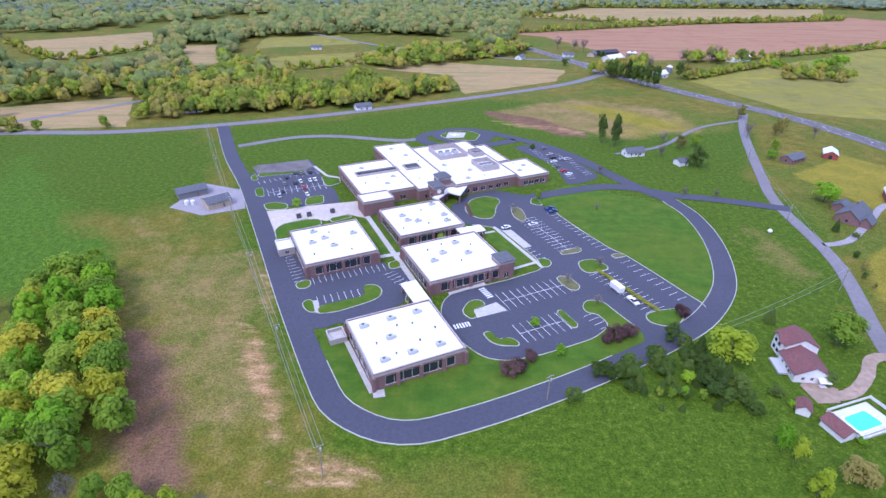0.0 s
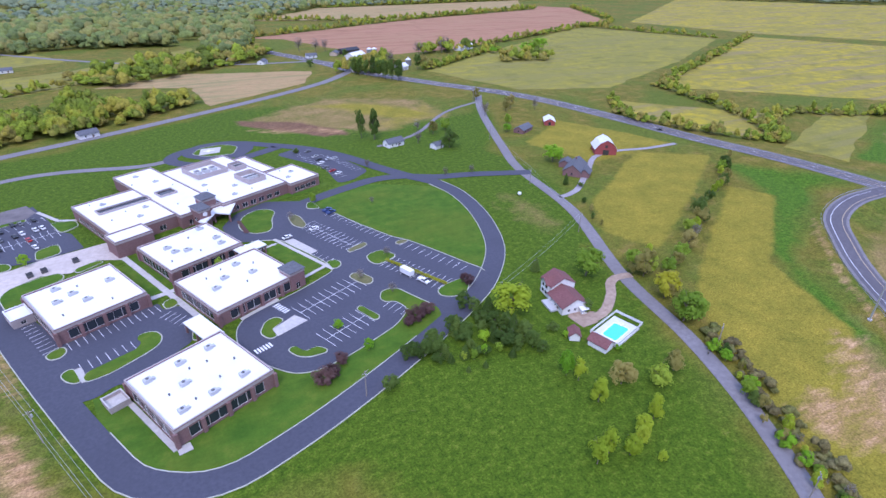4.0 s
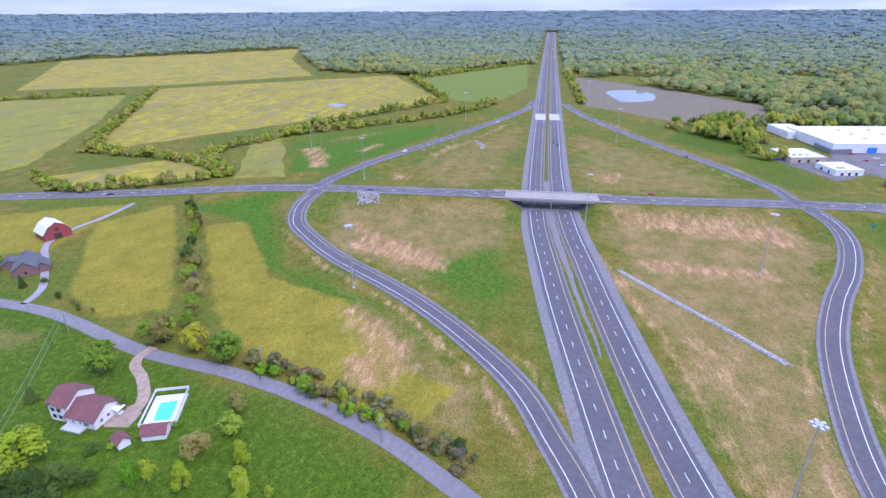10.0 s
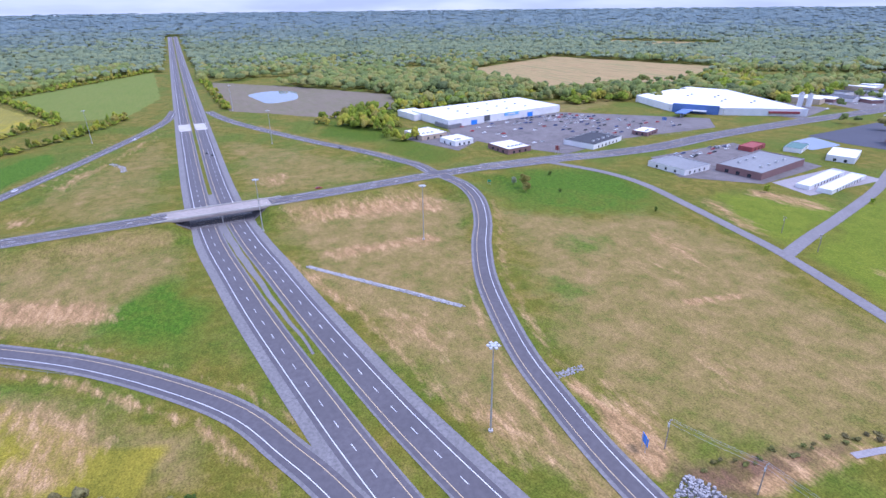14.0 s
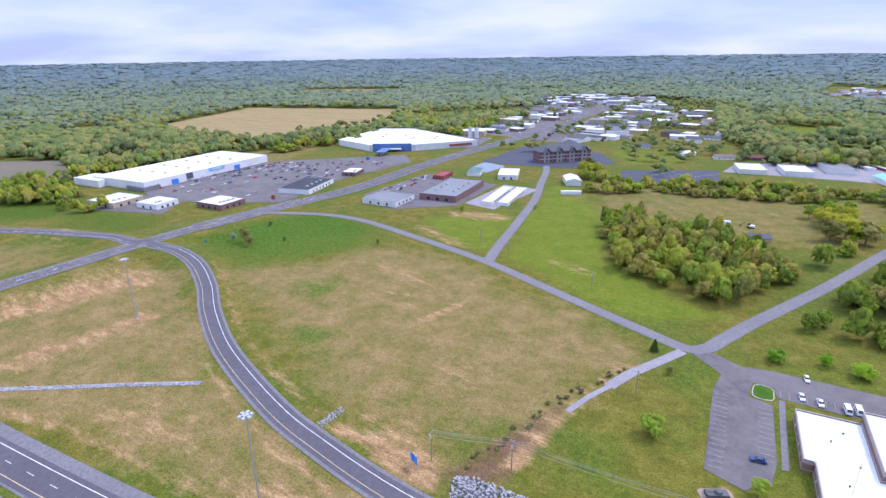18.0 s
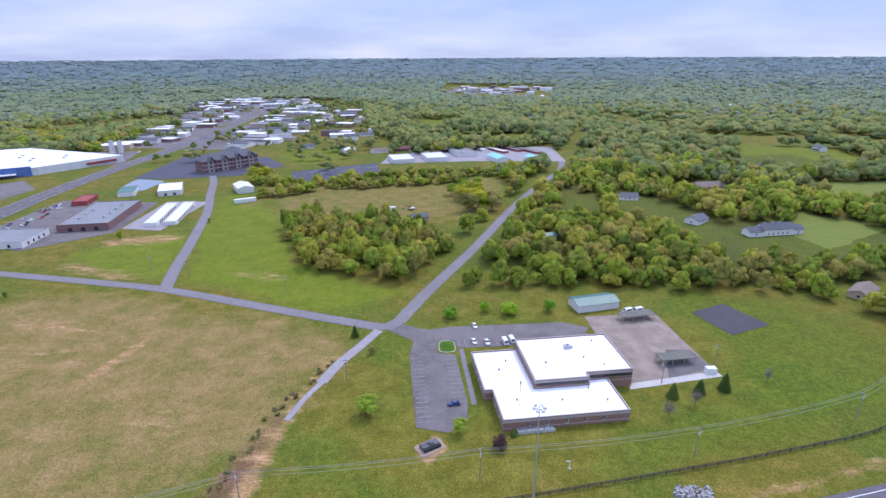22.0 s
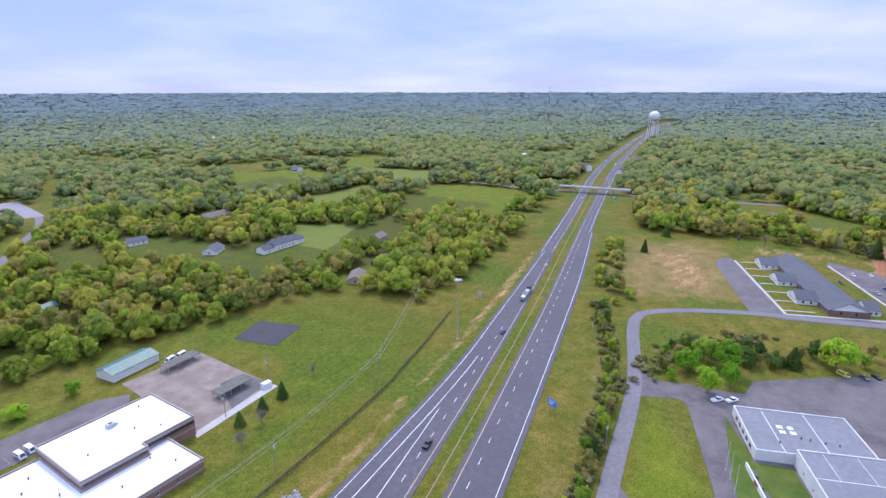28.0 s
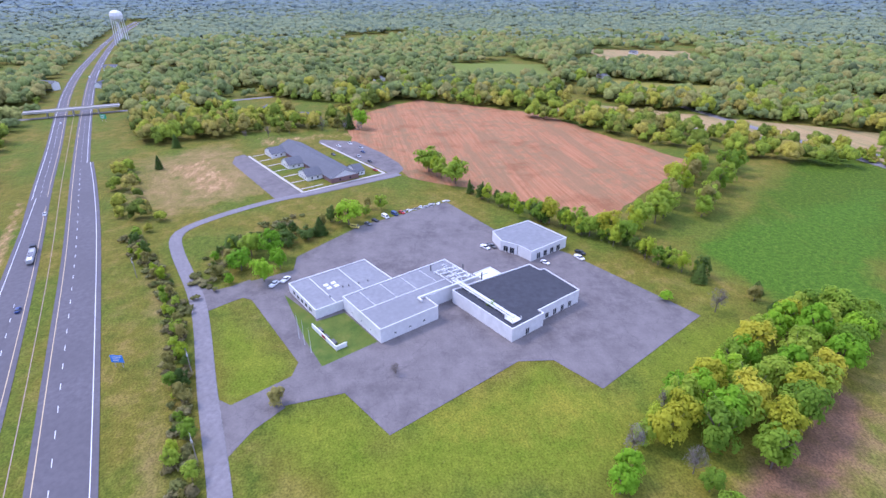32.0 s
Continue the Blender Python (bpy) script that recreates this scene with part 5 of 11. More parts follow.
SOUTH_LOT = [(-16.0, 128.0), (-11.7, 127.2), (-8.7, 95.2), (0.4, 96.3), (22.2, 95.6), (21.1, 89.8), (26.8, 88.1), (27.9, 75.0), (21.6, 69.9), (18.9, 65.1), (5.9, 62.4), (-3.6, 61.3), (-6.2, 63.0), (-12.3, 61.9), (-24.0, 67.1), (-19.5, 95.9)]
lot_south = lot("parking_lot_south", campus(rounded(SOUTH_LOT, 2)), "asphalt", "dark asphalt lot between the white-roofed buildings", 0.115)
stalls(lot_south, -10.7, 95.3, -12.1, 123.2, 11, 5.0, False)
stalls(lot_south, 22.7, 94.4, -8.2, 95.5, 13, 5.0, False)
stalls(lot_south, 26.5, 73.6, 22.9, 87.2, 6, 5.0, False)
stalls(lot_south, -10.0, 76.8, 7.8, 75.6, 7, 5.0, False)
island(campus([(-15.5, 93.3), (-13.3, 94.7), (-9.2, 94.6), (-9.5, 90.6), (-12.2, 88.6), (-15.1, 89.9)]))
island(campus([(-9.7, 75.5), (5.1, 74.8), (8.3, 77.3), (7.7, 80.7), (9.8, 82.2), (13.5, 80.5), (14.4, 76.1), (11.9, 71.9), (6.9, 70.4), (-5.2, 69.3), (-11.6, 70.8), (-11.7, 73.6)]))
island(campus([(-15.7, 79.7), (-13.8, 81.3), (-11.6, 80.7), (-11.5, 77.1), (-12.4, 72.1), (-14.2, 72.9), (-15.7, 76.1)]))
island(campus([(22.7, 94.4), (27.6, 95.2), (27.2, 88.9), (21.6, 88.7)]))
island(campus([(18.9, 65.1), (22.0, 71.1), (26.8, 72.2), (22.3, 63.5)]))
lot_west = lot("parking_lot_west", campus([(-15.0, 218.8), (21.2, 225.5), (20.9, 210.5), (20.1, 185.3), (22.6, 179.4), (21.1, 160.9), (3.8, 162.9), (-15.5, 172.7), (-17.1, 186.1), (-15.9, 207.3)]), "asphalt", "asphalt parking lot beside the long building")
stalls(lot_west, -12.9, 201.1, 19.9, 203.8, 11, 5.0, False)
stalls(lot_west, -10.6, 187.7, 19.1, 185.7, 10, 5.0)
lot("upper_lot", campus([(-13.0, 228.7), (-9.8, 231.0), (19.5, 229.0), (19.8, 216.4), (14.6, 212.1), (1.2, 214.3), (-11.7, 217.7)]), "old_asphalt", "faded asphalt overflow lot", 0.15)
lot("concrete_plaza", campus([(-16.2, 165.0), (-4.9, 162.7), (3.8, 162.9), (30.7, 158.2), (28.1, 149.7), (28.3, 136.8), (20.4, 145.3), (9.4, 142.5), (0.8, 148.7), (-10.2, 147.6), (-16.4, 128.2), (-17.2, 131.6), (-16.1, 146.6)]), "plaza", "tan concrete service court", 0.11, "pavement")
island(campus([(-16.3, 213.4), (-12.8, 217.7), (-12.6, 207.4), (-15.9, 207.3)]))
island(campus([(-11.8, 217.0), (1.1, 213.6), (14.4, 211.5), (13.8, 208.9), (-12.0, 211.6)]))
island(campus([(-16.5, 194.8), (-12.0, 196.0), (-13.0, 182.8), (-16.9, 184.5)]))
island(campus([(-15.4, 173.5), (-9.6, 174.2), (-3.7, 169.0), (-4.9, 162.7), (-15.0, 165.8)]))
island(campus([(6.1, 173.1), (15.4, 173.4), (13.4, 162.9), (3.4, 163.1)]))
island(campus([(19.8, 198.6), (29.1, 192.9), (28.2, 185.0), (19.5, 183.0)]))
island(campus([(-15.1, 142.7), (-10.2, 147.6), (0.6, 147.7), (7.2, 146.0), (6.7, 139.5), (-7.2, 138.2), (-11.2, 128.0), (-15.8, 129.0)]))
island(campus([(10.9, 144.4), (19.3, 145.2), (22.5, 141.8), (10.7, 140.1)]))
tagged(sheet("lawn", campus([(28.3, 136.8), (33.3, 135.9), (33.8, 105.2), (28.4, 76.3), (28.2, 101.7), (27.8, 122.8)]), 0.094, "lawn"), "narrow lawn between the buildings", "lawn", kind="structure")
tagged(sheet("lawn", campus([(28.1, 149.7), (29.0, 139.0), (28.2, 101.7), (23.4, 105.7), (25.6, 128.4)]), 0.094, "lawn"), "narrow lawn between the buildings", "lawn", kind="structure")
tagged(sheet("lawn", campus(rounded([(69.4, 101.4), (78.5, 102.3), (78.3, 70.5), (64.3, 69.0), (70.1, 81.0), (69.9, 89.5)], 2)), 0.175, "lawn"), "mown lawn beside the building", "lawn", kind="structure")
WALKS.append(((78.9, 105.5), (79.4, 65.2), 1.7))
WALKS.append(((65.0, 69.1), (79.5, 70.0), 1.6))
WALKS.append(((68.9, 101.7), (77.2, 101.2), 1.5))
WALKS.append(((28.5, 145.6), (27.3, 74.4), 2.4))
WALKS.append(((21.5, 100.3), (31.6, 99.1), 2.6))
WALKS.append(((20.4, 216.3), (23.5, 198.7), 1.8))
WALKS.append(((23.5, 198.7), (31.0, 191.0), 1.8))
WALKS.append(((-10.6, 79.6), (-11.5, 71.5), 1.8))
lot_ne = lot("parking_lot_north", campus(rounded([(146, 200), (166, 200), (171, 180), (166, 136), (150, 132), (141, 134), (152, 160)], 5)), "asphalt", "asphalt lot behind the long building")
stalls(lot_ne, 158, 190, 152, 140, 15, -4.8, False)
stalls(lot_ne, 166, 190, 160, 142, 15, 4.8, False)
lot("turning_ring", campus(rounded([(106, 241), (112, 250), (124, 254), (142, 248), (150, 234), (146, 222), (130, 212), (112, 222)], 9)), "asphalt", "asphalt turning ring round a helipad", 0.15)
island(campus([(112, 240), (122, 247), (136, 243), (140, 232), (130, 221), (116, 229)]), "lawn", "grass ring with a white pad")
pad = tagged(sheet("landing_pad", campus([(114, 234), (121, 244.5), (132, 239), (125.5, 230)]), 0.36, "concrete"), "square concrete landing pad", "pavement", kind="structure")
part("painted_cross", Shape().prism(campus([(120.5, 236), (123, 240), (124.5, 239.2), (122, 235.2)]), 0.37, 0.385).prism(campus([(119.6, 238.8), (125.2, 235.9), (125.8, 237.1), (120.3, 240)]), 0.37, 0.384), "white_line", pad)
LOOP = [(-161.4, 391.8), (-134.3, 330.6), (-108.7, 281.9), (-81.2, 222.0), (-60.3, 175.6), (-47.2, 147.7), (-37.7, 128.2), (-31.9, 118.0), (-24.7, 111.9), (-15.5, 107.7), (-5.9, 107.3), (3.6, 110.2), (17.1, 115.4), (31.6, 122.0), (47.2, 129.7), (64.6, 139.3), (84.2, 151.1), (99.6, 163.2), (114.8, 182.6), (123.5, 205.1), (128.1, 229.2), (128.2, 250.9), (123.7, 268.1)]
loop_line = along(LOOP, 4.0)
oval = [tuple(p[:2]) for p in offset_line(loop_line, 4.3) if p[0] > 88 and p[1] > 171][::2]
tagged(sheet("oval_green", [*campus([(119.5, 19), (118.9, 26.1), (118.5, 44.2), (117.6, 59.7), (115.3, 66.7), (114.2, 88.7), (114.7, 109.6), (115, 127), (128, 131), (143, 133)]), *oval[::-1]], 0.1, "lawn"), "wide oval lawn inside the loop drive", "lawn", kind="structure")
tagged(sheet("lawn", [*[p for p in LOOP if p[0] > -45 and p[1] < 152], *campus([(87, 17), (86.4, 27.3), (86.3, 36.8), (80.6, 39.3), (76, 34), (69.8, 26), (48.7, 26), (37, 26), (29, 34), (26.5, 57), (-7, 57), (-13, 62)])], 0.07, "lawn"), "mown lawn round the pavilion inside the loop drive", "lawn", kind="structure")
for ring in ([(20.5, 99), (28, 99), (31, 131), (21, 133)], [(78, 141), (95, 142), (132, 136), (140, 140), (134, 142), (118, 145), (80, 146)]):
    tagged(sheet("lawn", campus(rounded(ring, 4)), 0.078, "lawn"), "mown lawn beside the building", "lawn", kind="structure")
WALKS += [((-6.4, 26), (-6.8, 56), 1.6), ((36, 63.6), (52, 64.4), 1.6), ((-6.4, 25.3), (-3, 24.6), 3.0)]
for k, (a, b, w) in enumerate(WALKS):
    d = np.array(b, float) - a
    nrm = np.array([-d[1], d[0]]) / np.linalg.norm(d) * w / 2
    tagged(sheet("footpath", campus([tuple(a + nrm), tuple(a - nrm), tuple(b - nrm), tuple(b + nrm)]), 0.19 + 0.004 * (k % 5), "concrete"), "pale concrete footpath", "footpath", kind="structure")

def kerb_ring(ring, keep=lambda u, v: True):
    """A kerb along an outline on campus axes, left out where drives pass."""
    pts = rounded(ring, 4)
    s = Shape()
    for (au, av), (bu, bv) in zip(pts, [*pts[1:], pts[0]]):
        n = max(1, int(math.hypot(bu - au, bv - av) / 4))
        for i in range(n):
            p, q = (np.array([au + (bu - au) * t, av + (bv - av) * t]) for t in (i / n, (i + 1) / n))
            d = q - p
            if np.linalg.norm(d) < 1e-3 or not keep(*((p + q) / 2)):
                continue
            w = np.array([-d[1], d[0]]) / np.linalg.norm(d) * 0.14
            s.prism(campus([tuple(p - w), tuple(q - w), tuple(q + w), tuple(p + w)]), 0.0, 0.27)
    return tagged(new("kerb", s.mesh("kerb", "kerb")), "pale concrete kerb round a lawn", "kerb", kind="structure")


kerb_ring(EAST_LOT, lambda u, v: not (u > 80 and v < 18.5) and not (v > 112 and u < 118))

# Kerbs of the loop drive.
for side in (4.35, -4.35):
    a, b = offset_line(loop_line, side + 0.15), offset_line(loop_line, side - 0.15)
    s = Shape()
    for i in range(len(a) - 1):
        if side > 0 and not (-46 < a[i, 0] < 58 and a[i, 1] < 140) and not (a[i, 0] > 86 and a[i, 1] > 152):
            continue
        s.prism([tuple(a[i, :2]), tuple(a[i + 1, :2]), tuple(b[i + 1, :2]), tuple(b[i, :2])], 0.0, 0.28)
    tagged(new("kerb", s.mesh("kerb", "kerb")), "pale concrete kerb along the loop drive", "kerb", kind="structure")

# South and west lots.
lot_side = lot("side_lot", [(12.8, -201.7), (8.3, -153.5), (-3, -150.3), (-9.5, -157.1), (-10.2, -167.4), (-6.9, -200.6), (1.2, -202.3)], "old_asphalt", "cracked grey side parking lot")
lot("lot_drive", [(25.6, -228), (16.9, -228.8), (5.8, -223.2), (-5.6, -226.2), (-6.6, -213.2), (0.7, -212.6), (1.1, -202), (12.6, -201.4), (11.5, -213), (23.2, -222.6)], "old_asphalt", "grey drive between the lots", 0.09)
lot_front = lot("front_lot", [(-5.4, -226), (-58.2, -229.5), (-69.5, -224), (-66, -217), (-30.6, -207.6), (-8.1, -206.6), (-6.4, -213)], "old_asphalt", "grey parking lot behind the brick building", 0.11)
lot("service_yard", [(-70.5, -235.2), (-105.8, -238.1), (-111, -182.4), (-74.5, -174.6), (-71.7, -209.4)], "tan_concrete", "stained concrete service yard")
island([(0.4, -212.6), (-6.4, -213), (-7.4, -203), (0.2, -202.4)])
lot("hall_walk", [(-8.4, -205.5), (-10.4, -205.7), (-13.5, -166.2), (-11.6, -165.4)], "lane_grey", "grey concrete footpath beside the brick building", 0.14, "footpath")
lot("black_pad", [(-124, -238.6), (-144.5, -247.9), (-154.9, -224.7), (-132.3, -215.5)], "pad_black", "black asphalt skills pad in a lawn")
lot("yard_paving", [(-97, -203), (-108, -203), (-110.4, -188), (-90, -181.5)], "dark_yard", "dark oil-stained yard paving", 0.135, "pavement")
lot("yard_drive", [(-72.4, -174.2), (-72.9, -178.0), (-111.0, -186.2), (-111.6, -182.4)], "concrete", "concrete apron", 0.12)
lot("plant_yard", [(-216.7, -62.5), (-229.3, -29.1), (-242.9, -28.4), (-274.6, 3.8), (-300.2, 56.3), (-256.4, 73.8), (-220.7, 102.4), (-159.2, 132.5), (-126.4, 75.7), (-143.5, 65.2), (-145.2, 52.8), (-119.2, 5.2), (-140.2, -7.5), (-136.2, -38.9), (-140.1, -45.1), (-152, -25.1), (-159.2, -23.2), (-205.9, -44.9)], "old_asphalt", "wide cracked grey asphalt yard round the plant")
lot("yard_entry", [(-221, -69.5), (-199.5, -62.5), (-206, -53), (-212, -42), (-224, -48), (-217, -59)], "old_asphalt", "grey mouth of the yard drive", 0.085)
lot("yard_entry", [(-146.9, -50), (-117.7, -41.6), (-128.9, -34.7), (-137, -26), (-143, -33), (-139.4, -40.9)], "old_asphalt", "grey mouth of the yard drive", 0.085)
tagged(sheet("front_lawn", [(-207.4, -31.6), (-188.2, -18.9), (-184.1, -17.7), (-188.6, -6.6), (-166.3, 5.2), (-155.4, -15), (-172.6, -21.5)], 0.14, "lawn_dry"), "lawn in front of the plant", "lawn", kind="structure")
lot("clinic_drive", [(-424.5, -84.7), (-407.8, -84.2), (-327.4, -46.9), (-325, -30), (-352, 30), (-368.3, 38.6), (-382.7, 36.9), (-413.5, 26.3), (-450.4, 7.8), (-462.4, -21.4), (-453, -22.5), (-389.2, 13), (-363, 26.5), (-333, -30.5), (-425, -75.9), (-430, -79)], "old_asphalt", "grey drive ring round the care home")
lot_retail = lot("retail_lot", [(537.2, -269.2), (540.2, -429.7), (426.2, -551.3), (388.1, -514.5), (394.9, -394.3), (372.6, -305.4), (437.8, -267.3), (488.2, -251.4)], "old_asphalt", "vast faded asphalt retail parking lot")
lot("small_retail_lot", [(495.1, -203), (523, -252.1), (457.7, -265.7), (429.4, -227.6)], "old_asphalt", "faded asphalt lot of small shops", 0.12)
lot("brick_store_lot", [(329.7, -361.5), (332.5, -469.3), (243.9, -459.7), (235.1, -375.2), (276.2, -335.8)], "old_asphalt", "faded asphalt lot of the brick store", 0.1)
lot("hotel_lot", [(277.9, -556.1), (210.2, -569.5), (176.7, -622.6), (214.1, -681.8), (322.1, -693.4), (317.3, -556.9)], "asphalt", "dark asphalt hotel lot", 0.12)
lot_church = lot("church_lot", [(160.9, -587), (112.9, -613.8), (71.4, -636.2), (63.5, -583.6), (122.9, -538.1), (148.5, -549.5)], "asphalt", "dark asphalt lot with white bay lines behind a hedge", 0.12)
lot("storage_lot", [(234.7, -384), (203.2, -378.5), (200.3, -461.7), (236.8, -462.5)], "gravel", "pale gravel storage yard", 0.1)
lot("depot_lot", [(67.6, -630.8), (-42.3, -644.1), (-152.5, -637.8), (-156.1, -746.3), (-25.8, -747.3), (60.6, -689.4)], "gravel", "gravel depot yard", 0.1)
for ring, label in (([(373.5, -636), (532.8, -600.3), (567.2, -717.6), (399.2, -733.6)], "retail lot"), ([(373.9, -752.6), (466.5, -773.7), (478.4, -967.2), (374.9, -985)], "strip of shop lots"), ([(270, -770.3), (353.2, -781.3), (351.7, -1081.2), (242.6, -983.5)], "strip of shop lots"), ([(378, -1033.3), (586.9, -1180.3), (597.7, -1390.7), (415.8, -1322.3)], "town lots")):
    lot("town_lot", ring, "old_asphalt", "grey asphalt " + label, 0.1)
tagged(sheet("pond", rounded([(894.9, -105.8), (918.2, -144.3), (896.1, -184), (806.5, -167.5), (783.6, -120)], 20), 0.12, "pond_water"), "still brown-grey pond in a fallow field", "pond", kind="structure")
tagged(sheet("field_pond", rounded([(699.5, 257.7), (711.1, 245.1), (730.3, 263.5), (718.8, 278.2)], 6), 0.12, "pond_water"), "small pond in the yellow field", "pond", kind="structure")
tagged(sheet("hotel_pond", rounded([(279.9, -502.5), (308.9, -517.7), (312.4, -556.8), (278.2, -546.4)], 5), 0.12, "pond_water"), "small retention pond", "pond", kind="structure")
road("barn_drive", [(308.8, 262.7), (283.5, 263.1), (258.3, 267.7), (238, 263.9), (216.4, 244.5), (191.7, 223.2), (177.5, 219.3)], 3.6, "gravel", "pale gravel farm drive")
road("house_drive", [(156, 140), (148.3, 141), (142.9, 138), (138.9, 132.7), (130, 125), (122.7, 122.4), (118, 123.5)], 4.0, "clay_drive", "curving worn clay house drive")
lot("house_apron", [(113.4, 127.1), (118.1, 130.7), (124.5, 125.5), (121.5, 119.6), (114.6, 119.4)], "clay_drive", "worn clay apron beside the house", 0.13, "pavement")
road("farm_lane", [(243.4, 426.3), (195.8, 403.1), (154, 361.3), (128.1, 347.1), (114.7, 342.2)], 3.2, "lane_grey", "narrow farm lane")
road("rubble_ditch", [(252.2, -47.3), (234, -60), (216.7, -72.7), (199.5, -85.4), (181.2, -97.9)], 2.6, "riprap", "ditch lined with pale limestone rubble")


def rubble(ring, label, count, big=0.9, heap=0.0):
    """A heap of broken stones inside an outline."""
    rnd = random.Random(int(abs(ring[0][0])))
    xs, ys = [p[0] for p in ring], [p[1] for p in ring]
    mx, my = sum(xs) / len(xs), sum(ys) / len(ys)
    s = Shape()
    while count:
        px, py = rnd.uniform(min(xs), max(xs)), rnd.uniform(min(ys), max(ys))
        if not inside(np.array([px]), np.array([py]), ring)[0]:
            continue
        count -= 1
        r, z = big * rnd.uniform(0.35, 1.0), float(ground_z(px, py)) + heap * max(0.0, 1 - 2.2 * math.hypot((px - mx) / (max(xs) - min(xs)), (py - my) / (max(ys) - min(ys))))
        n = rnd.randint(5, 7)
        low, high = [], []
        for i in range(n):
            t = 2 * math.pi * i / n + rnd.uniform(-0.3, 0.3)
            k = r * rnd.uniform(0.7, 1.1)
            low.append((px + k * math.cos(t), py + k * math.sin(t), z - 0.1 - heap))
            high.append((px + 0.6 * k * math.cos(t), py + 0.6 * k * math.sin(t), z + r * rnd.uniform(0.5, 0.9)))
        s.solid(low, high)
    return tagged(new("rubble", s.mesh("rubble", "riprap")), label, "rubble", kind="stuff")


rubble([(342.4, 116.7), (343, 100.4), (324.8, 95.6), (323.1, 109.8)], "rubble apron on the road bank", 160, 1.3)
rubble([(70.6, -109.3), (65.2, -112.3), (48.3, -113.9), (43.4, -110.6), (58, -100.6), (67.1, -100.6)], "heap of pale limestone rubble beside the ramp", 520, 0.85, 1.4)
rubble([(124.4, -105), (124, -116.6), (121, -116), (121.2, -104.6)], "limestone-lined drain running down to the road", 110, 0.6)
rubble([(-69.1, -125.9), (-79.7, -125), (-77.5, -118.8), (-67.7, -116.7), (-65.6, -118.6)], "heap of grey limestone rubble beside the fence", 300, 0.75, 1.5)
rubble([(530, 57), (511, 47.5), (494, 45.5), (494, 41.5), (512, 43), (530, 53)], "rubble-lined swale", 140)
rubble([(253, -45.5), (234.8, -58), (182, -96), (180, -99.5), (198.5, -87), (251, -49.5)], "limestone rubble lining a ditch", 260, 0.8)


def bay_lines(parent, a, b, count, deep, paint="faded_line"):
    """Painted bays from a to b, on the left hand, in world axes."""
    a, b = np.array(a, float), np.array(b, float)
    u = (b - a) / np.linalg.norm(b - a)
    n = np.array([-u[1], u[0]])
    s = Shape()
    for i in range(count + 1):
        p = a + (b - a) * i / count
        q = p + n * deep
        s.prism([tuple(p - u * 0.07), tuple(p + u * 0.07), tuple(q + u * 0.07), tuple(q - u * 0.07)], 0.155, 0.165)
    return part("bay_lines", s, paint, parent)


bay_lines(lot_side, (11.7, -198), (7.8, -156), 15, 4.6)
bay_lines(lot_side, (-9.6, -168), (-7.2, -197), 10, 4.6)
for k in range(4):
    bay_lines(lot_church, (150 - 20 * k, -560 - 8 * k), (128 - 20 * k, -598 - 7 * k), 14, 4.8, "white_line")
bay_lines(lot_front, (-34, -210.2), (-9, -207.6), 9, -4.8)
for k in range(9):
    x = 388 + 17 * k
    bay_lines(lot_retail, (x, -300 - 10 * k if k < 5 else -300), (x - 4, -480 + 4 * k), 56, 4.8)

# A thin gravel line down the highway's median, west of the bridges.
mid_line = [((a[0] + b[0]) / 2, (a[1] + b[1]) / 2) for a, b in zip(HWY_A[11:18], HWY_B[11:18])]
road("median_drain", mid_line, 0.3, "clay_drive", "thin line of pale gravel along the grass median", lift=0.06)

# ---- trees ----
def leaf_mesh(name, centres, normals, sizes, tones, material):
    """Many small leaf sprays, each one bent quad, as one mesh."""
    n = len(centres)
    up = np.where(np.abs(normals[:, 2:3]) > 0.9, [[1.0, 0, 0]], [[0, 0, 1.0]])
    a = np.cross(normals, up)
    a /= np.linalg.norm(a, axis=1, keepdims=True)
    b = np.cross(normals, a)
    spin = np.random.rand(n, 1) * 2 * np.pi
    a, b = a * np.cos(spin) + b * np.sin(spin), b * np.cos(spin) - a * np.sin(spin)
    s = sizes[:, None]
    long = 0.8 + 0.5 * np.random.rand(n, 1)
    v = np.stack([centres - a * s * long, centres - b * s * 0.8 + normals * s * 0.25, centres + a * s * long, centres + b * s * 0.8 + normals * s * 0.15], 1).reshape(-1, 3)
    me = bpy.data.meshes.new(name)
    me.vertices.add(len(v))
    me.vertices.foreach_set("co", v.astype(np.float32).ravel())
    me.loops.add(4 * n)
    me.loops.foreach_set("vertex_index", np.arange(4 * n, dtype=np.int32))
    me.polygons.add(n)
    me.polygons.foreach_set("loop_start", np.arange(n, dtype=np.int32) * 4)
    me.update(calc_edges=True)
    me.attributes.new("tone", "FLOAT", "POINT").data.foreach_set("value", np.repeat(tones, 4).astype(np.float32))
    me.materials.append(M[material])
    return me


def sphere_points(n):
    p = np.random.normal(size=(n, 3))
    return p / np.linalg.norm(p, axis=1, keepdims=True)


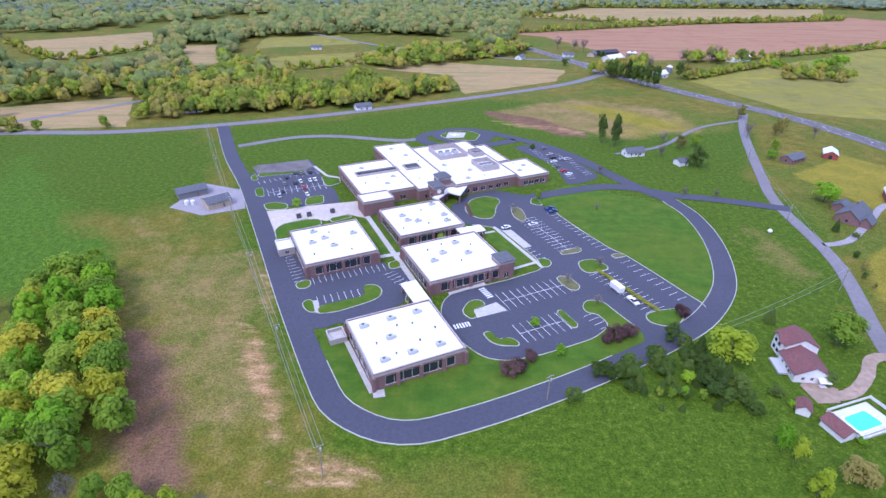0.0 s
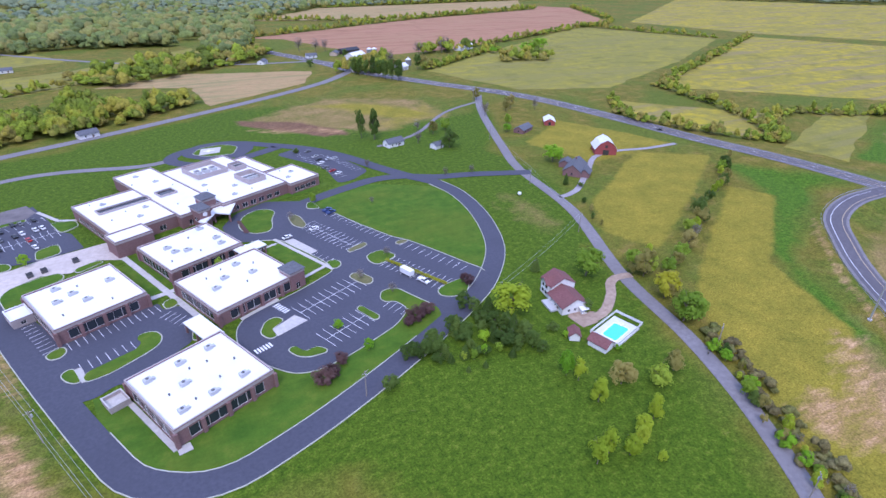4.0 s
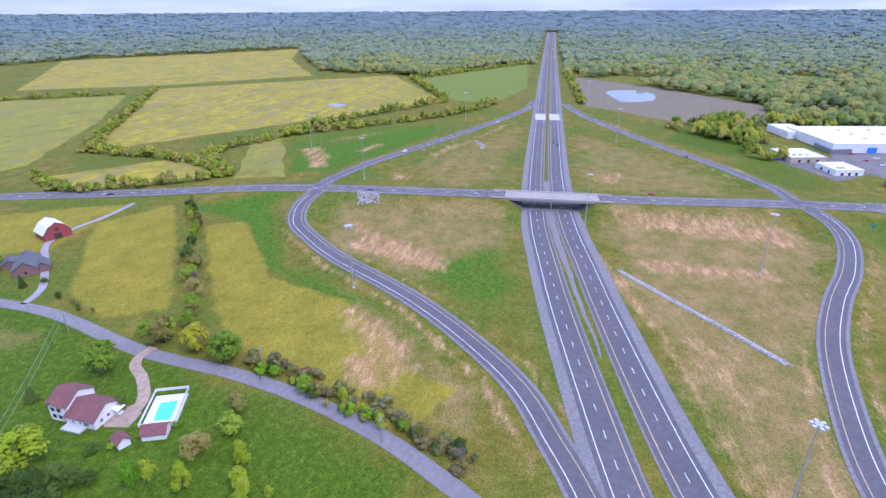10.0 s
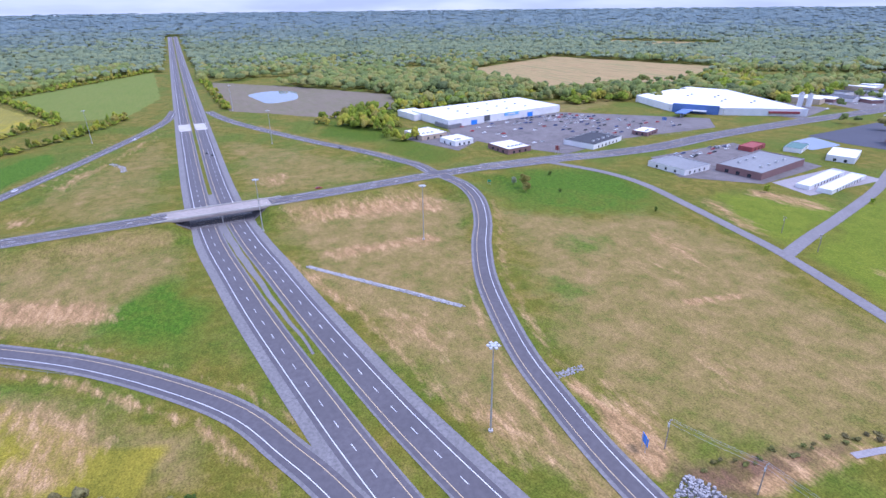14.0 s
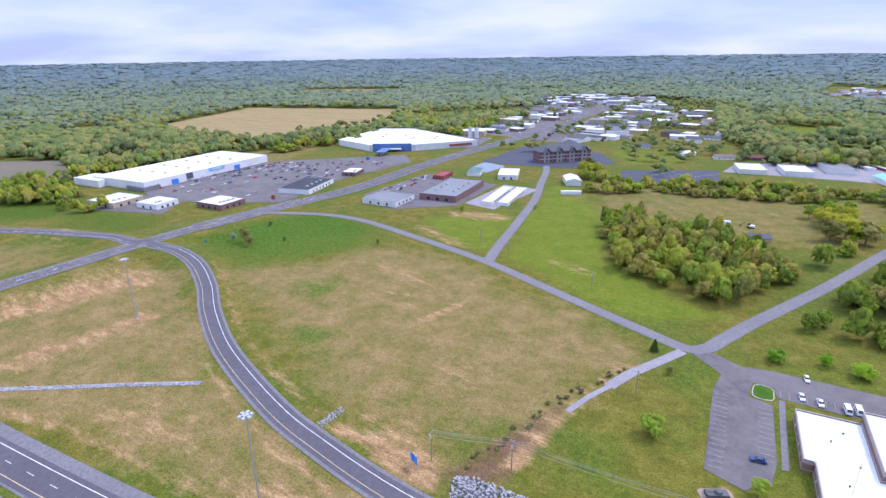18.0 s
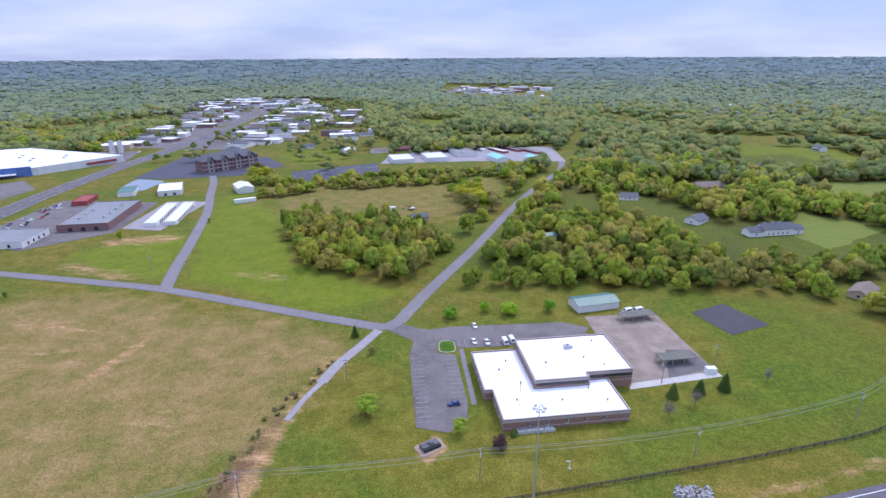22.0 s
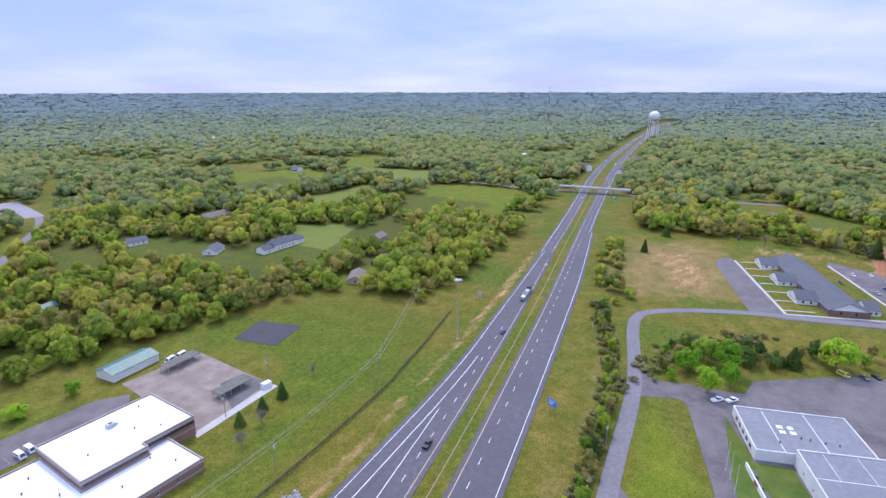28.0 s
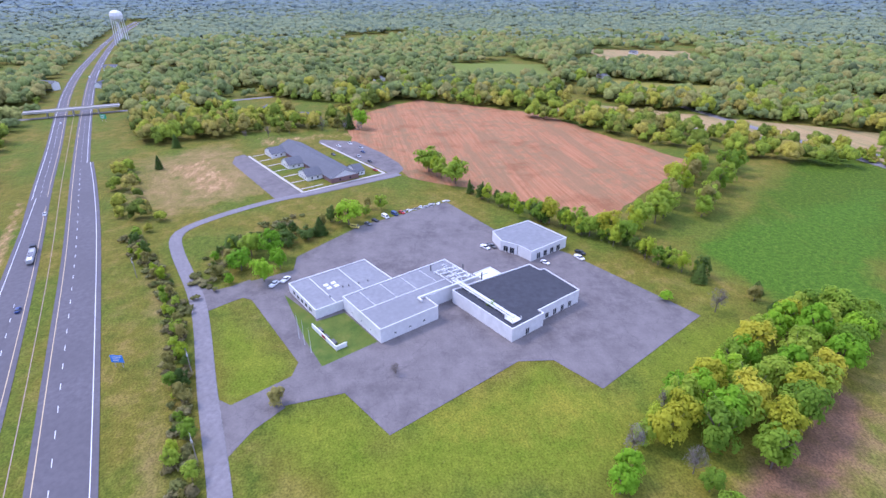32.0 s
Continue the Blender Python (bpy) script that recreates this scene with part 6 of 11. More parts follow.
def crown(kind, seed, count=900):
    """Leaf places, normals and sizes of one crown about 1 wide and 1 high, standing on 0."""
    np.random.seed(seed)
    if kind == "cone":
        z = 1 - np.random.rand(count) ** 0.55
        a = np.random.rand(count) * 2 * np.pi
        lay = 0.82 + 0.18 * np.sin(z * 40 + 2 * np.sin(3 * a))
        r = (1 - z) ** 0.8 * 0.5 * lay * (0.8 + 0.25 * np.random.rand(count))
        p = np.stack([r * np.cos(a), r * np.sin(a), 0.04 + z * 0.96], 1)
        nrm = np.stack([np.cos(a), np.sin(a), 0.5 + 0 * a], 1)
    else:
        lobes = 30 if kind == "round" else 24
        c = sphere_points(lobes) * np.array([0.34, 0.34, 0.30]) * (0.62 + 0.62 * np.random.rand(lobes, 1))
        c[:, 2] = np.maximum(c[:, 2], -0.26)
        if kind == "tall":
            c *= [0.8, 0.8, 1.12]
        rad = 0.095 + 0.085 * np.random.rand(lobes)
        which = np.random.randint(0, lobes, count)
        d = sphere_points(count)
        d[:, 2] = np.where(d[:, 2] < -0.3, -d[:, 2], d[:, 2])
        p = c[which] + d * (rad[which] * (0.7 + 0.42 * np.random.rand(count)))[:, None]
        nrm = d + 0.5 * p / np.maximum(np.linalg.norm(p, axis=1, keepdims=True), 0.05)
        p = p + [0, 0, 0.54]
    nrm = nrm + 0.3 * sphere_points(count) + [0, 0, 0.75]
    nrm /= np.linalg.norm(nrm, axis=1, keepdims=True)
    return p, nrm, (0.023 + 0.025 * np.random.rand(count)) * (1.0 if kind != "cone" else 1.15)


def trunk_shape(seed, bare=False):
    rnd = random.Random(seed)
    s = Shape().tube((0, 0, -0.02), (0.01, 0, 0.34), 0.024, 0.016, 7)
    for i in range(6 if not bare else 16):
        a, z = rnd.random() * 6.28, 0.26 + 0.2 * rnd.random()
        tip = (0.30 * math.cos(a), 0.30 * math.sin(a), z + 0.22 + 0.25 * rnd.random())
        s.tube((0.008, 0, z), tip, 0.010, 0.003, 5)
        if bare:
            for _ in range(5):
                t = 0.4 + 0.5 * rnd.random()
                base = tuple(p * t + q * (1 - t) for p, q in zip(tip, (0.008, 0, z)))
                s.tube(base, (base[0] + rnd.uniform(-0.15, 0.15), base[1] + rnd.uniform(-0.15, 0.15), base[2] + rnd.uniform(0.05, 0.2)), 0.004, 0.001, 4)
    return s.tube((0.01, 0, 0.33), (0, 0.01, 0.72), 0.016, 0.004, 6)


CROWNS, TRUNKS = {}, {}
TREES = {
    "broad": ("round", "leaf", "tree", "broad tree in fresh green leaf"),
    "fresh": ("round", "leaf_fresh", "tree", "bright green tree in new leaf"),
    "gold": ("round", "leaf_gold", "tree", "golden-green tree in catkin"),
    "olive": ("tall", "leaf_olive", "tree", "olive-brown tree leafing out"),
    "slim": ("tall", "leaf", "tree", "slim green tree in fresh leaf"),
    "cedar": ("cone", "leaf_dark", "cedar_tree", "dark green cedar standing in grass"),
    "pine": ("tall", "leaf_dark", "pine_tree", "tall dark pine with a loose crown"),
    "bush": ("round", "leaf_dark", "shrub", "dense dark green shrub in grass"),
    "maroon": ("round", "leaf_red", "shrub", "maroon-leaved ornamental shrub on lawn"),
    "shrub": ("round", "leaf_fresh", "shrub", "light green rounded shrub in grass"),
    "blossom": ("round", "leaf_white", "tree", "pale blossoming tree in spring"),
    "spring": ("tall", "leaf_spring", "tree", "slender yellow-green tree in new leaf"),
    "bare": ("tall", "twig", "tree", "grey tree still almost bare"),
}


def plant(kind, x, y, high, wide=None, label=""):
    """One tree or shrub on the land."""
    shape, material, name, text = TREES[kind]
    v = random.randrange(3)
    if (kind, v) not in CROWNS:
        count = 900 if kind == "bare" else 1700
        p, nrm, size = crown(shape, 10 * len(CROWNS) + v, count)
        if kind == "bare":
            size *= 0.45
        if kind in ("bush", "maroon", "shrub"):
            p = (p - [0, 0, 0.12]) * [1, 1, 1.12]
        CROWNS[kind, v] = leaf_mesh("crown", p, nrm, size, np.zeros(len(p)), material)
        TRUNKS[kind, v] = trunk_shape(v, kind == "bare").mesh("trunk", "bark")
    wide = wide or high * (0.45 if shape == "cone" else 0.8 if shape == "round" else 0.7)
    m = Matrix.Translation((x, y, float(ground_z(x, y)))) @ Matrix.Rotation(random.random() * 6.28, 4, "Z") @ Matrix.Diagonal((wide, wide, high, 1))
    ob = thing(name, label or text, "shrub" if name == "shrub" else "tree", m, "trees and shrubs")
    part("trunk", TRUNKS[kind, v], None, ob)
    part("crown", CROWNS[kind, v], None, ob)
    return ob


def row(points, gap, kinds, low, high, spread=2.0):
    """Trees along a line."""
    line = along(points, 1.0)
    dist = np.r_[0, np.cumsum(np.hypot(*np.diff(line[:, :2], axis=0).T))]
    d = 0.0
    while d < dist[-1]:
        plant(random.choice(kinds), np.interp(d, dist, line[:, 0]) + random.uniform(-spread, spread), np.interp(d, dist, line[:, 1]) + random.uniform(-spread, spread), random.uniform(low, high))
        d += gap * random.uniform(0.7, 1.3)


# Single trees and shrubs.
for kind, x, y, h, w, *word in (
    ("bush", 83.2, 144.3, 6.6, 6.6), ("cedar", 87.0, 140.9, 8.8, 6.2), ("bush", 81.9, 138.2, 5.1, 6.8), ("bush", 85.3, 133.4, 7.2, 6.4), ("bush", 88.5, 131.4, 7.2, 6.6), ("cedar", 89.1, 126.8, 9.4, 6.7), ("bush", 92.5, 124.3, 6.6, 7.8), ("bush", 92.0, 118.1, 7.8, 6.3), ("bush", 93.6, 114.9, 4.6, 5.1), ("cedar", 81.5, 127.4, 7.6, 5.3), ("bush", 84.2, 123.5, 7.6, 8.2), ("bush", 86.8, 119.5, 5.7, 5.6), ("bush", 80.1, 133.5, 5.1, 5.1), ("cedar", 71.0, 135.5, 8.8, 6.2), ("bush", 71.4, 131.8, 4.9, 6.4), ("bush", 72.0, 126.9, 4.1, 3.7), ("bush", 72.4, 122.7, 4.5, 4.1), ("cedar", 68.1, 123.2, 5.6, 4.0), ("bush", 75.2, 121.9, 3.7, 4.2), ("bush", 61.0, 130.0, 8.3, 6.7), ("bush", 57.4, 130.3, 6.1, 6.8), ("cedar", 62.1, 126.1, 6.0, 4.3), ("bush", 59.1, 124.6, 4.3, 4.6), ("bush", 50.4, 131.0, 5.9, 5.6), ("bush", 54.6, 129.0, 3.2, 3.2), ("cedar", 62.9, 123.1, 4.0, 2.8), ("bush", 103.4, 122.7, 3.7, 4.9), ("bush", 40.2, 119.9, 5.9, 5.6),
    ("spring", 95.8, 138.2, 13.5, 17.5, "big yellow-green garden tree beside the house"), ("broad", 138.2, 147.7, 13, 14), ("cedar", 121, 160.1, 7.1, 4.8), ("bush", 122.7, 127.8, 5, 6), ("fresh", 93.7, 101.8, 10.2, 5.6), ("spring", 95.6, 98, 9.3, 5.2), ("spring", 95.3, 88, 9, 7.2), ("spring", 105.6, 75.9, 8.9, 6.4), ("spring", 99.2, 73.2, 7.4, 6), ("spring", 95.6, 70.3, 6.6, 5.6), ("spring", 90.2, 68.7, 8.5, 6), ("spring", 85.5, 71.7, 9.2, 6.6), ("spring", 80.2, 70.2, 9.8, 7), ("spring", 96.8, 63.7, 3.4, 3.4), ("olive", 107, 91.1, 9, 10), ("olive", 126.7, 88.6, 8, 8), ("broad", 117.2, 86, 8, 8.5), ("fresh", 105.5, 118, 2.6, 2.6),
    ("broad", 162.5, 138.3, 10, 10.8), ("broad", 155.3, 107.4, 11, 13), ("broad", 171.7, 134.9, 8, 7.7), ("olive", 158.2, 121.8, 11, 12), ("olive", 196.3, 147.3, 9, 9.7), ("olive", 220, 162.1, 10, 9.3), ("olive", 156.9, 140.7, 5.5, 6.3), ("broad", 184, 141, 9, 8), ("olive", 178, 137, 8, 7), ("bare", 207, 153, 8, 7), ("shrub", 142.7, 72.6, 4.7, 5.2), ("shrub", 131.5, 53.1, 5, 5.5), ("shrub", 130.5, 46.6, 4.1, 4.5), ("shrub", 147.2, 90.8, 4.3, 5.4), ("fresh", 146.2, 84.8, 4.9, 4.9), ("shrub", 113.5, 108, 2.4, 3), ("shrub", 117.6, 104.5, 2.2, 2.6),
    ("maroon", 22.8, 131.4, 5, 8), ("maroon", 26.1, 133.4, 4.5, 6), ("maroon", 30.2, 137.9, 4.5, 5.5), ("maroon", 61.6, 149.3, 5.5, 8), ("maroon", 66.7, 151.2, 5, 7), ("maroon", 57.6, 147.3, 4, 5), ("maroon", 90, 163.2, 5.5, 6), ("fresh", 40.3, 140.4, 5, 4), ("shrub", 34.3, 156.9, 3.5, 4),
    ("olive", 159.8, 137, 13, 11), ("gold", 155.7, 121.4, 12, 11), ("broad", 150.7, 107, 13, 12), ("broad", 162.4, 146, 9, 8), ("spring", 164, 141, 12, 7),
    ("bush", 81, 149, 8, 7), ("bush", 71.4, 137, 8, 8.5), ("bush", 73.2, 133.4, 6.5, 7), ("bush", 61, 131.5, 8.5, 9.5), ("bush", 53.4, 131, 6.5, 6.5), ("fresh", 78, 128, 5, 4.5), ("fresh", 75, 122, 4, 3.5), ("slim", 70.5, 121, 4.5, 3.5), ("slim", 67.4, 122.4, 3.5, 3), ("slim", 80, 121, 4, 3.5), ("cedar", 83, 117, 4, 3), ("cedar", 72, 116, 3, 2.2), ("cedar", 66, 116.5, 2.6, 2),
    ("gold", -26.4, -449.7, 15, 15), ("spring", -38.7, -424.7, 14, 14), ("gold", -33, -462, 18, 17), ("spring", -24, -474, 16, 15), ("gold", -20, -460, 15, 14), ("broad", -24, -490, 15, 14), ("slim", -36, -490, 16, 12), ("olive", -70, -478, 15, 12), ("slim", -76, -490, 14, 11), ("broad", -12, -478, 12, 12),
    ("pine", 110.6, 364.5, 23, 8.5), ("pine", 117.6, 356.9, 22, 9), ("pine", 119.5, 360.0, 20, 7.5), ("pine", 172, 576, 19, 9), ("pine", 176, 570, 21, 9), ("pine", 181, 563, 20, 8), ("pine", 186, 557, 22, 10), ("pine", 190, 550, 19, 9), ("pine", 195, 543, 21, 10), ("pine", 199, 536, 23, 10), ("pine", 204, 530, 22, 11), ("pine", 208, 536, 20, 9), ("pine", 196, 553, 20, 9), ("pine", 245, 577, 19, 11), ("bush", 196, 692, 9, 9), ("bush", 140, 640, 10, 9),
    ("bare", 150.7, 746.8, 18, 16), ("bare", 170.7, 738.2, 17, 17), ("bare", 182, 735, 18, 15), ("bare", 282.8, 661.2, 19, 18), ("bare", 317.6, 667, 21, 17), ("bare", 326, 672, 20, 16), ("bare", 228, 618.1, 17, 14), ("olive", 256, 585, 15, 12), ("olive", 240, 430, 11, 10),
    ("fresh", 423.8, 628.7, 13, 20), ("fresh", 448.8, 637.8, 17, 24), ("broad", 436, 632, 15, 22), ("fresh", 380, 640, 8, 14), ("broad", 392, 648, 7, 12), ("bush", 159.3, 320.5, 13, 13), ("fresh", 156.4, 327, 3, 3), ("fresh", 207.8, 268.7, 12, 14), ("cedar", 191.9, 233.6, 7, 4), ("bush", 197.8, 227.2, 3, 4),
    ("bare", 143.3, 338.1, 9, 8), ("olive", 162, 353.6, 10, 9), ("slim", 174.4, 358.5, 9, 9), ("bare", 154, 364.5, 9, 8), ("bare", 220.8, 380.7, 13, 11), ("olive", 244.3, 386.4, 12, 9), ("olive", 252.6, 392.5, 12, 9), ("fresh", 214.5, 336, 7, 7), ("bare", 268.5, 379.2, 11, 8), ("slim", 225.1, 351.6, 9, 7),
    ("bare", 68.3, 198.3, 5, 5), ("bare", 51.8, 184.8, 5, 5), ("bare", 60.3, 170.3, 5, 5), ("bare", 37, 251.6, 5, 5), ("slim", 52.3, 268.2, 6, 5), ("bush", 9, 342, 5, 6), ("bush", 21.5, 345.9, 5, 6), ("bush", 61.1, 351.3, 4, 5), ("slim", 0.7, 214.6, 7, 6), ("fresh", -74.3, 253.9, 6, 5), ("bare", 80.9, 254.9, 4, 4), ("bare", 134.1, 274.6, 6, 5), ("bare", 150.3, 272.1, 6, 5), ("bare", 95.8, 307.4, 6, 5),
    ("broad", 26, -160.8, 7.6, 9.5), ("cedar", 38.1, -217.4, 6, 4), ("shrub", -5.4, -235, 6, 8), ("shrub", -34.5, -238.2, 7, 9), ("shrub", -54.7, -241.6, 7, 7), ("shrub", -22.6, -241.5, 6, 6), ("broad", -6.5, -150.1, 6, 6), ("maroon", -19.3, -142.7, 5, 6), ("cedar", -24.5, -148.5, 3.5, 2.5),
    ("cedar", -86.4, -169.3, 6.4, 5), ("cedar", -97.6, -171.9, 6, 4.8), ("cedar", -107.7, -173.5, 7.5, 5.4), ("bare", -80, -157.6, 7, 6.5), ("bare", -92.3, -164.1, 7, 6), ("bare", -127.1, -178.8, 6, 5),
    ("blossom", 320.4, -215.6, 6, 5), ("olive", 308.4, -217.3, 11, 10), ("olive", 300.6, -213.2, 8, 7), ("bush", 289.9, -234.7, 3, 3), ("bush", 326.9, -253.2, 4, 4), ("slim", 221.8, -359.2, 6, 6), ("slim", 174.8, -397.5, 4, 4), ("bush", 229.2, -263, 4, 3),
    ("fresh", -233.7, -52.8, 11.6, 12.2), ("fresh", -220.5, -41.2, 13.0, 10.7), ("fresh", -232.2, -35.3, 11.6, 8.4), ("fresh", -243.5, -39.7, 15.9, 12.2), ("broad", -248.4, -50.1, 13.0, 12.2), ("bush", -253.3, -58.5, 10.2, 12.2), ("olive", -240.8, -58.1, 8.7, 9.1), ("bush", -256.3, -33.9, 8.7, 12.2), ("fresh", -277.5, -2.5, 15.9, 16.7), ("cedar", -267.5, -17.7, 10.2, 9.1), ("bush", -263, -23.8, 7.2, 10.7), ("olive", -228.1, -61.8, 7.2, 7.6),
    ("olive", -138.5, -28.8, 7.2, 7.6), ("bare", -146.9, 9.7, 4.8, 5.0), ("broad", -174, 50.2, 8.4, 6.3), ("cedar", -183.7, 147.9, 9.6, 7.6), ("fresh", -172.4, 125, 4.8, 6.3), ("bare", -160.5, 139.8, 10.8, 10.1), ("cedar", -170.7, 166.2, 6.0, 6.3), ("cedar", -157, 163.3, 4.8, 5.0), ("olive", -165.3, 161, 7.2, 7.6),
    ("fresh", -493.6, 14.9, 19.5, 16.4), ("cedar", -495.3, 4.2, 15.6, 10.9), ("broad", -360.1, 55.4, 19.5, 21.8), ("broad", -330.7, 68.4, 18.2, 17.7), ("cedar", -404.4, -133.6, 10.4, 6.8), ("cedar", -461.9, -135.7, 11.7, 8.2),
    ("olive", -44, -428.5, 16.2, 22.3), ("olive", -24.8, -422.9, 16.2, 21.0), ("gold", -33.1, -432.6, 17.5, 21.0), ("gold", 184.6, -539.7, 16.2, 19.7), ("gold", 175.5, -546.4, 15.0, 17.1), ("olive", 190.5, -569.1, 15.0, 15.8), ("olive", 28.6, -202.4, 3.8, 3.9),
):
    plant(kind, x, y, h, w, *word)

# Rows and copses near the camera.
row([(-136, 184), (-121.5, 158.7), (-98, 121.3), (-86.2, 100.2)], 8, ["broad", "broad", "gold", "broad", "fresh"], 14, 18, 2)
row([(-143, 176), (-128.1, 148.7), (-106.3, 111), (-92.5, 90.2)], 8, ["broad", "gold", "broad", "fresh", "broad"], 14, 18, 2.5)
row([(-150, 168), (-135.2, 139.8), (-114.1, 101.2), (-97.3, 79.5)], 8, ["broad", "fresh", "gold", "broad", "broad"], 12, 16, 2.5)
row([(-118, 97), (-103, 78), (-93, 66), (-88, 57)], 6.5, ["fresh", "bare", "spring", "broad"], 8, 12, 2)
row([(-88.9, 84.8), (-74.6, 82), (-62.4, 79), (-50.1, 78)], 6.5, ["fresh", "spring", "bare", "broad"], 8, 12, 2)
plant("broad", -142.6, 177, 13, 14), plant("broad", -151.5, 174.4, 12, 13)
row([(-311.7, 75), (-286.7, 88), (-262.8, 100.9), (-228, 127.5), (-184.9, 152.1)], 3.4, ["bush", "bush", "broad", "broad", "cedar", "spring"], 7, 13, 3.2)
row([(-337.3, 250), (-290.8, 204.6), (-251.6, 162.1), (-231.6, 139)], 9, ["broad", "olive", "gold", "broad", "spring"], 14, 20, 5)
row([(-324.6, 268.2), (-281.6, 223.8), (-247, 185.4)], 10, ["broad", "olive", "broad", "gold"], 13, 19, 6)
row([(-250.9, -62), (-262, -45), (-271, -25), (-284, -6), (-300, 20)], 7, ["bush", "broad", "bush", "olive", "spring"], 6, 11, 4)
row([(-262.8, 104.9), (-240, 122), (-222, 138)], 9, ["broad", "gold", "broad"], 12, 17, 3)
row([(-221, -58), (-232, -62), (-246, -64), (-259, -62)], 6, ["olive", "bush", "shrub"], 3, 6, 3)
row([(-333, 68), (-343, 62), (-357, 58)], 9, ["broad", "spring"], 15, 20, 3)
row([(-480, 14), (-493, -15), (-490, -50), (-476, -80)], 12, ["olive", "broad", "bare"], 8, 13, 5)
row([(312.8, 221.3), (271.8, 195.2), (233, 171.1), (205.5, 157.2)], 8, ["olive", "broad", "spring", "bush"], 6, 11, 3)
row([(149.3, 90.9), (141.1, 72.8), (132.9, 54.8), (126.6, 34.8), (118.3, 12.8)], 2.6, ["bush", "olive", "bare", "olive", "spring", "broad"], 2, 7, 4)
row([(186.3, 205.7), (179, 192.5), (172.7, 178.2)], 9, ["olive", "bush"], 3, 5, 2)
row([(-109.4, -50.3), (-149.8, -60.6), (-200.7, -75.3), (-241.6, -92.9), (-264.1, -105.9), (-282.6, -116.8)], 3.2, ["bush", "broad", "olive", "olive", "broad", "spring"], 2.5, 8, 3.2)


# ---- woods ----
OPEN_LAND = [(-457.9, 353.4), (-325.3, 372.8), (-235, 390.7), (-221.3, 409.2), (-65.4, 454), (19.8, 517.9), (-12.4, 598.9), (63.5, 687.8), (108.9, 875.7), (147.7, 1112.3), (340.8, 1299.6), (862.8, 1325.9), (1281, 1190.2), (1734.8, 746.9), (1436.3, 607.6), (1115.3, 435.1), (1064.9, 214.8), (1349, 20.9),
             (1093.2, -64.6), (951.1, -190), (784.9, -306.5), (676.7, -271.8), (638, -244.3), (639.7, -426.8), (593.8, -562.7), (586.9, -718), (468.4, -725.3), (477.6, -986.4), (616.7, -1400.4), (560, -1580), (330, -1590), (190, -1430), (140, -1080), (95, -850), (30, -760), (35.8, -689.1), (-156.2, -751.2), (-162.5, -637.7), (-60, -575), (-72.1, -491), (-40.1, -432.5), (-14.7, -362.1),
             (16.3, -272.1), (-39.6, -270.7), (-194.5, -256.3), (-223, -194.5), (-331.5, -218.3), (-622.4, -321.4), (-626.9, -221.2), (-484.6, -167.9), (-468.7, -154.7), (-493.4, -94.9), (-493.3, 8.5), (-617.7, 57.6), (-526.8, 195.5), (-429.1, 242.6), (-313.7, 359.3), (-367.3, 451.6), (-427.9, 415.2)]
HOUSE_LOTS = [(-244, -494.9, 26), (-235.5, -360.8, 30), (-223, -257.4, 17), (-257.1, -270.4, 17), (-194.8, -389.6, 20), (-299.6, -317.2, 24), (-166.7, -459.6, 16), (-758.5, 48.9, 25), (-354.3, -585.7, 40), (-447.8, -604.4, 40), (-506.6, -483, 30), (-72.5, -352.8, 12), (-81.2, -313.1, 9), (-589.2, -76.7, 30), (-546.7, -33.1, 26)]


def lattice(r0, r1, gap):
    """Jittered places in rings, further apart further out."""
    out, r = [], r0
    while r < r1:
        g = gap(r)
        n = int(2 * math.pi * r / g)
        a = (np.arange(n) + np.random.rand(n) * 0.8) * 2 * np.pi / n
        rr = r + (np.random.rand(n) - 0.5) * g * 0.9
        out.append(np.stack([rr * np.cos(a), rr * np.sin(a)], 1))
        r += g * 0.9
    return np.vstack(out)


ROADLINES = [along(p, 40.0) for p in (HWY_A, HWY_B)]
BACK_ROAD = along([(23.8, -226.9), (5.4, -267.9), (-23.9, -336.2), (-60, -429.1), (-95.9, -510.4), (-132.6, -584.8), (-147.4, -637.9), (-231.3, -884)], 20.0)
LANES = [along(p, 40.0) for p in ([(-657.2, -78.8), (-628.6, -231.9), (-598.2, -362.2), (-583.2, -455.9)], [(-547.1, 194.4), (-453.9, 286.6), (-363.9, 363.9), (-271.9, 450.2)], CROSS[:4], [(184.6, 589.6), (159.7, 665.3), (63.5, 687.8), (-67.8, 754.1)])]


def wooded(p):
    x, y = p[:, 0], p[:, 1]
    ok = ~inside(x, y, OPEN_LAND)
    for _, _, ring in FIELDS:
        ok &= ~inside(x, y, ring)
    for cx, cy, r in HOUSE_LOTS:
        ok &= np.hypot(x - cx, y - cy) > r
    for cx, cy, r in HOUSE_LOTS[:7]:
        ok &= np.hypot(x - cx * 0.97, y - cy * 0.97) > r * 0.8
    for ring in GLADES:
        ok &= ~inside(x, y, ring)
    for line, gap in [*((ln, 23) for ln in ROADLINES), *((ln, 8) for ln in LANES), (BACK_ROAD, 13)]:
        d, _ = line_distance(x, y, line)
        ok &= d > gap
    return ok


def lump_template(level, floor):
    """A ball without its underside, as vertices and triangles."""
    bm = bmesh.new()
    bmesh.ops.create_icosphere(bm, subdivisions=level, radius=1.0)
    bmesh.ops.delete(bm, geom=[f for f in bm.faces if f.calc_center_median().z < floor], context="FACES")
    bmesh.ops.delete(bm, geom=[v for v in bm.verts if not v.link_faces], context="VERTS")
    bm.verts.index_update()
    v, f = np.array([tuple(p.co) for p in bm.verts]), np.array([[p.index for p in fc.verts] for fc in bm.faces])
    bm.free()
    return v, f


